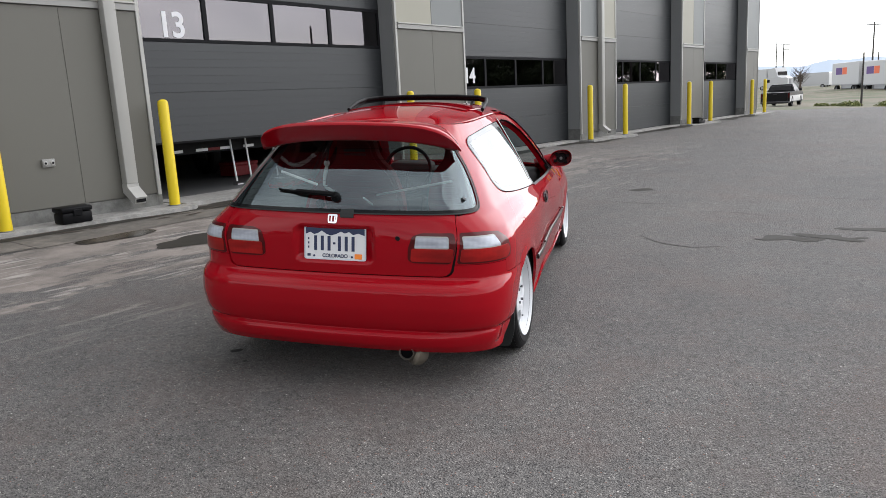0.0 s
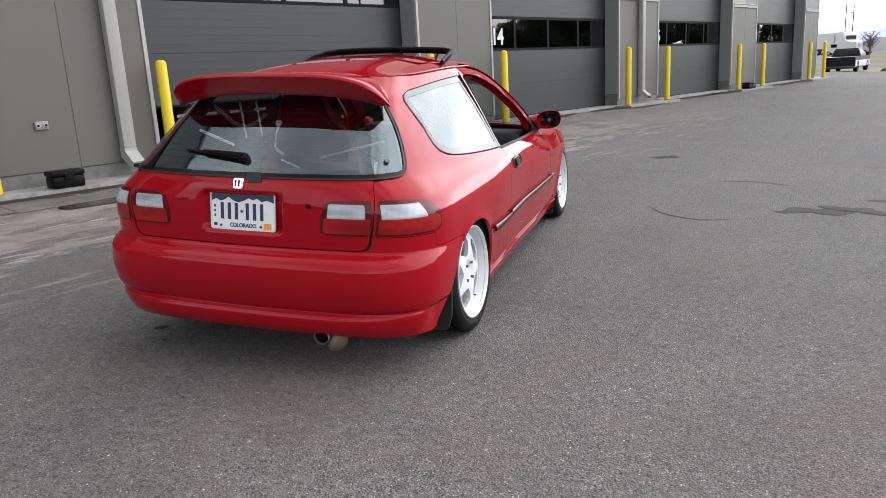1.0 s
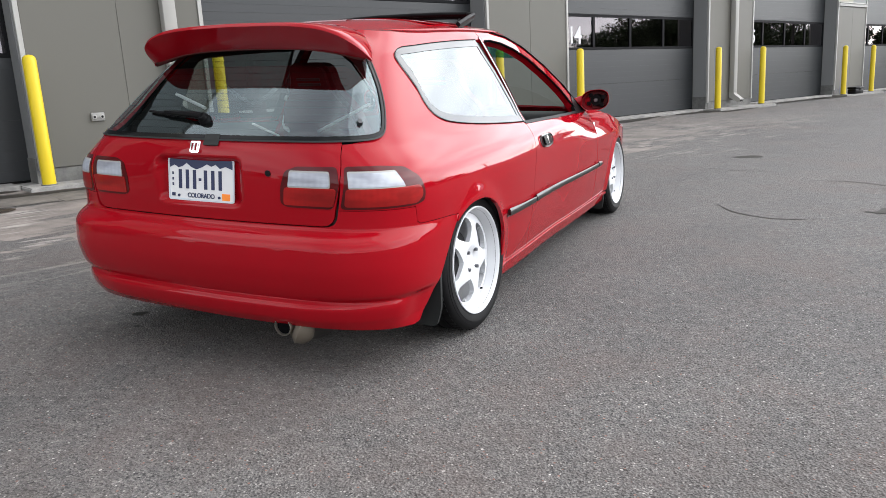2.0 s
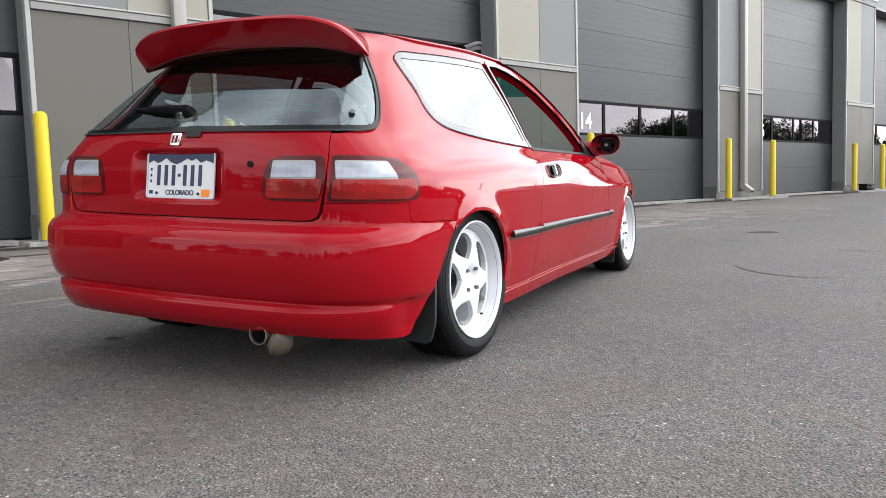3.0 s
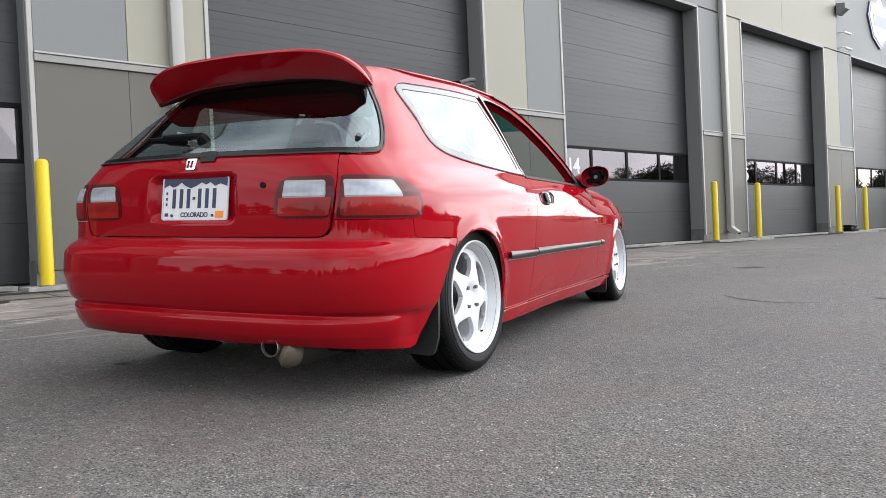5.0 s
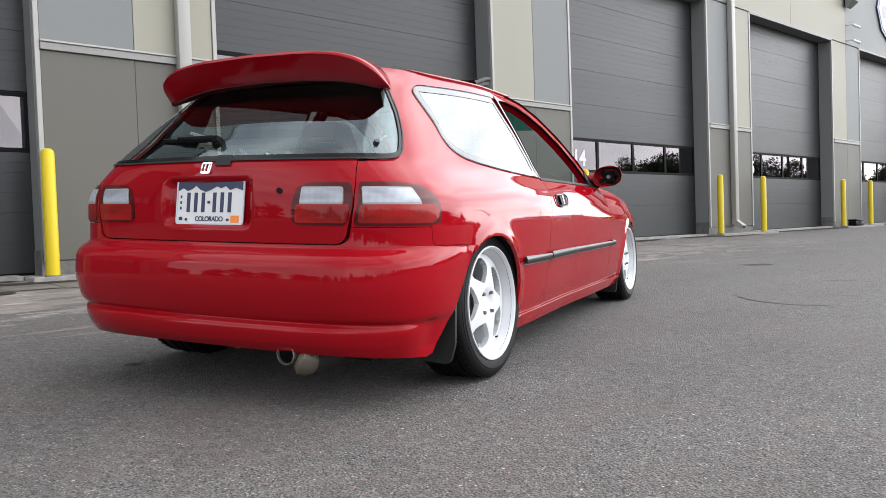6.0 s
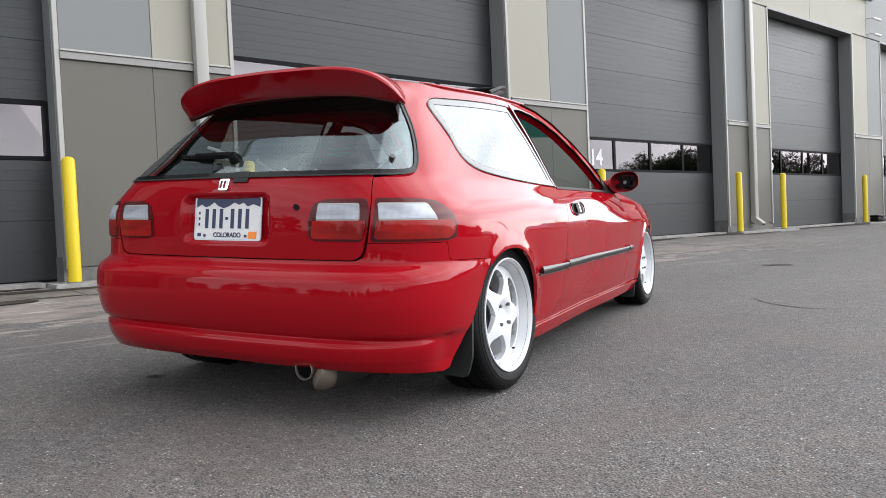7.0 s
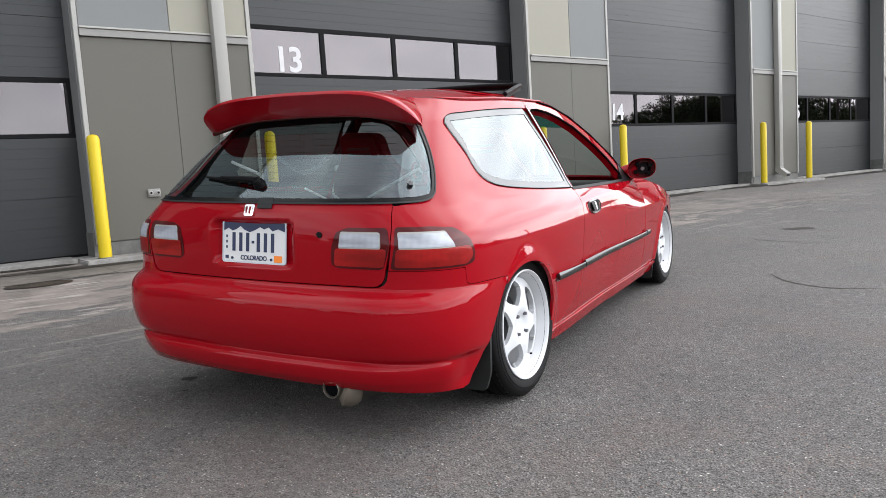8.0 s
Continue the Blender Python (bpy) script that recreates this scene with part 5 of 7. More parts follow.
for sg in (1, -1):
    pts = [hull(s, ROOF_Z + 0.004) for s in (0.80, 0.87, 0.93, 1.0, 1.2, 1.5, 1.8, 2.0, 2.2)]
    cpart("roof_moulding", tubed([(sg * x, y, z + 0.004) for x, y, z in pts], [0.001, 0.003, 0.005, 0.007, 0.008, 0.008, 0.008, 0.007, 0.006], 8), RED, "red roof gutter moulding")
    # windscreen pillar
    low = [hull(s, z) for s, z in ((2.16, 1.226), (2.30, 1.207), (2.45, 1.157), (2.63, 1.062), (2.84, 0.937), (2.945, 0.847), (2.985, 0.79))]
    bm = bmesh.new()
    rows = [[bm.verts.new((sg * (x + dx), y + dy, z + dz)) for x, y, z in low] for dx, dy, dz in ((0, 0, 0.002), (-0.02, 0.012, 0.018), (-0.075, 0.03, 0.022))]
    for r0, r1 in zip(rows, rows[1:]):
        for i in range(len(low) - 1):
            f = (r0[i], r0[i + 1], r1[i + 1], r1[i])
            bm.faces.new(f if sg > 0 else f[::-1])
    cpart("windscreen_pillar", bm, RED)
    cpart("pillar_seal", tubed([(sg * (x + 0.001), y, z + 0.003) for x, y, z in low], 0.0045, 8), DEEPBLACK, "black rubber seal along the pillar")
    rim = [hull(s, z) for s, z in ((2.018, 0.85), (2.018, 1.0), (2.018, 1.177), (2.035, 1.183), (2.10, 1.187), (2.21, 1.176), (2.32, 1.149), (2.45, 1.099), (2.60, 1.011), (2.74, 0.921), (2.82, 0.854), (2.85, 0.796))]
    cpart("window_seal", tubed([(sg * (x - 0.004), y, z) for x, y, z in rim], 0.006, 8), DEEPBLACK, "black rubber seal round the open side window")


def screen_skin(a, b):
    """a across, from -1 to 1; b up, from 0 to 1."""
    x = a * (0.645 + (0.43 - 0.645) * b)
    return x, 2.03 - 0.22 * a * a + (1.20 - 0.06 * a * a - 2.03 + 0.22 * a * a) * b, 0.795 + (1.262 - 0.028 * a * a - 0.795) * b + 0.05 * b * (1 - b)


cpart("windscreen", patch(bmesh.new(), [(-1, 0), (1, 0), (1, 1), (-1, 1)], lambda a, b: screen_skin(-a, b), 0.15, 0.12), CARGLASS, "clear windscreen")
cpart("shade_band", patch(bmesh.new(), [(-1, 0.68), (1, 0.68), (1, 0.99), (-1, 0.99)], lambda a, b: tuple(c + d for c, d in zip(screen_skin(-a, b), (0, -0.006, -0.004))), 0.15, 0.1), TINT, "green shade band of the windscreen")
FTOP = [(x, y, z) for x, y, z in (hull(s, z) for s, z in ((3.0, 0.800), (3.3, 0.765), (3.6, 0.715), (3.9, 0.655), (3.99, 0.62)))]
ZTOP = curve([(y, z) for x, y, z in FTOP] + [(3.4, 0.56)])
HOOD = [(0, 2.03), (0.40, 1.97)] + [(x - 0.004, y) for x, y, z in FTOP] + [(0.55, 3.12), (0.3, 3.2), (0, 3.22)]
bm = flange(patch(bmesh.new(), both(HOOD), lambda x, y: (x, y, ZTOP(y) + 0.028 * (1 - (x / 0.75) ** 2) * smoothstep(3.4, 2.6, y) if y < 3.3 else ZTOP(y)), 0.06, 0.06), 0.012)
bmesh.ops.recalc_face_normals(bm, faces=bm.faces[:])
cpart("bonnet", bm, RED)
NOSEPOLY = [(3.995, 0.20), (4.4, 0.20), (5.0, 0.20), (5.0, 0.60), (4.5, 0.615), (3.995, 0.60)]
for right in (True, False):
    panel("front_bumper_half", NOSEPOLY if right else flip(NOSEPOLY), hull, RED, 0.06, 0.04, 0.02)
    hl = [(4.15, 0.50), (4.62, 0.50), (4.62, 0.58), (4.15, 0.585)]
    panel("headlamp", hl if right else flip(hl), hull, CLEARLENS, 0.05, 0.04, 0.01, "clear headlamp", lift=0.004)

# spoiler
SP_Z = curve([(0, 1.238), (0.20, 1.235), (0.34, 1.224), (0.43, 1.203), (0.475, 1.180), (0.505, 1.150), (0.525, 1.105)])
SP_Y = curve([(0, -0.472), (0.25, -0.466), (0.40, -0.452), (0.47, -0.435), (0.505, -0.40), (0.525, -0.345)])
SP_H = curve([(0, 0.088), (0.35, 0.090), (0.44, 0.084), (0.49, 0.066), (0.525, 0.010)])
LEAD_Y = curve([(0, -0.205), (0.30, -0.185), (0.40, -0.195), (0.46, -0.245), (0.50, -0.295), (0.525, -0.335)])
LEAD_Z = curve([(0, 1.226), (0.30, 1.220), (0.40, 1.200), (0.46, 1.165), (0.50, 1.130), (0.525, 1.100)])
FOOT_Y = curve([(0, -0.315), (0.30, -0.300), (0.44, -0.300), (0.525, -0.338)])
FOOT_Z = curve([(0, 1.148), (0.30, 1.140), (0.44, 1.120), (0.525, 1.092)])
# matt red darkened by hand: the underside's shade is in the colour
UNDER = painted("shaded matt red", (0.085, 0.018, 0.017), 0.6, 0.4, 20.0, spec=0.12)
bm, belly = bmesh.new(), bmesh.new()
rows, under = [], []
xs = [-0.525, -0.5225, -0.52, -0.515, -0.51, -0.5025, -0.495, -0.485, -0.475, -0.4625, -0.45, -0.435, -0.42, -0.40, -0.38, -0.355, -0.33, -0.30, -0.27, -0.2, -0.1]
xs += [0] + [-x for x in xs[::-1]]
for x in xs:
    a = abs(x)
    z, y, h = SP_Z(a), SP_Y(a), SP_H(a)
    ly, lz, fy, fz = LEAD_Y(a), LEAD_Z(a), FOOT_Y(a), FOOT_Z(a)
    g = min(1.0, h / 0.085)
    pr = [(ly, lz), (ly + (y - ly) * 0.35, lz + (z - lz) * 0.35 + 0.010 * g), (ly + (y - ly) * 0.72, lz + (z - lz) * 0.80 + 0.006 * g), (y + 0.014 * g, z), (y + 0.004 * g, z - 0.004 * g), (y, z - 0.013 * g),
          (y + 0.046 * g, z - h * 0.62), (y + 0.074 * g, z - h * 0.92), (y + 0.092 * g, z - h * 1.02), (y + (fy - y) * 0.55, z - h + (fz - z + h) * 0.5 + 0.012 * g), (fy, fz)]
    rows.append([bm.verts.new((x, p, q)) for p, q in pr])
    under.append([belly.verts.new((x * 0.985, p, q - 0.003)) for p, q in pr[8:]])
for r0, r1 in zip(rows, rows[1:]):
    n = len(r0)
    for i in range(n):
        bm.faces.new((r0[i], r1[i], r1[(i + 1) % n], r0[(i + 1) % n]))
bm.faces.new(rows[0])
bm.faces.new(rows[-1][::-1])
bmesh.ops.recalc_face_normals(bm, faces=bm.faces[:])
spoiler = part("roof_spoiler", bm, RED, car, "curved red roof spoiler", ROLL, angle=55.0)
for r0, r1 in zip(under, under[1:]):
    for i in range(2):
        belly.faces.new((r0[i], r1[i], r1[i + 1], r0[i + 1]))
part("spoiler_underside", belly, UNDER, spoiler, "matt underside, its shade put into a darker red")

# sunroof, tilted open
bm = patch(bmesh.new(), rounded([(-0.37, 0.44), (0.37, 0.44), (0.37, 0.90), (-0.37, 0.90)], 0.05, 5), lambda x, y: (x, y, roof_skin(x, y)[2] + 0.004), 0.04, 0.04)
coords = list(COORDS)
true_normals(cpart("sunroof_panel", flange(bm, 0.004), RED, "red sunroof panel"), coords, roof_skin)
pts = [(x, y, z + 0.020) for x, y, z in ((-0.43, 0.62, 1.240), (-0.425, 0.76, 1.280), (-0.405, 0.86, 1.296), (-0.34, 0.93, 1.307), (-0.18, 0.95, 1.313), (0, 0.96, 1.315), (0.18, 0.95, 1.313), (0.34, 0.93, 1.307), (0.405, 0.86, 1.296), (0.425, 0.76, 1.280), (0.43, 0.62, 1.240))]
fine = []
for i in range(len(pts) - 1):
    for j in range(4):
        fine.append(tuple(a + (b - a) * j / 4 for a, b in zip(pts[i], pts[i + 1])))
cpart("sunroof_visor", tubed(fine + [pts[-1]], 0.011, 10), BLACK, "black sunroof wind visor")
bm = bmesh.new()
line = fine + [pts[-1]]
rows = [[bm.verts.new((x * k, y + dy, z + dz)) for x, y, z in line] for k, dy, dz in ((1.0, 0.0, 0.0), (0.998, 0.008, -0.013), (0.995, 0.012, -0.026))]
for r0, r1 in zip(rows, rows[1:]):
    for i in range(len(line) - 1):
        bm.faces.new((r0[i], r0[i + 1], r1[i + 1], r1[i]))
bm.normal_update()
cpart("visor_blade", flange(bm, 0.003), BLACK, "dark smoked acrylic visor blade")
for x in (-0.3, 0.3):
    cpart("sunroof_arm", tubed([(x, 0.85, 1.25), (x, 0.92, 1.300)], 0.008, 8), BLACK)

# number plate with plain bars for its characters
PZ, PY = 0.690, -0.683
plate = cpart("number_plate", boxed(-0.1525, 0.1525, -0.002, 0.002, -0.076, 0.076, bevel=0.0015), WHITE, "white plate with a blue mountain skyline")
plate.matrix_basis = ROLL @ Matrix.Translation((0, PY, PZ)) @ pose(0, 0, 0, -6, 0, 0)
NAVY = painted("navy print", (0.012, 0.02, 0.065), 0.4)
ORANGE = painted("orange sticker", (0.8, 0.22, 0.02), 0.5)
RIMFRAME = painted("plate frame", (0.50, 0.52, 0.56), 0.35)
f_out = rounded([(-0.1545, -0.078), (0.1545, -0.078), (0.1545, 0.078), (-0.1545, 0.078)], 0.012, 4)
ring = bmesh.new()
ring_patch(ring, f_out, inset(f_out, 0.006), lambda x, z: (x, -0.0045, z), 1)
flange(ring, 0.004)
part("plate_rim", ring, RIMFRAME, plate)
sky_line = [(-0.147, 0.071), (-0.147, 0.040), (-0.125, 0.050), (-0.105, 0.040), (-0.085, 0.046), (-0.066, 0.058), (-0.045, 0.044), (-0.02, 0.036), (0.005, 0.044), (0.03, 0.056), (0.05, 0.048), (0.07, 0.056), (0.09, 0.042), (0.115, 0.050), (0.147, 0.040), (0.147, 0.071)]
part("plate_sky", prism(bmesh.new(), sky_line, -0.0035, -0.0022, "y"), NAVY, plate)
for x in (-0.098, -0.064, -0.030, 0.022, 0.056, 0.090):
    part("character_bar", boxed(x - 0.0075, x + 0.0075, -0.0036, -0.0023, -0.035, 0.034), NAVY, plate)
part("character_bar", boxed(-0.010, 0.002, -0.0036, -0.0023, -0.005, 0.005), NAVY, plate)
for z in (0.014, -0.006, -0.026):
    part("small_bar", boxed(-0.137, -0.130, -0.0036, -0.0023, z, z + 0.010), NAVY, plate)
part("small_bar", boxed(-0.140, -0.124, -0.0036, -0.0023, -0.064, -0.052), NAVY, plate)
lettering("COLORADO", 0.024, 0.0004, NAVY, plate, Matrix.Translation((0.0, -0.0034, -0.066)) @ pose(0, 0, 0, 90, 0, 0), "state_name")
part("sticker", boxed(0.098, 0.134, -0.0036, -0.0023, -0.070, -0.046), ORANGE, plate, "small orange sticker")
for x in (-0.105, 0.085):
    part("screw", tubed([(x, -0.002, -0.061), (x, -0.006, -0.061)], 0.005, 8), NAVY, plate)

# badge, lock, wiper, washer
bg = rounded([(-0.026, 0.788), (0.020, 0.788), (0.024, 0.826), (-0.030, 0.826)], 0.008, 3)
cpart("badge", flange(ring_patch(bmesh.new(), bg, inset(bg, 0.007), off(hull, 0.007), 1), 0.007), CHROME, "plain chrome badge frame")
for dx in (-0.012, 0.006):
    panel("badge_bar", [(dx, 0.796), (dx + 0.007, 0.796), (dx + 0.007, 0.819), (dx, 0.819)], hull, CHROME, 0.01, 0.01, 0.005, lift=0.006)
panel("lid_lock", [(0.324 + 0.0115 * math.cos(a), 0.728 + 0.0105 * math.sin(a)) for a in (2 * math.pi * i / 16 for i in range(16))], lid_skin, BLACK, 0.01, 0.01, 0.004, "black lock hole", lift=0.003)


def on_glass(s, z, d):
    return off(hull, d)(s, z)


wiper = cpart("tail_wiper", tubed([on_glass(-0.012, 0.896, 0.0), on_glass(-0.012, 0.896, 0.016)], [0.024, 0.021], 16), BLACK, "black tail wiper")
part("wiper_cap", tubed([on_glass(-0.012, 0.896, 0.015), on_glass(-0.012, 0.896, 0.028)], [0.019, 0.015], 14), BLACK, wiper)
part("wiper_arm", tubed([on_glass(-0.012, 0.896, 0.024), on_glass(-0.06, 0.900, 0.022), on_glass(-0.16, 0.906, 0.018), on_glass(-0.26, 0.911, 0.016)], [0.013, 0.012, 0.010, 0.008], 8), BLACK, wiper)
part("wiper_blade", tubed([on_glass(-0.08, 0.901, 0.008), on_glass(-0.22, 0.908, 0.009), on_glass(-0.385, 0.918, 0.008)], [0.005, 0.008, 0.005], 6), BLACK, wiper)
part("wiper_motor", tubed([on_glass(-0.105, 0.878, -0.03), on_glass(-0.105, 0.878, -0.005)], 0.020, 10), BLACK, wiper)
cpart("glass_stud", tubed([on_glass(0.705, 0.888, -0.004), on_glass(0.705, 0.888, 0.012)], [0.012, 0.009], 12), DARKSTEEL, "small round metal stud")

# mirrors: the shells stand without their glass
for sg in (1, -1):
    bm = bmesh.new()
    c = Vector((0.782, 1.84, 0.852))
    rings = []
    for k in range(13):
        t = k / 12
        y = -0.045 + 0.15 * t
        f = max(0.02, 1 - t ** 2.6) ** 0.5
        rr = []
        for i in range(28):
            a = 2 * math.pi * i / 28
            ca, sa = math.cos(a), math.sin(a)
            x = 0.080 * f * math.copysign(abs(ca) ** 0.8, ca)
            z = (0.064 if sa > 0 else 0.060) * f * math.copysign(abs(sa) ** 0.8, sa)
            rr.append(bm.verts.new((sg * (c.x + x - 0.02 * t), c.y + y + 0.10 * (x / 0.088) * 0.25, c.z + z + 0.008 * x / 0.088)))
        rings.append(rr)
    inner = [bm.verts.new((sg * (c.x + (sg * v.co.x - c.x) * 0.95), v.co.y + 0.002, c.z + (v.co.z - c.z) * 0.94)) for v in rings[0]]
    deep = [bm.verts.new((sg * (c.x + (sg * v.co.x - c.x) * 0.84), v.co.y + 0.055, c.z + (v.co.z - c.z) * 0.80)) for v in rings[0]]
    for r0, r1 in list(zip(rings, rings[1:])) + [(inner, rings[0])]:
        for i in range(28):
            bm.faces.new((r0[i], r0[(i + 1) % 28], r1[(i + 1) % 28], r1[i]))
    bm.faces.new(rings[-1])
    bmesh.ops.recalc_face_normals(bm, faces=bm.faces[:])
    mir = cpart("door_mirror", bm, RED, "red door mirror shell without its glass")
    well = bmesh.new()
    ri = [(sg * (c.x + 0.075 * math.cos(q)), c.y - 0.042 + 0.022 * math.cos(q), c.z + 0.057 * math.sin(q) + 0.008 * math.cos(q)) for q in (2 * math.pi * i / 28 for i in range(28))]
    rd = [(sg * (c.x + 0.068 * math.cos(q)), c.y + 0.015 + 0.022 * math.cos(q), c.z + 0.050 * math.sin(q) + 0.008 * math.cos(q)) for q in (2 * math.pi * i / 28 for i in range(28))]
    va, vb = [well.verts.new(p) for p in ri], [well.verts.new(p) for p in rd]
    for i in range(28):
        well.faces.new((va[i], va[(i + 1) % 28], vb[(i + 1) % 28], vb[i]))
    well.faces.new(vb)
    part("mirror_well", well, REDCARD, mir, "dark red hollow of the shell")
    part("mirror_motor", tubed([(sg * c.x, c.y + 0.02, c.z), (sg * c.x, c.y - 0.02, c.z)], [0.040, 0.032], 18), BLACK, mir, "black mirror motor")
    part("motor_hub", tubed([(sg * c.x, c.y - 0.02, c.z), (sg * c.x, c.y - 0.026, c.z)], [0.013, 0.010], 12), GREYMETAL, mir)
    for q in (0.6, 2.2, 3.8, 5.4):
        part("motor_lug", boxed(-0.012, 0.012, -0.006, 0.006, -0.012, 0.012, bevel=0.003), BLACK, mir, "", pose(sg * (c.x + 0.055 * math.cos(q)), c.y - 0.015, c.z + 0.035 * math.sin(q)))
    part("mirror_foot", tubed([(sg * 0.58, 1.87, 0.805), (sg * 0.68, 1.87, 0.826), (sg * 0.745, 1.87, 0.842)], [0.036, 0.050, 0.046], 14), RED, mir)
    panel("mirror_base", [(2.78, 0.786), (3.02, 0.780), (2.975, 0.845), (2.905, 0.885)] if sg > 0 else flip([(2.78, 0.786), (3.02, 0.780), (2.975, 0.845), (2.905, 0.885)]), hull, BLACK, 0.03, 0.02, 0.02, "black corner cover", lift=0.004)

# wheels
TYRE_R = 0.287
TYRE = [(-0.105, 0.205), (-0.112, 0.225), (-0.114, 0.250), (-0.106, 0.272), (-0.095, 0.281), (-0.078, 0.2855), (-0.058, 0.2868), (-0.056, 0.280), (-0.048, 0.280), (-0.046, 0.287), (-0.006, 0.2875),
        (-0.004, 0.280), (0.004, 0.280), (0.006, 0.2875), (0.046, 0.287), (0.048, 0.280), (0.056, 0.280), (0.058, 0.2868), (0.078, 0.2855), (0.092, 0.281), (0.100, 0.272), (0.103, 0.262), (0.1045, 0.262), (0.107, 0.250), (0.1085, 0.250), (0.106, 0.228), (0.101, 0.214), (0.094, 0.205)]


def spoke_sector():
    """One of five broad spokes: outline in the wheel's plane; its axis lies along the first coordinate."""
    half = math.pi / 5
    win = []
    for r, w in ((0.176, 0.0), (0.176, 0.028), (0.172, 0.050), (0.163, 0.065), (0.150, 0.070), (0.136, 0.065), (0.120, 0.051), (0.103, 0.033), (0.088, 0.015), (0.080, 0.0)):
        win.append((r, half - w / r))
    right = [(0.189, half), (0.178, half)] + win + [(0.07, half), (0.0001, half)]
    arc = [(0.189, half * (1 - k / 6)) for k in range(1, 6)]
    pol = [(0.189, 0.0)] + arc[::-1] + right + [(r, -a) for r, a in right[::-1]] + [(r, -a) for r, a in arc]
    return [(r * math.cos(a), r * math.sin(a)) for r, a in pol]


def wheel_face(y, z):
    r = math.hypot(y, z)
    a = math.atan2(z, y)
    ridge = 0.004 * math.exp(-(a / 0.25) ** 2) * smoothstep(0.05, 0.10, r) * (1 - smoothstep(0.14, 0.19, r))
    return 0.062 + 0.022 * (1 - smoothstep(0.07, 0.189, r)) - 0.013 * (1 - smoothstep(0.030, 0.062, r)) + ridge, y, z


def make_wheel(name, m, camber, toe):
    """axis x, outer face towards +x"""
    w = part(name, lathe(bmesh.new(), TYRE, 72), RUBBER, car, "white five-spoke alloy wheel with a stretched low tyre", m @ pose(0, 0, 0, 0, 0, toe) @ pose(0, 0, 0, 0, camber, 0))
    lugs = bmesh.new()
    for i in range(60):
        a = 2 * math.pi * i / 60
        for x0, x1 in ((-0.086, -0.062), (0.062, 0.084)):
            b0 = bmesh.new()
            box(b0, x0, x1, -0.0085, 0.0085, 0.272, 0.2872)
            bmesh.ops.rotate(b0, verts=b0.verts[:], cent=(0, 0, 0), matrix=Matrix.Rotation(a, 3, "X"))
            tmp = bpy.data.meshes.new("tmp")
            b0.to_mesh(tmp)
            lugs.from_mesh(tmp)
            bpy.data.meshes.remove(tmp)
            b0.free()
    part("tread", lugs, RUBBER, w, "shallow tread blocks", smooth=False)["kind"] = "stuff"
    rim = part("rim", lathe(bmesh.new(), [(0.094, 0.205), (0.103, 0.2185), (0.108, 0.2185), (0.109, 0.214), (0.104, 0.2085), (0.090, 0.2040), (0.070, 0.1945), (0.052, 0.1885), (-0.08, 0.182), (-0.10, 0.205)], 72, closed=False), RIMWHITE, w, "white alloy rim")
    sec = spoke_sector()
    for i in range(5):
        bm = bmesh.new()
        patch(bm, sec, wheel_face, 0.010, 0.010)
        flange(bm, 0.020)
        part("spoke", bm, RIMWHITE, w, "", pose(0, 0, 0, 72 * i - 4, 0, 0))
    part("hub_cap", tubed([(0.03, 0, 0), (0.066, 0, 0), (0.070, 0, 0)], [0.027, 0.027, 0.020], 24), GREYMETAL, w, "dull metal hub centre")
    for i in range(4):
        a = math.pi / 4 + math.pi / 2 * i
        part("wheel_nut", tubed([(0.058, 0.05 * math.cos(a), 0.05 * math.sin(a)), (0.090, 0.05 * math.cos(a), 0.05 * math.sin(a))], [0.0085, 0.0075], 6), NUTGREY, w)
    part("brake_drum", tubed([(-0.08, 0, 0), (0.000, 0, 0)], 0.120, 32), DARKSTEEL, w, "grey brake drum")
    part("valve", tubed([(0.050, 0.10, -0.150), (0.072, 0.098, -0.147)], 0.004, 8), BLACK, w)
    return w


for ya in AXLES:
    front = ya > 1
    make_wheel("wheel", Matrix.Translation((0.690 - (0.042 if front else 0.0), ya - (0.006 if front else 0.016), TYRE_R)), -2.0 if front else -2.5, 0.0 if front else -2.0)
    make_wheel("wheel", Matrix.Translation((-0.690 + (0.042 if front else 0.0), ya - (0.006 if front else 0.016), TYRE_R)) @ pose(0, 0, 0, 0, 0, 180), -2.0 if front else -2.5, 0.0 if front else 2.0)
for ya in AXLES:
    for sg in (1, -1):
        bm = bmesh.new()
        n = 20
        rows = [[bm.verts.new((sg * x, ya + 0.335 * math.cos(a) * k, 0.27 + 0.30 * math.sin(a) * k)) for a in (math.pi * i / n for i in range(n + 1))] for x, k in ((0.785 if ya < 1 else 0.67, 1.0), (0.45, 1.0), (0.45, 0.02))]
        for r0, r1 in zip(rows, rows[1:]):
            for i in range(n):
                bm.faces.new((r0[i], r0[i + 1], r1[i + 1], r1[i]))
        cpart("wheel_arch_liner", bm, BLACK, "black wheel arch liner")

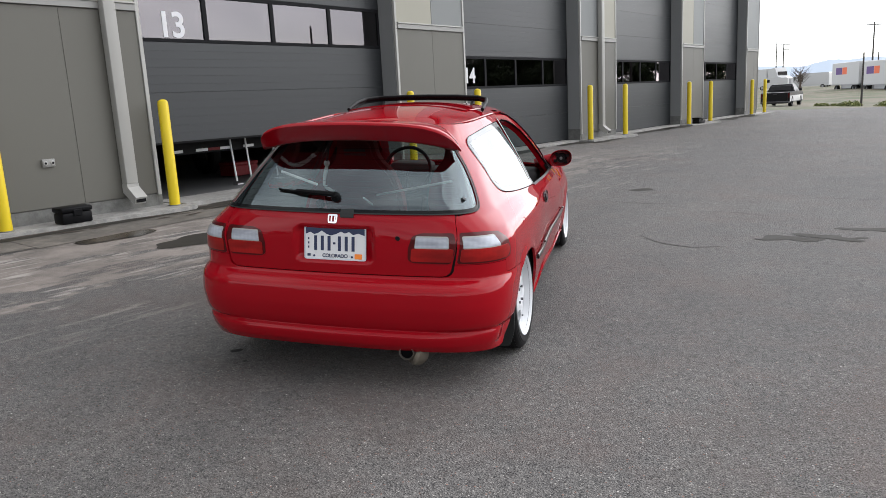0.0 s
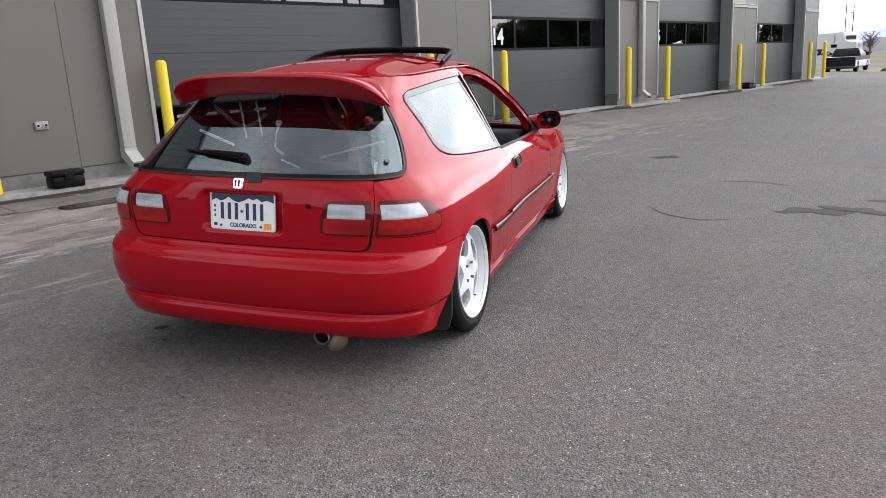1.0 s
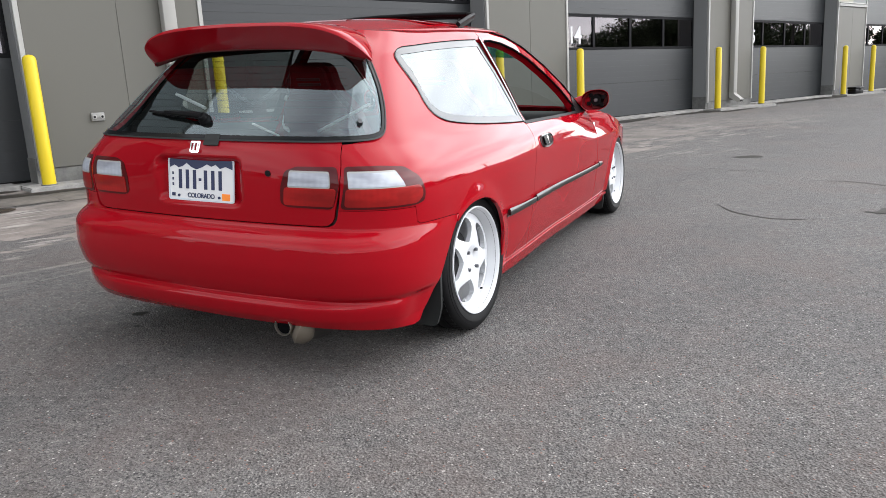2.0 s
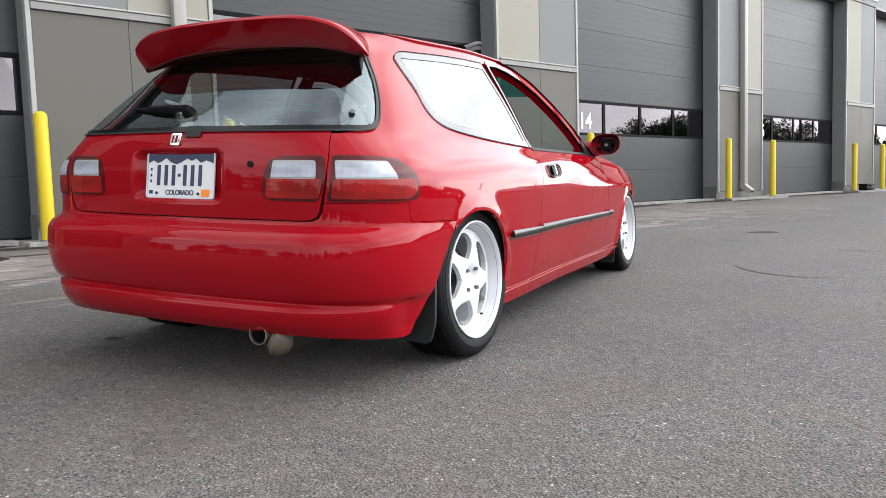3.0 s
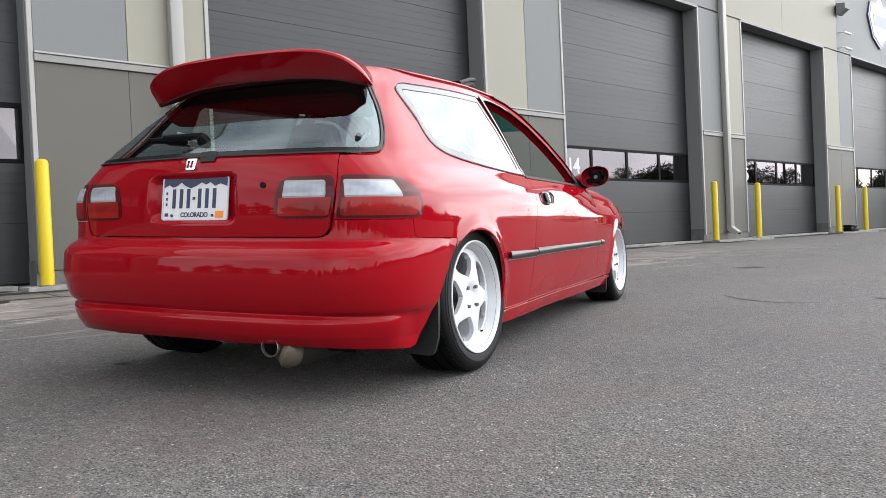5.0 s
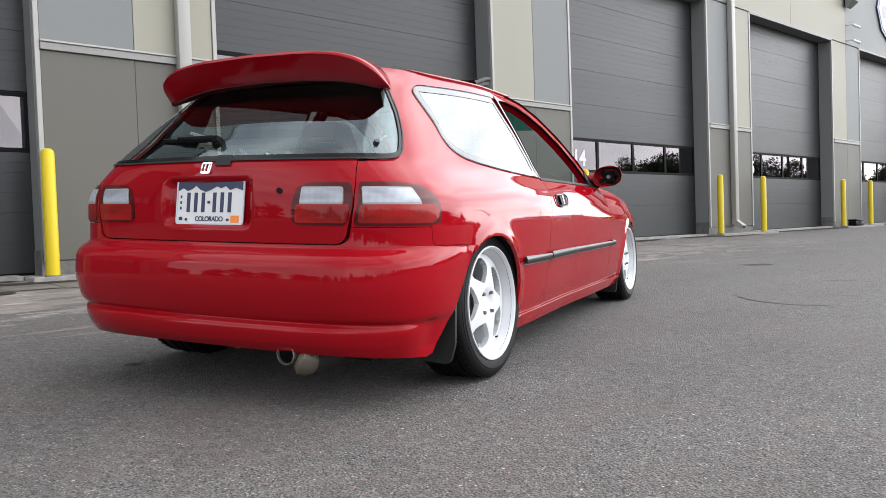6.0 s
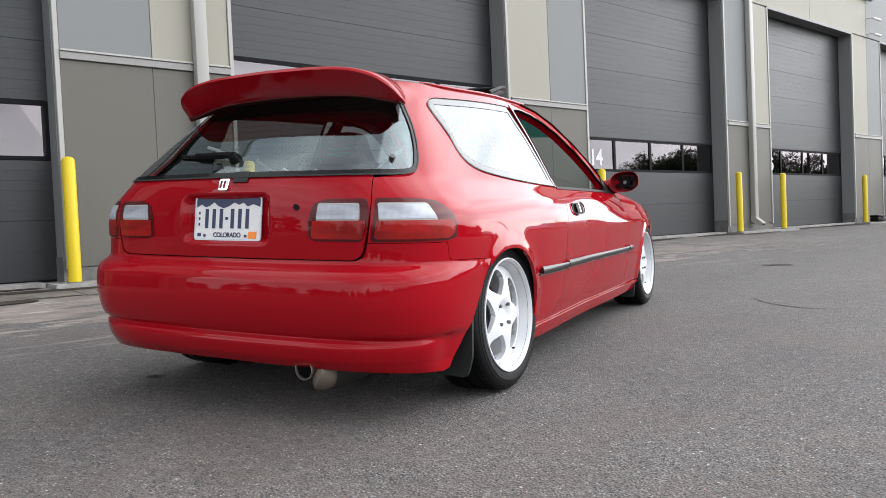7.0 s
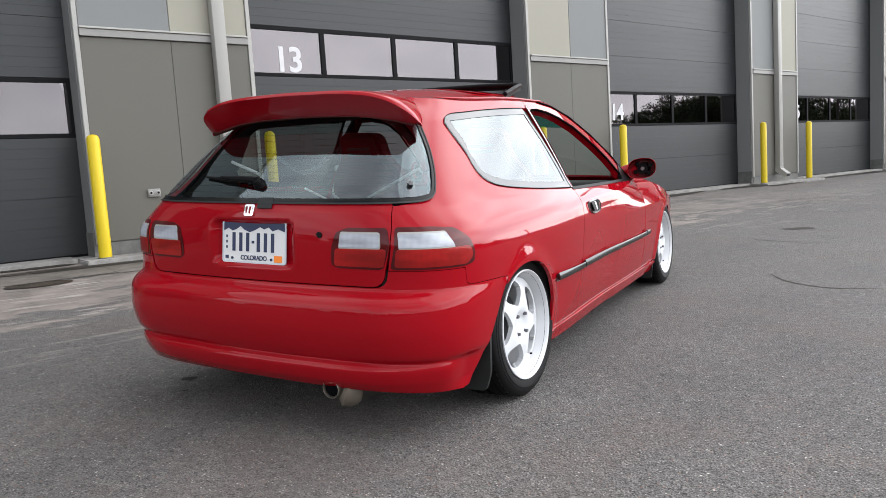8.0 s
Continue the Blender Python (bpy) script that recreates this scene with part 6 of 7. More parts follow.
# mud flaps
for sg in (1, -1):
    bm = bmesh.new()
    prism(bm, rounded([(0.645, 0.134), (0.775, 0.130), (0.795, 0.20), (0.795, 0.355), (0.755, 0.355), (0.715, 0.25), (0.67, 0.16)], 0.02, 3), -0.362, -0.348, "y")
    if sg < 0:
        bmesh.ops.scale(bm, verts=bm.verts[:], vec=(-1, 1, 1))
        bmesh.ops.reverse_faces(bm, faces=bm.faces[:])
    cpart("mud_flap", bm, FLAP, "worn dark mud flap")
    bm = bmesh.new()
    prism(bm, rounded([(0.59, 0.10), (0.742, 0.10), (0.752, 0.30), (0.71, 0.32), (0.63, 0.2)], 0.02, 3), 2.235, 2.247, "y")
    if sg < 0:
        bmesh.ops.scale(bm, verts=bm.verts[:], vec=(-1, 1, 1))
        bmesh.ops.reverse_faces(bm, faces=bm.faces[:])
    cpart("mud_flap", bm, FLAP, "worn dark mud flap")

# exhaust
exhaust = cpart("exhaust_silencer", tubed([(0.47, 0.05, 0.245), (0.44, -0.35, 0.212), (0.392, -0.60, 0.176), (0.383, -0.655, 0.173)], [0.03, 0.072, 0.064, 0.054], 24), SOOTY, "dark sooty steel silencer")
bm = bmesh.new()
lathe(bm, [(-0.10, 0.034), (-0.012, 0.0343), (-0.001, 0.0350), (0.001, 0.0340), (0.001, 0.0325), (-0.003, 0.0312), (-0.10, 0.030)], 32, closed=True)
bmesh.ops.rotate(bm, verts=bm.verts[:], cent=(0, 0, 0), matrix=Matrix.Rotation(radians(-90), 3, "Z"))
bmesh.ops.translate(bm, verts=bm.verts[:], vec=(0.350, -0.724, 0.192))
part("exhaust_tip", bm, STEEL, exhaust, "round steel tailpipe")
# a capped black plug paints the darkness inside the pipe
part("tip_lining", tubed([(0.350, -0.716, 0.192), (0.350, -0.66, 0.192)], [0.0285, 0.0285], 24), DEEPBLACK, exhaust, "black plug standing for the pipe's dark inside")
bm = bmesh.new()
tube(bm, [(0.382, -0.652, 0.173), (0.382, -0.657, 0.173), (0.381, -0.672, 0.173), (0.380, -0.675, 0.173), (0.374, -0.677, 0.176)], [0.052, 0.058, 0.058, 0.054, 0.036], 36)
part("end_plate", bm, RUSTY, exhaust, "dull brownish silencer end plate")
for q in (0.4, 2.5, 4.4):
    part("rivet", tubed([(0.381 + 0.049 * math.cos(q), -0.672, 0.173 + 0.049 * math.sin(q)), (0.381 + 0.049 * math.cos(q), -0.678, 0.173 + 0.049 * math.sin(q))], [0.0035, 0.002], 8), CHROME, exhaust, "small bright rivet")

# floor pan, tank, tow eye
cpart("floor_pan", boxed(-0.60, 0.60, -0.58, 2.95, 0.160, 0.33, bevel=0.03), BLACK, "black floor pan")
cpart("fuel_tank", boxed(-0.50, 0.15, 0.15, 0.75, 0.17, 0.24, bevel=0.03), BLACK, "black fuel tank")
cpart("spare_well", tubed([(-0.22, -0.34, 0.25), (-0.22, -0.34, 0.165)], [0.28, 0.25], 28), DEEPBLACK, "black spare wheel well")
cpart("tow_eye", tubed([(0.06, -0.60, 0.215), (0.06, -0.66, 0.195), (0.10, -0.67, 0.19), (0.10, -0.60, 0.21)], 0.010, 8), GREYMETAL, "bare metal tow eye")
cpart("axle_beam", tubed([(-0.6, 0.02, 0.24), (0.6, 0.02, 0.24)], 0.03, 10), BLACK)

# cabin
cpart("cabin_floor", boxed(-0.62, 0.62, -0.60, 1.75, 0.335, 0.36), TRIMDARK, "dark cabin floor")
cpart("tail_sill_trim", boxed(-0.50, 0.50, -0.64, -0.60, 0.34, 0.56), TRIMDARK, "dark inner sill")
dash = cpart("dashboard", boxed(-0.62, 0.62, 1.60, 1.90, 0.55, 0.78, bevel=0.04, seg=3), TRIMDARK, "dark dashboard")
part("instrument_hood", boxed(-0.50, -0.18, 1.56, 1.75, 0.72, 0.83, bevel=0.03, seg=2), TRIMDARK, dash)
wheel_ring = cpart("steering_wheel", bmesh.new(), BLACK, "black steering wheel")
bm = bmesh.new()
ringpts = [(-0.33 + 0.18 * math.cos(a), 1.47 + 0.07 * math.sin(a), 0.78 + 0.165 * math.sin(a)) for a in (2 * math.pi * i / 32 for i in range(33))]
tube(bm, ringpts, 0.014, 8)
for a in (0.0, math.pi, -math.pi / 2):
    tube(bm, [(-0.33, 1.49, 0.77), (-0.33 + 0.18 * math.cos(a), 1.47 + 0.07 * math.sin(a), 0.78 + 0.165 * math.sin(a))], 0.012, 6)
bm.to_mesh(wheel_ring.data)
bm.free()
wheel_ring.data.materials.clear()
wheel_ring.data.materials.append(BLACK)
for x in (-0.35, 0.35):
    seat = cpart("bucket_seat", boxed(x - 0.23, x + 0.23, 0.62, 1.12, 0.36, 0.52, bevel=0.05, seg=3), SEATRED, "red bucket seat")
    bm = bmesh.new()
    outline = rounded([(-0.25, 0.42), (0.25, 0.42), (0.27, 0.70), (0.22, 0.88), (0.13, 0.97), (0.12, 1.10), (-0.12, 1.10), (-0.13, 0.97), (-0.22, 0.88), (-0.27, 0.70)], 0.06, 4)
    prism(bm, outline, 0, 0.12, "y")
    bmesh.ops.bevel(bm, geom=[e for e in bm.edges if abs(e.verts[0].co.y - e.verts[1].co.y) < 1e-5], offset=0.025, segments=2, affect="EDGES")
    for v in bm.verts:
        v.co.y += 0.66 - (v.co.z - 0.45) * 0.30
        v.co.x += x
    part("backrest", bm, SEATRED, seat)
    for z in (0.985, 1.01):
        part("stitched_bar", boxed(-0.07, 0.07, -0.004, 0.0, 0, 0.014), TRIMDARK, seat, "", pose(x, 0.66 - (z - 0.45) * 0.30 - 0.002, z, 17, 0, 0))
cpart("inner_mirror", boxed(-0.11, 0.11, 1.28, 1.31, 1.10, 1.16, bevel=0.02, seg=2), BLACK, "black inner mirror")
brace = cpart("cross_brace", tubed([(0.451, -0.246, 0.936), (-0.111, 0.214, 0.785)], 0.006, 8), ROD, "bright thin brace rod")
cpart("prop_rod", tubed([(-0.434, -0.327, 0.977), (-0.197, -0.422, 0.928)], 0.007, 8), ROD, "bright gas strut")
belt = cpart("belt_guide", tubed([(-0.615, 0.665, 0.905), (-0.622, 0.655, 0.86), (-0.622, 0.635, 0.81), (-0.612, 0.61, 0.782), (-0.58, 0.575, 0.764), (-0.51, 0.51, 0.754)], [0.010, 0.012, 0.013, 0.013, 0.012, 0.009], 10), ROD, "bright bent belt guide")
part("belt_anchor", tubed([(-0.625, 0.665, 0.915), (-0.605, 0.660, 0.915)], [0.018, 0.018], 14), ROD, belt, "bright round belt anchor")
part("belt_strap", tubed([(-0.615, 0.662, 0.92), (-0.600, 0.66, 1.02), (-0.575, 0.65, 1.12)], 0.010, 6), TRIMDARK, belt, "dark belt strap")
cpart("thin_rod", tubed([(0.06, -0.45, 0.872), (0.035, -0.27, 0.811)], 0.0045, 8), ROD, "bright thin rod")
cpart("shelf_rail", tubed([(0.10, -0.45, 0.80), (0.42, -0.44, 0.81)], 0.006, 8), ROD)
for sg in (1, -1):
    bm = tubed([(sg * 0.62, 0.0, 0.30), (sg * 0.42, 0.0, 0.30)], [0.34, 0.30], 24)
    for v in bm.verts:
        v.co.z = max(v.co.z, 0.30)
    cpart("wheel_tub", bm, TRIMDARK, "dark inner wheel tub")

for ob in car.children:
    drawn_out(ob)


# ---- trees and far things ----
def leaf_material(name, a, b):
    k = Mat(name, a, 0.6)
    geo = k.nodes.new("ShaderNodeNewGeometry").outputs["Random Per Island"]
    k.color(k.mix(geo, a, b))
    return k.m


LEAF = leaf_material("leaves", (0.020, 0.034, 0.011), (0.05, 0.075, 0.022))
BUSH = leaf_material("bush leaves", (0.08, 0.10, 0.025), (0.19, 0.21, 0.055))
BARK = painted("bark", (0.09, 0.07, 0.055), 0.9, 0.3, 6.0)
POLEWOOD = painted("pole wood", (0.045, 0.040, 0.037), 0.9, 0.2, 3.0)
TRUCKWHITE = painted("white vehicle paint", (0.48, 0.48, 0.48), 0.35, 0.03)
TRUCKBLACK = painted("black vehicle paint", (0.008, 0.008, 0.009), 0.4, 0.1, spec=0.15)


def leaf_cloud(rnd, blobs, count, size):
    bm = bmesh.new()
    for _ in range(count):
        c, r = rnd.choice(blobs)
        v = Vector((rnd.gauss(0, 1), rnd.gauss(0, 1), rnd.gauss(0, 1))).normalized() * r * (0.45 + 0.6 * rnd.random())
        p = Vector(c) + Vector((v.x, v.y, v.z * 0.8))
        n = Vector((rnd.gauss(0, 1), rnd.gauss(0, 1), rnd.gauss(0, 1) + 0.6)).normalized()
        t = n.orthogonal().normalized()
        b = n.cross(t)
        s = size * rnd.uniform(0.6, 1.3)
        bm.faces.new([bm.verts.new(p + t * x * s + b * y * s * 0.6) for x, y in ((-1, 0), (-0.2, -0.9), (1, 0), (-0.1, 0.9))])
    return bm


def make_tree(seed, height, label):
    rnd = random.Random(seed)
    t = thing("tree", Matrix(), label, "tree", "trees across the yard")
    bm = bmesh.new()
    tube(bm, [(0, 0, 0), (0.05, 0.02, height * 0.25), (-0.05, 0.1, height * 0.55), (0.1, 0, height * 0.8)], [0.28, 0.22, 0.14, 0.05], 10)
    blobs = [((height * 0.15 * math.cos(q), height * 0.15 * math.sin(q), height * 0.13), height * 0.15) for q in (0.3, 1.6, 2.8, 4.1, 5.3)]
    blobs += [((0.1, 0, height * 0.84), height * 0.13), ((0, 0.1, height * 0.62), height * 0.18), ((0.1, -0.1, height * 0.42), height * 0.17)]
    for i in range(13):
        a = i * 2.4 + rnd.uniform(-0.4, 0.4)
        z0 = height * rnd.uniform(0.12, 0.62)
        l = height * rnd.uniform(0.14, 0.27) * (1.15 - 0.5 * z0 / height)
        tip = (l * math.cos(a), l * math.sin(a), z0 + l * rnd.uniform(0.4, 0.9))
        tube(bm, [(0, 0, z0), (tip[0] * 0.5, tip[1] * 0.5, z0 + (tip[2] - z0) * 0.4), tip], [0.09, 0.06, 0.02], 6)
        blobs.append((tip, height * rnd.uniform(0.08, 0.14)))
    part("trunk", bm, BARK, t)
    part("crown", leaf_cloud(rnd, blobs, 6400, 0.16), LEAF, t, smooth=False)
    return t


proto = [make_tree(1, 9.0, "leafy green tree across the yard"), make_tree(2, 7.0, "rounded green tree across the yard"), make_tree(3, 11.0, "tall green tree across the yard")]
spots = [(68, 46, 1), (66, 72, 0), (64, 78, 0), (62, 84, 0), (61, 91, 0), (60, 98, 0), (65, 57, 1), (63, 61, 1), (61, 66, 1), (60, 70, 1), (58, 74, 1), (57, 79, 1), (56, 84, 1), (55, 90, 1), (54, 97, 1), (62, 76, 0), (78, 64, 1), (84, -12, 1), (92, -32, 0), (74, -44, 2), (56, -62, 1), (30, -70, 0), (8, -78, 2), (-14, -74, 1), (50, 84, 0)]
wide = random.Random(31)
for a in range(72, 262, 4):
    r, b = wide.uniform(72, 120), radians(a + wide.uniform(-2, 2))
    spots.append((r * math.sin(b), r * math.cos(b), wide.choice((0, 1, 1, 1))))
for a in range(150, 262, 3):
    r, b = wide.uniform(84, 116), radians(a + wide.uniform(-1.5, 1.5))
    spots.append((r * math.sin(b), r * math.cos(b), wide.choice((1, 1, 1, 0))))
for a in range(86):
    r, b = wide.uniform(90, 122), radians(42.5 + 12.5 * a / 86 + wide.uniform(-0.2, 0.2))
    spots.append((r * math.sin(b), r * math.cos(b), wide.choice((0, 2, 2) if a < 60 else (0, 1))))
done = set()
for i, (x, y, k) in enumerate(spots):
    m = settled(Matrix.Translation((x, y, -0.06))) @ pose(0, 0, 0, 0, 0, 57 * i)
    if k in done:
        copy_thing(proto[k], m)
    else:
        proto[k].matrix_world = m
        done.add(k)


def water_tower(x, y):
    t = thing("water_tower", settled(pose(x, y, -0.5, 0, 0, 20)), "grey steel water tower on four legs, far off", "water tower")
    bm = bmesh.new()
    lathe(bm, [(4.6, 0.001), (4.6, 0.9), (5.0, 1.5), (6.8, 1.5), (7.4, 0.8), (7.6, 0.001)], 24, closed=False)
    bmesh.ops.rotate(bm, verts=bm.verts[:], cent=(0, 0, 0), matrix=Matrix.Rotation(radians(-90), 3, "Y"))
    bmesh.ops.recalc_face_normals(bm, faces=bm.faces[:])
    part("tank", bm, LEDGE, t)
    for sx in (-1, 1):
        for sq in (-1, 1):
            part("leg", tubed([(sx * 1.3, sq * 1.3, 0), (sx * 1.0, sq * 1.0, 5.0)], 0.12, 8), LEDGE, t)
    part("riser", tubed([(0, 0, 0), (0, 0, 4.7)], 0.2, 10), LEDGE, t)
    return t


water_tower(135.0, 95.0)


def shed(x, y, w, d, h, turn, mat, label):
    b = thing("low_building", settled(pose(x, y, -0.06, 0, 0, turn)), label, "building", "buildings across the yard")
    part("wall", boxed(-w / 2, w / 2, -d / 2, d / 2, 0, h, bevel=0.02), mat, b, smooth=False)
    part("roof", boxed(-w / 2 - 0.2, w / 2 + 0.2, -d / 2 - 0.2, d / 2 + 0.2, h, h + 0.25, bevel=0.03), LEDGE, b, smooth=False)
    for i in range(int(w / 4)):
        part("window", boxed(-w / 2 + 1 + i * 4, -w / 2 + 2.6 + i * 4, -d / 2 - 0.03, -d / 2 + 0.02, 1.0, 2.2), BLACKFRAME, b, smooth=False)
    return b


shed(78, 30, 30, 12, 5.0, 70, CREAM, "long low cream building across the yard")
shed(76, -20, 26, 12, 4.2, 100, PALE, "low grey building across the yard")


# ---- distance along the yard ----
def box_wheel(bm_parent, x, y, r, w, name="wheel"):
    wh = part(name, lathe(bmesh.new(), [(-w / 2, r * 0.55), (-w / 2, r * 0.92), (-w * 0.35, r), (w * 0.35, r), (w / 2, r * 0.92), (w / 2, r * 0.55)], 24), RUBBER, bm_parent, "", pose(x, y, r))
    part("rim", lathe(bmesh.new(), [(-w * 0.3, 0.001), (-w * 0.3, r * 0.6), (w * 0.3, r * 0.6), (w * 0.3, 0.001)], 20, closed=False), GREYMETAL, wh)


pickup = thing("pickup_truck", settled(pose(11.0, 54.6, -0.62, 0, 0, -19)), "black pickup truck with a pale lower side, parked by the yard", "pickup truck")
side = rounded([(-2.6, 0.30), (-2.6, 0.98), (-0.62, 1.00), (1.50, 1.03), (2.70, 0.95), (2.85, 0.75), (2.85, 0.30)], 0.06, 3)
part("body", prism(bmesh.new(), side, -0.93, 0.93, "x"), TRUCKBLACK, pickup, smooth=False)
bm = bmesh.new()
foot = [bm.verts.new(p) for p in ((-0.91, -0.60, 0.99), (0.91, -0.60, 0.99), (0.91, 1.50, 1.02), (-0.91, 1.50, 1.02))]
crest = [bm.verts.new(p) for p in ((-0.70, -0.38, 1.52), (0.70, -0.38, 1.52), (0.70, 0.75, 1.53), (-0.70, 0.75, 1.53))]
bm.faces.new(crest)
for a in range(4):
    bm.faces.new((foot[a], foot[(a + 1) % 4], crest[(a + 1) % 4], crest[a]))
bmesh.ops.bevel(bm, geom=bm.edges[:], offset=0.05, segments=2, affect="EDGES")
part("cab", bm, TRUCKBLACK, pickup)
part("rear_window", boxed(-0.66, 0.66, -0.012, 0.012, -0.17, 0.17, bevel=0.01), SMOKE, pickup, "", pose(0, -0.515, 1.26, -22, 0, 0))
part("tailgate", boxed(-0.80, 0.80, -2.65, -2.59, 0.40, 0.97, bevel=0.02), TRUCKBLACK, pickup)
part("tailgate_handle", boxed(-0.12, 0.12, -2.67, -2.64, 0.84, 0.90, bevel=0.01), DARKSTEEL, pickup)
part("rear_bumper", boxed(-0.92, 0.92, -2.78, -2.62, 0.24, 0.40, bevel=0.04), DARKSTEEL, pickup)
for x in (-0.86, 0.86):
    part("tail_lamp", boxed(x - 0.045, x + 0.045, -2.63, -2.58, 0.62, 0.93, bevel=0.01), DARKLENS, pickup)
for sg in (-1, 1):
    part("lower_side", boxed(sg * 0.935 - 0.01, sg * 0.935 + 0.01, -2.5, 2.7, 0.36, 0.74, bevel=0.004), TRUCKWHITE, pickup)
    part("mirror", boxed(sg * 1.02 - 0.1, sg * 1.02 + 0.1, 1.0, 1.1, 1.02, 1.2, bevel=0.03), TRUCKBLACK, pickup)
    for y in (-1.7, 1.8):
        box_wheel(pickup, sg * 0.84, y, 0.36, 0.24)

ORANGEP, PURPLEP = painted("orange lettering", (0.75, 0.13, 0.03), 0.5), painted("purple lettering", (0.09, 0.03, 0.20), 0.5)


def freight_trailer(x, y, turn):
    t = thing("freight_trailer", settled(pose(x, y, -0.84, 0, 0, turn)), "white freight trailer with purple and orange logo blocks", "trailer", "freight trailers")
    part("body", boxed(-1.28, 1.28, -4.2, 4.2, 1.1, 3.95, bevel=0.03), TRUCKWHITE, t, smooth=False)
    part("rail", boxed(-1.29, 1.29, -4.22, 4.22, 1.02, 1.12), GREYMETAL, t, smooth=False)
    for sg in (-1, 1):
        for k, (a, b, mat) in enumerate(((2.9, 0.95, PURPLEP), (0.85, -0.55, ORANGEP))):
            lo, hi = (b, a) if sg < 0 else (-a, -b)
            part("logo_block", boxed(sg * 1.285 - 0.006, sg * 1.285 + 0.006, lo, hi, 2.4, 3.3), mat, t, smooth=False)
        for yy in (-3.2, -2.3, 3.0):
            box_wheel(t, sg * 1.0, yy, 0.5, 0.4)
    part("skirt_box", boxed(-0.9, 0.9, -1.4, 1.6, 0.55, 1.02), GREYMETAL, t, smooth=False)
    for sg in (-1, 1):
        part("landing_leg", boxed(sg * 0.8 - 0.06, sg * 0.8 + 0.06, 1.9, 2.05, 0.0, 1.05), GREYMETAL, t, smooth=False)
    return t


freight_trailer(28.7, 108.5, 9)
freight_trailer(30.2, 99.6, 9)


def cab_truck(x, y, turn):
    t = thing("lorry", settled(pose(x, y, -0.70, 0, 0, turn)), "white lorry with a tall sleeper cab, far off", "truck")
    part("cab", prism(bmesh.new(), [(-1.6, 0.9), (-1.6, 3.6), (0.2, 3.8), (0.9, 2.3), (2.2, 1.9), (2.3, 0.6), (-1.6, 0.6)], -1.15, 1.15, "x"), TRUCKWHITE, t, smooth=False)
    part("box", boxed(-1.25, 1.25, -9.5, -1.9, 1.1, 3.7, bevel=0.03), TRUCKWHITE, t, smooth=False)
    part("windscreen", boxed(-0.95, 0.95, 0.62, 0.72, 2.4, 3.1), SMOKE, t, "", pose(0, 0.12, 0, 0, 0, 0), smooth=False)
    part("front_grille", boxed(-0.6, 0.6, 2.26, 2.34, 0.8, 1.7), GREYMETAL, t, smooth=False)
    for sg in (-1, 1):
        for y in (1.4, -3.0, -7.5, -8.6):
            box_wheel(t, sg * 1.0, y, 0.5, 0.35)
    return t


cab_truck(25.1, 144.3, -150)


def van(x, y, turn, l, h, label):
    t = thing("van", settled(pose(x, y, -0.72, 0, 0, turn)), label, "van", "parked vans")
    part("body", prism(bmesh.new(), rounded([(-l / 2, 0.45), (-l / 2, h), (l / 2 - 1.4, h), (l / 2 - 0.7, 1.3), (l / 2, 1.1), (l / 2, 0.45)], 0.15, 3), -1.0, 1.0, "x"), TRUCKWHITE, t, smooth=False)
    for sg in (-1, 1):
        part("side_window", boxed(sg * 1.0 - 0.01, sg * 1.0 + 0.01, l / 2 - 2.2, l / 2 - 1.3, 1.25, h - 0.25), SMOKE, t, smooth=False)
        for y in (-l / 2 + 1.0, l / 2 - 1.0):
            box_wheel(t, sg * 0.9, y, 0.36, 0.24)
    return t


van(30.2, 143.4, 60, 6.5, 2.7, "white delivery van, parked far off")
van(37.5, 150.0, 75, 8.0, 2.9, "white motor coach, parked far off")
van(23.0, 138.0, 75, 5.0, 2.0, "white minivan, parked far off")


def utility_pole(x, y, h, arms, r=0.17):
    p = thing("utility_pole", settled(pose(x, y, -0.8, 0, 0, 20)), "weathered wooden utility pole with crossarms", "utility pole", "utility poles")
    part("pole", tubed([(0, 0, 0), (0, 0, h)], [r, r * 0.65], 10), POLEWOOD, p)
    for k in range(arms):
        part("crossarm", boxed(-1.4, 1.4, -0.06, 0.06, h - 0.5 - k * 1.1, h - 0.36 - k * 1.1), POLEWOOD, p, smooth=False)
        for x2 in (-1.2, -0.5, 0.5, 1.2):
            part("insulator", tubed([(x2, 0, h - 0.36 - k * 1.1), (x2, 0, h - 0.18 - k * 1.1)], 0.05, 8), GREYMETAL, p)
    return p


utility_pole(1.38 + 150 * math.sin(radians(14.62)), -3.84 + 150 * math.cos(radians(14.62)), 10.9, 1)
utility_pole(1.38 + 190 * math.sin(radians(9.30)), -3.84 + 190 * math.cos(radians(9.30)), 9.8, 2)
utility_pole(1.38 + 205 * math.sin(radians(8.86)), -3.84 + 205 * math.cos(radians(8.86)), 11.2, 0)
utility_pole(1.38 + 170 * math.sin(radians(14.95)), -3.84 + 170 * math.cos(radians(14.95)), 6.5, 0)
utility_pole(71.4, 34.2, 13.1, 1)
utility_pole(52.0, 66.0, 10.5, 1)
utility_pole(38.0, 78.0, 10.0, 1)
utility_pole(1.38 + 60 * math.sin(radians(14.15)), -3.84 + 60 * math.cos(radians(14.15)), 3.7, 0, 0.075)

rnd = random.Random(8)
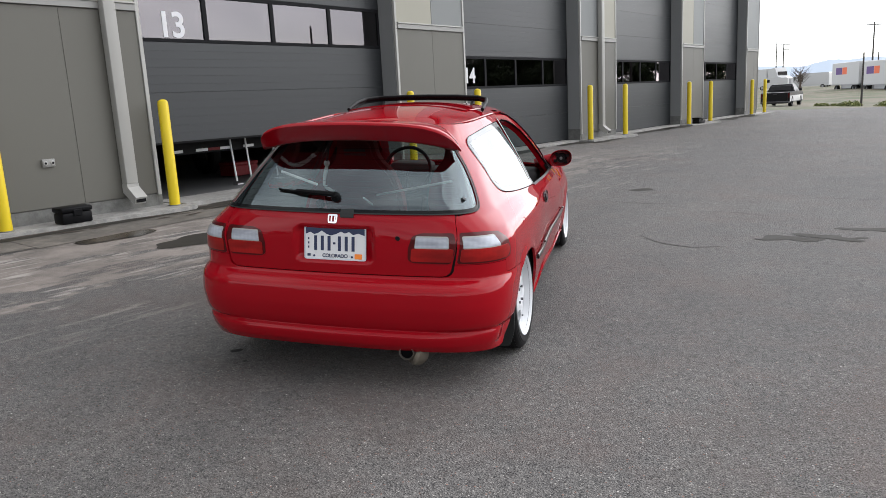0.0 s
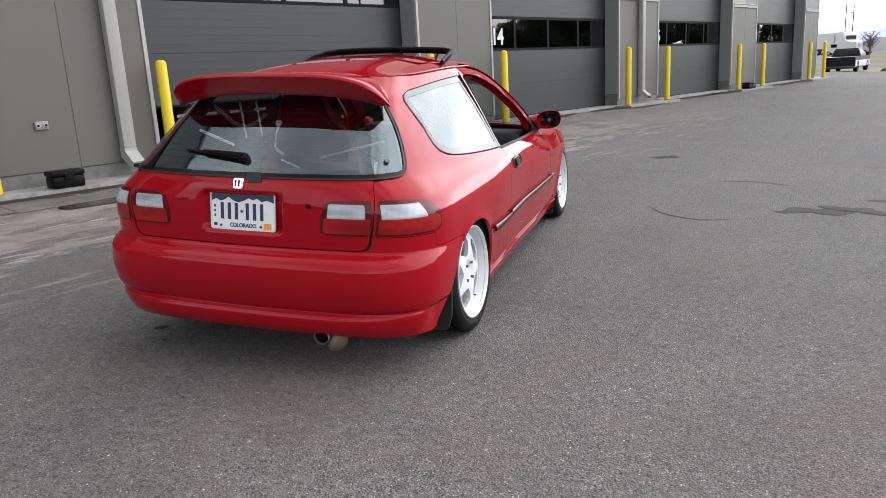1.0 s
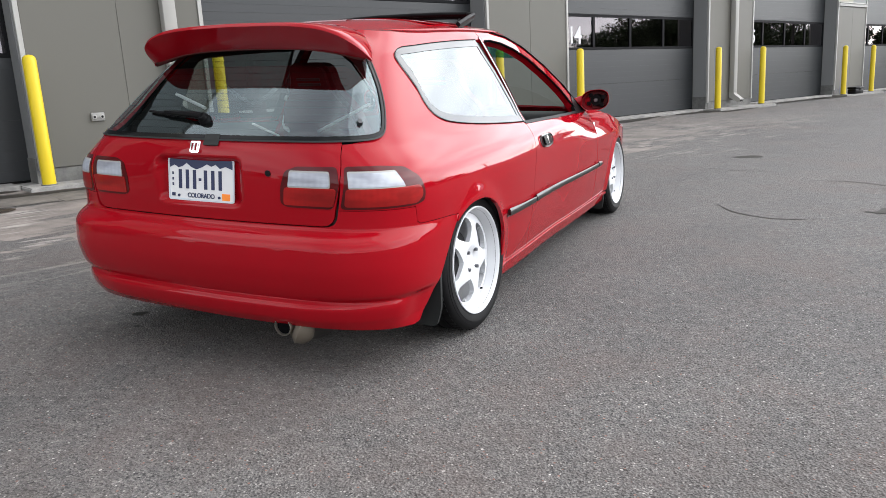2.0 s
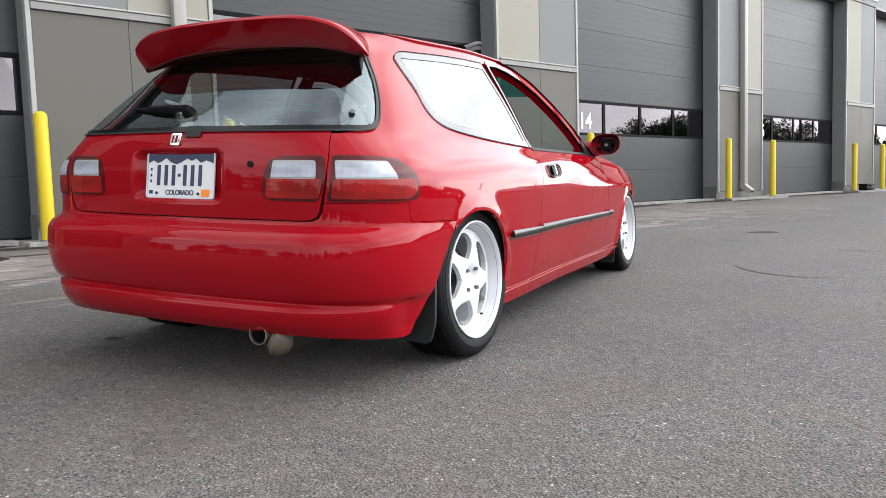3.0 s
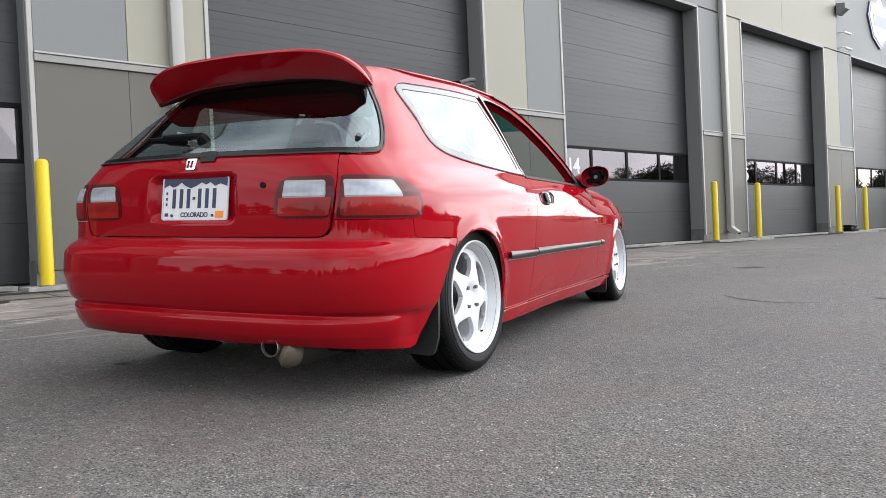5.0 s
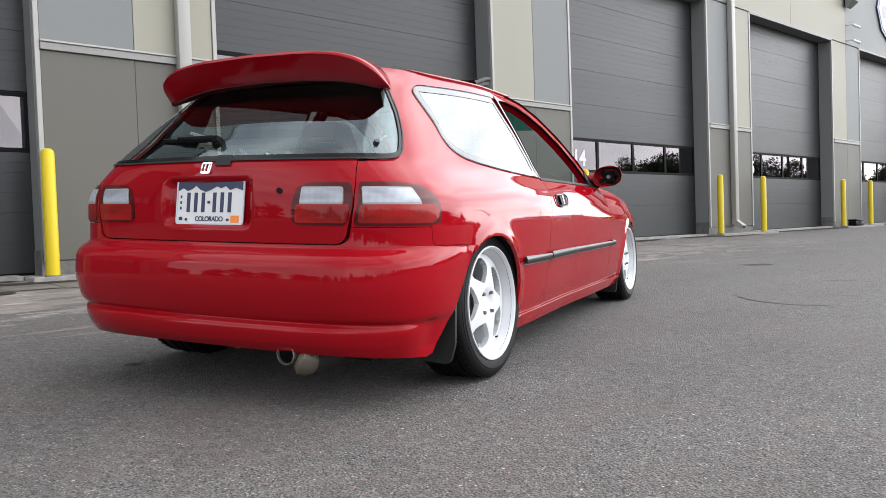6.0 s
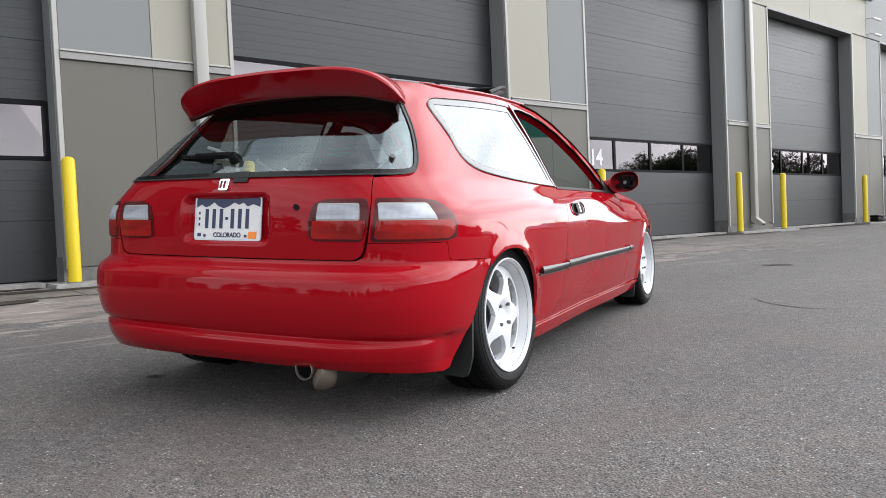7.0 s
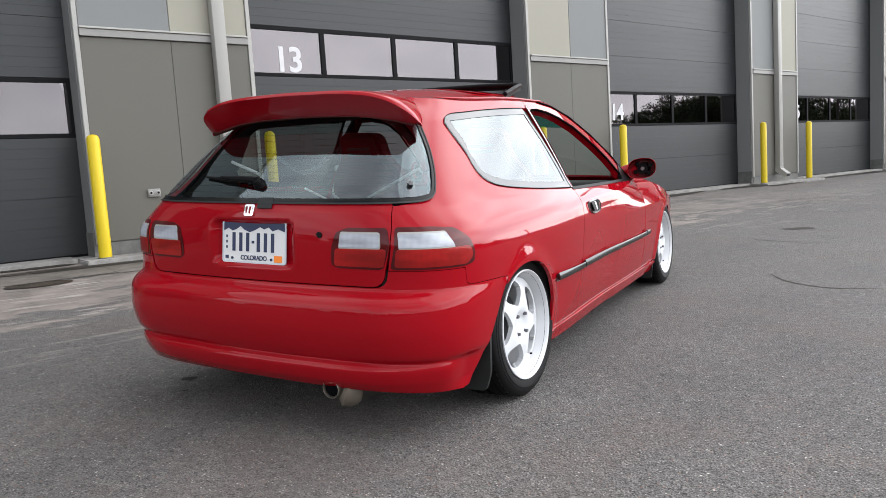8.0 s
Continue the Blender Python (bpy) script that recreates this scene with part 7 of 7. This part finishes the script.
for i in range(6):
    az = 11.9 + i * 0.75 + rnd.uniform(-0.15, 0.15)
    d = rnd.uniform(41, 52)
    b = thing("shrub", settled(pose(1.38 + d * math.sin(radians(az)), -3.84 + d * math.cos(radians(az)), -0.30 if d < 46 else -0.5)), "low yellow-green roadside shrub", "shrub", "shrubs on the verge")
    r = rnd.uniform(0.16, 0.32)
    part("leaves", leaf_cloud(rnd, [((rnd.uniform(-0.4, 0.4), rnd.uniform(-0.3, 0.3), r * 0.7), r) for _ in range(4)], 420, 0.07), BUSH, b, smooth=False)
    part("stem", tubed([(0, 0, -0.1), (0, 0.02, 0.3)], [0.03, 0.015], 6), BARK, b)

bare = thing("bare_tree", settled(pose(1.38 + 140 * math.sin(radians(10.4)), -3.84 + 140 * math.cos(radians(10.4)), -0.8)), "thin bare tree far off", "tree")
bm = bmesh.new()
tube(bm, [(0, 0, 0), (0.1, 0, 1.6), (0, 0, 3.2)], [0.2, 0.14, 0.04], 8)
for i in range(26):
    a, z0, l = i * 2.4, 0.9 + 0.075 * i, rnd.uniform(0.9, 2.0)
    tube(bm, [(0, 0, z0), (l * 0.5 * math.cos(a), l * 0.5 * math.sin(a), z0 + l * 0.35), (l * math.cos(a), l * math.sin(a), z0 + l * 0.9)], [0.06, 0.04, 0.012], 5)
part("limbs", bm, BARK, bare)
part("twigs", leaf_cloud(rnd, [((0, 0, 2.6), 1.6)], 500, 0.08), BARK, bare, smooth=False)["kind"] = "stuff"

# the distance haze is put into this pale blue colour
HILL = painted("hazy hills", (0.36, 0.42, 0.50), 1.0, 0.08, 0.004)
bm = bmesh.new()
n = 420
lowv, topv = [], []
for i in range(n + 1):
    a = radians(-40 + 74 * i / n)
    h = 88 + 15 * math.sin(i * 0.060) + 8 * math.sin(i * 0.17 + 1) + 4 * math.sin(i * 0.41) + rnd.uniform(0, 3)
    lowv.append(bm.verts.new((3300 * math.sin(a), 3300 * math.cos(a), -2)))
    topv.append(bm.verts.new((3550 * math.sin(a), 3550 * math.cos(a), h)))
for i in range(n):
    bm.faces.new((lowv[i + 1], lowv[i], topv[i], topv[i + 1]))
hills = part("backdrop_hills", bm, HILL, None, "hazy blue far hills")
hills["kind"] = "structure"

FARWOOD = painted("far woods", (0.050, 0.058, 0.052), 1.0, 0.3, 0.05)
bm = bmesh.new()
for i in range(1500):
    a = radians(-20 + 285 * i / 1500 + rnd.uniform(-0.1, 0.1))
    r = rnd.uniform(620, 760)
    w, h = rnd.uniform(4, 9), rnd.uniform(3.5, 8.5)
    c = Vector((r * math.sin(a), r * math.cos(a), -1.0))
    ring = [bm.verts.new(c + Vector((w * math.cos(q), w * math.sin(q), h * 0.35))) for q in (0.2, 1.25, 2.3, 3.35, 4.4, 5.45)]
    up = [bm.verts.new(c + Vector((w * 0.6 * math.cos(q + 0.4), w * 0.6 * math.sin(q + 0.4), h * rnd.uniform(0.8, 1.0)))) for q in (0.2, 1.25, 2.3, 3.35, 4.4, 5.45)]
    foot = [bm.verts.new((v.co.x, v.co.y, -1.0)) for v in ring]
    for lo, hi in ((foot, ring), (ring, up)):
        for j in range(6):
            bm.faces.new((lo[j], lo[(j + 1) % 6], hi[(j + 1) % 6], hi[j]))
    bm.faces.new(up)
woods = part("far_woods", bm, FARWOOD, None, "low dark line of far woods")
tagged(woods, "low dark line of far woods before the hills", "woods", kind="stuff")
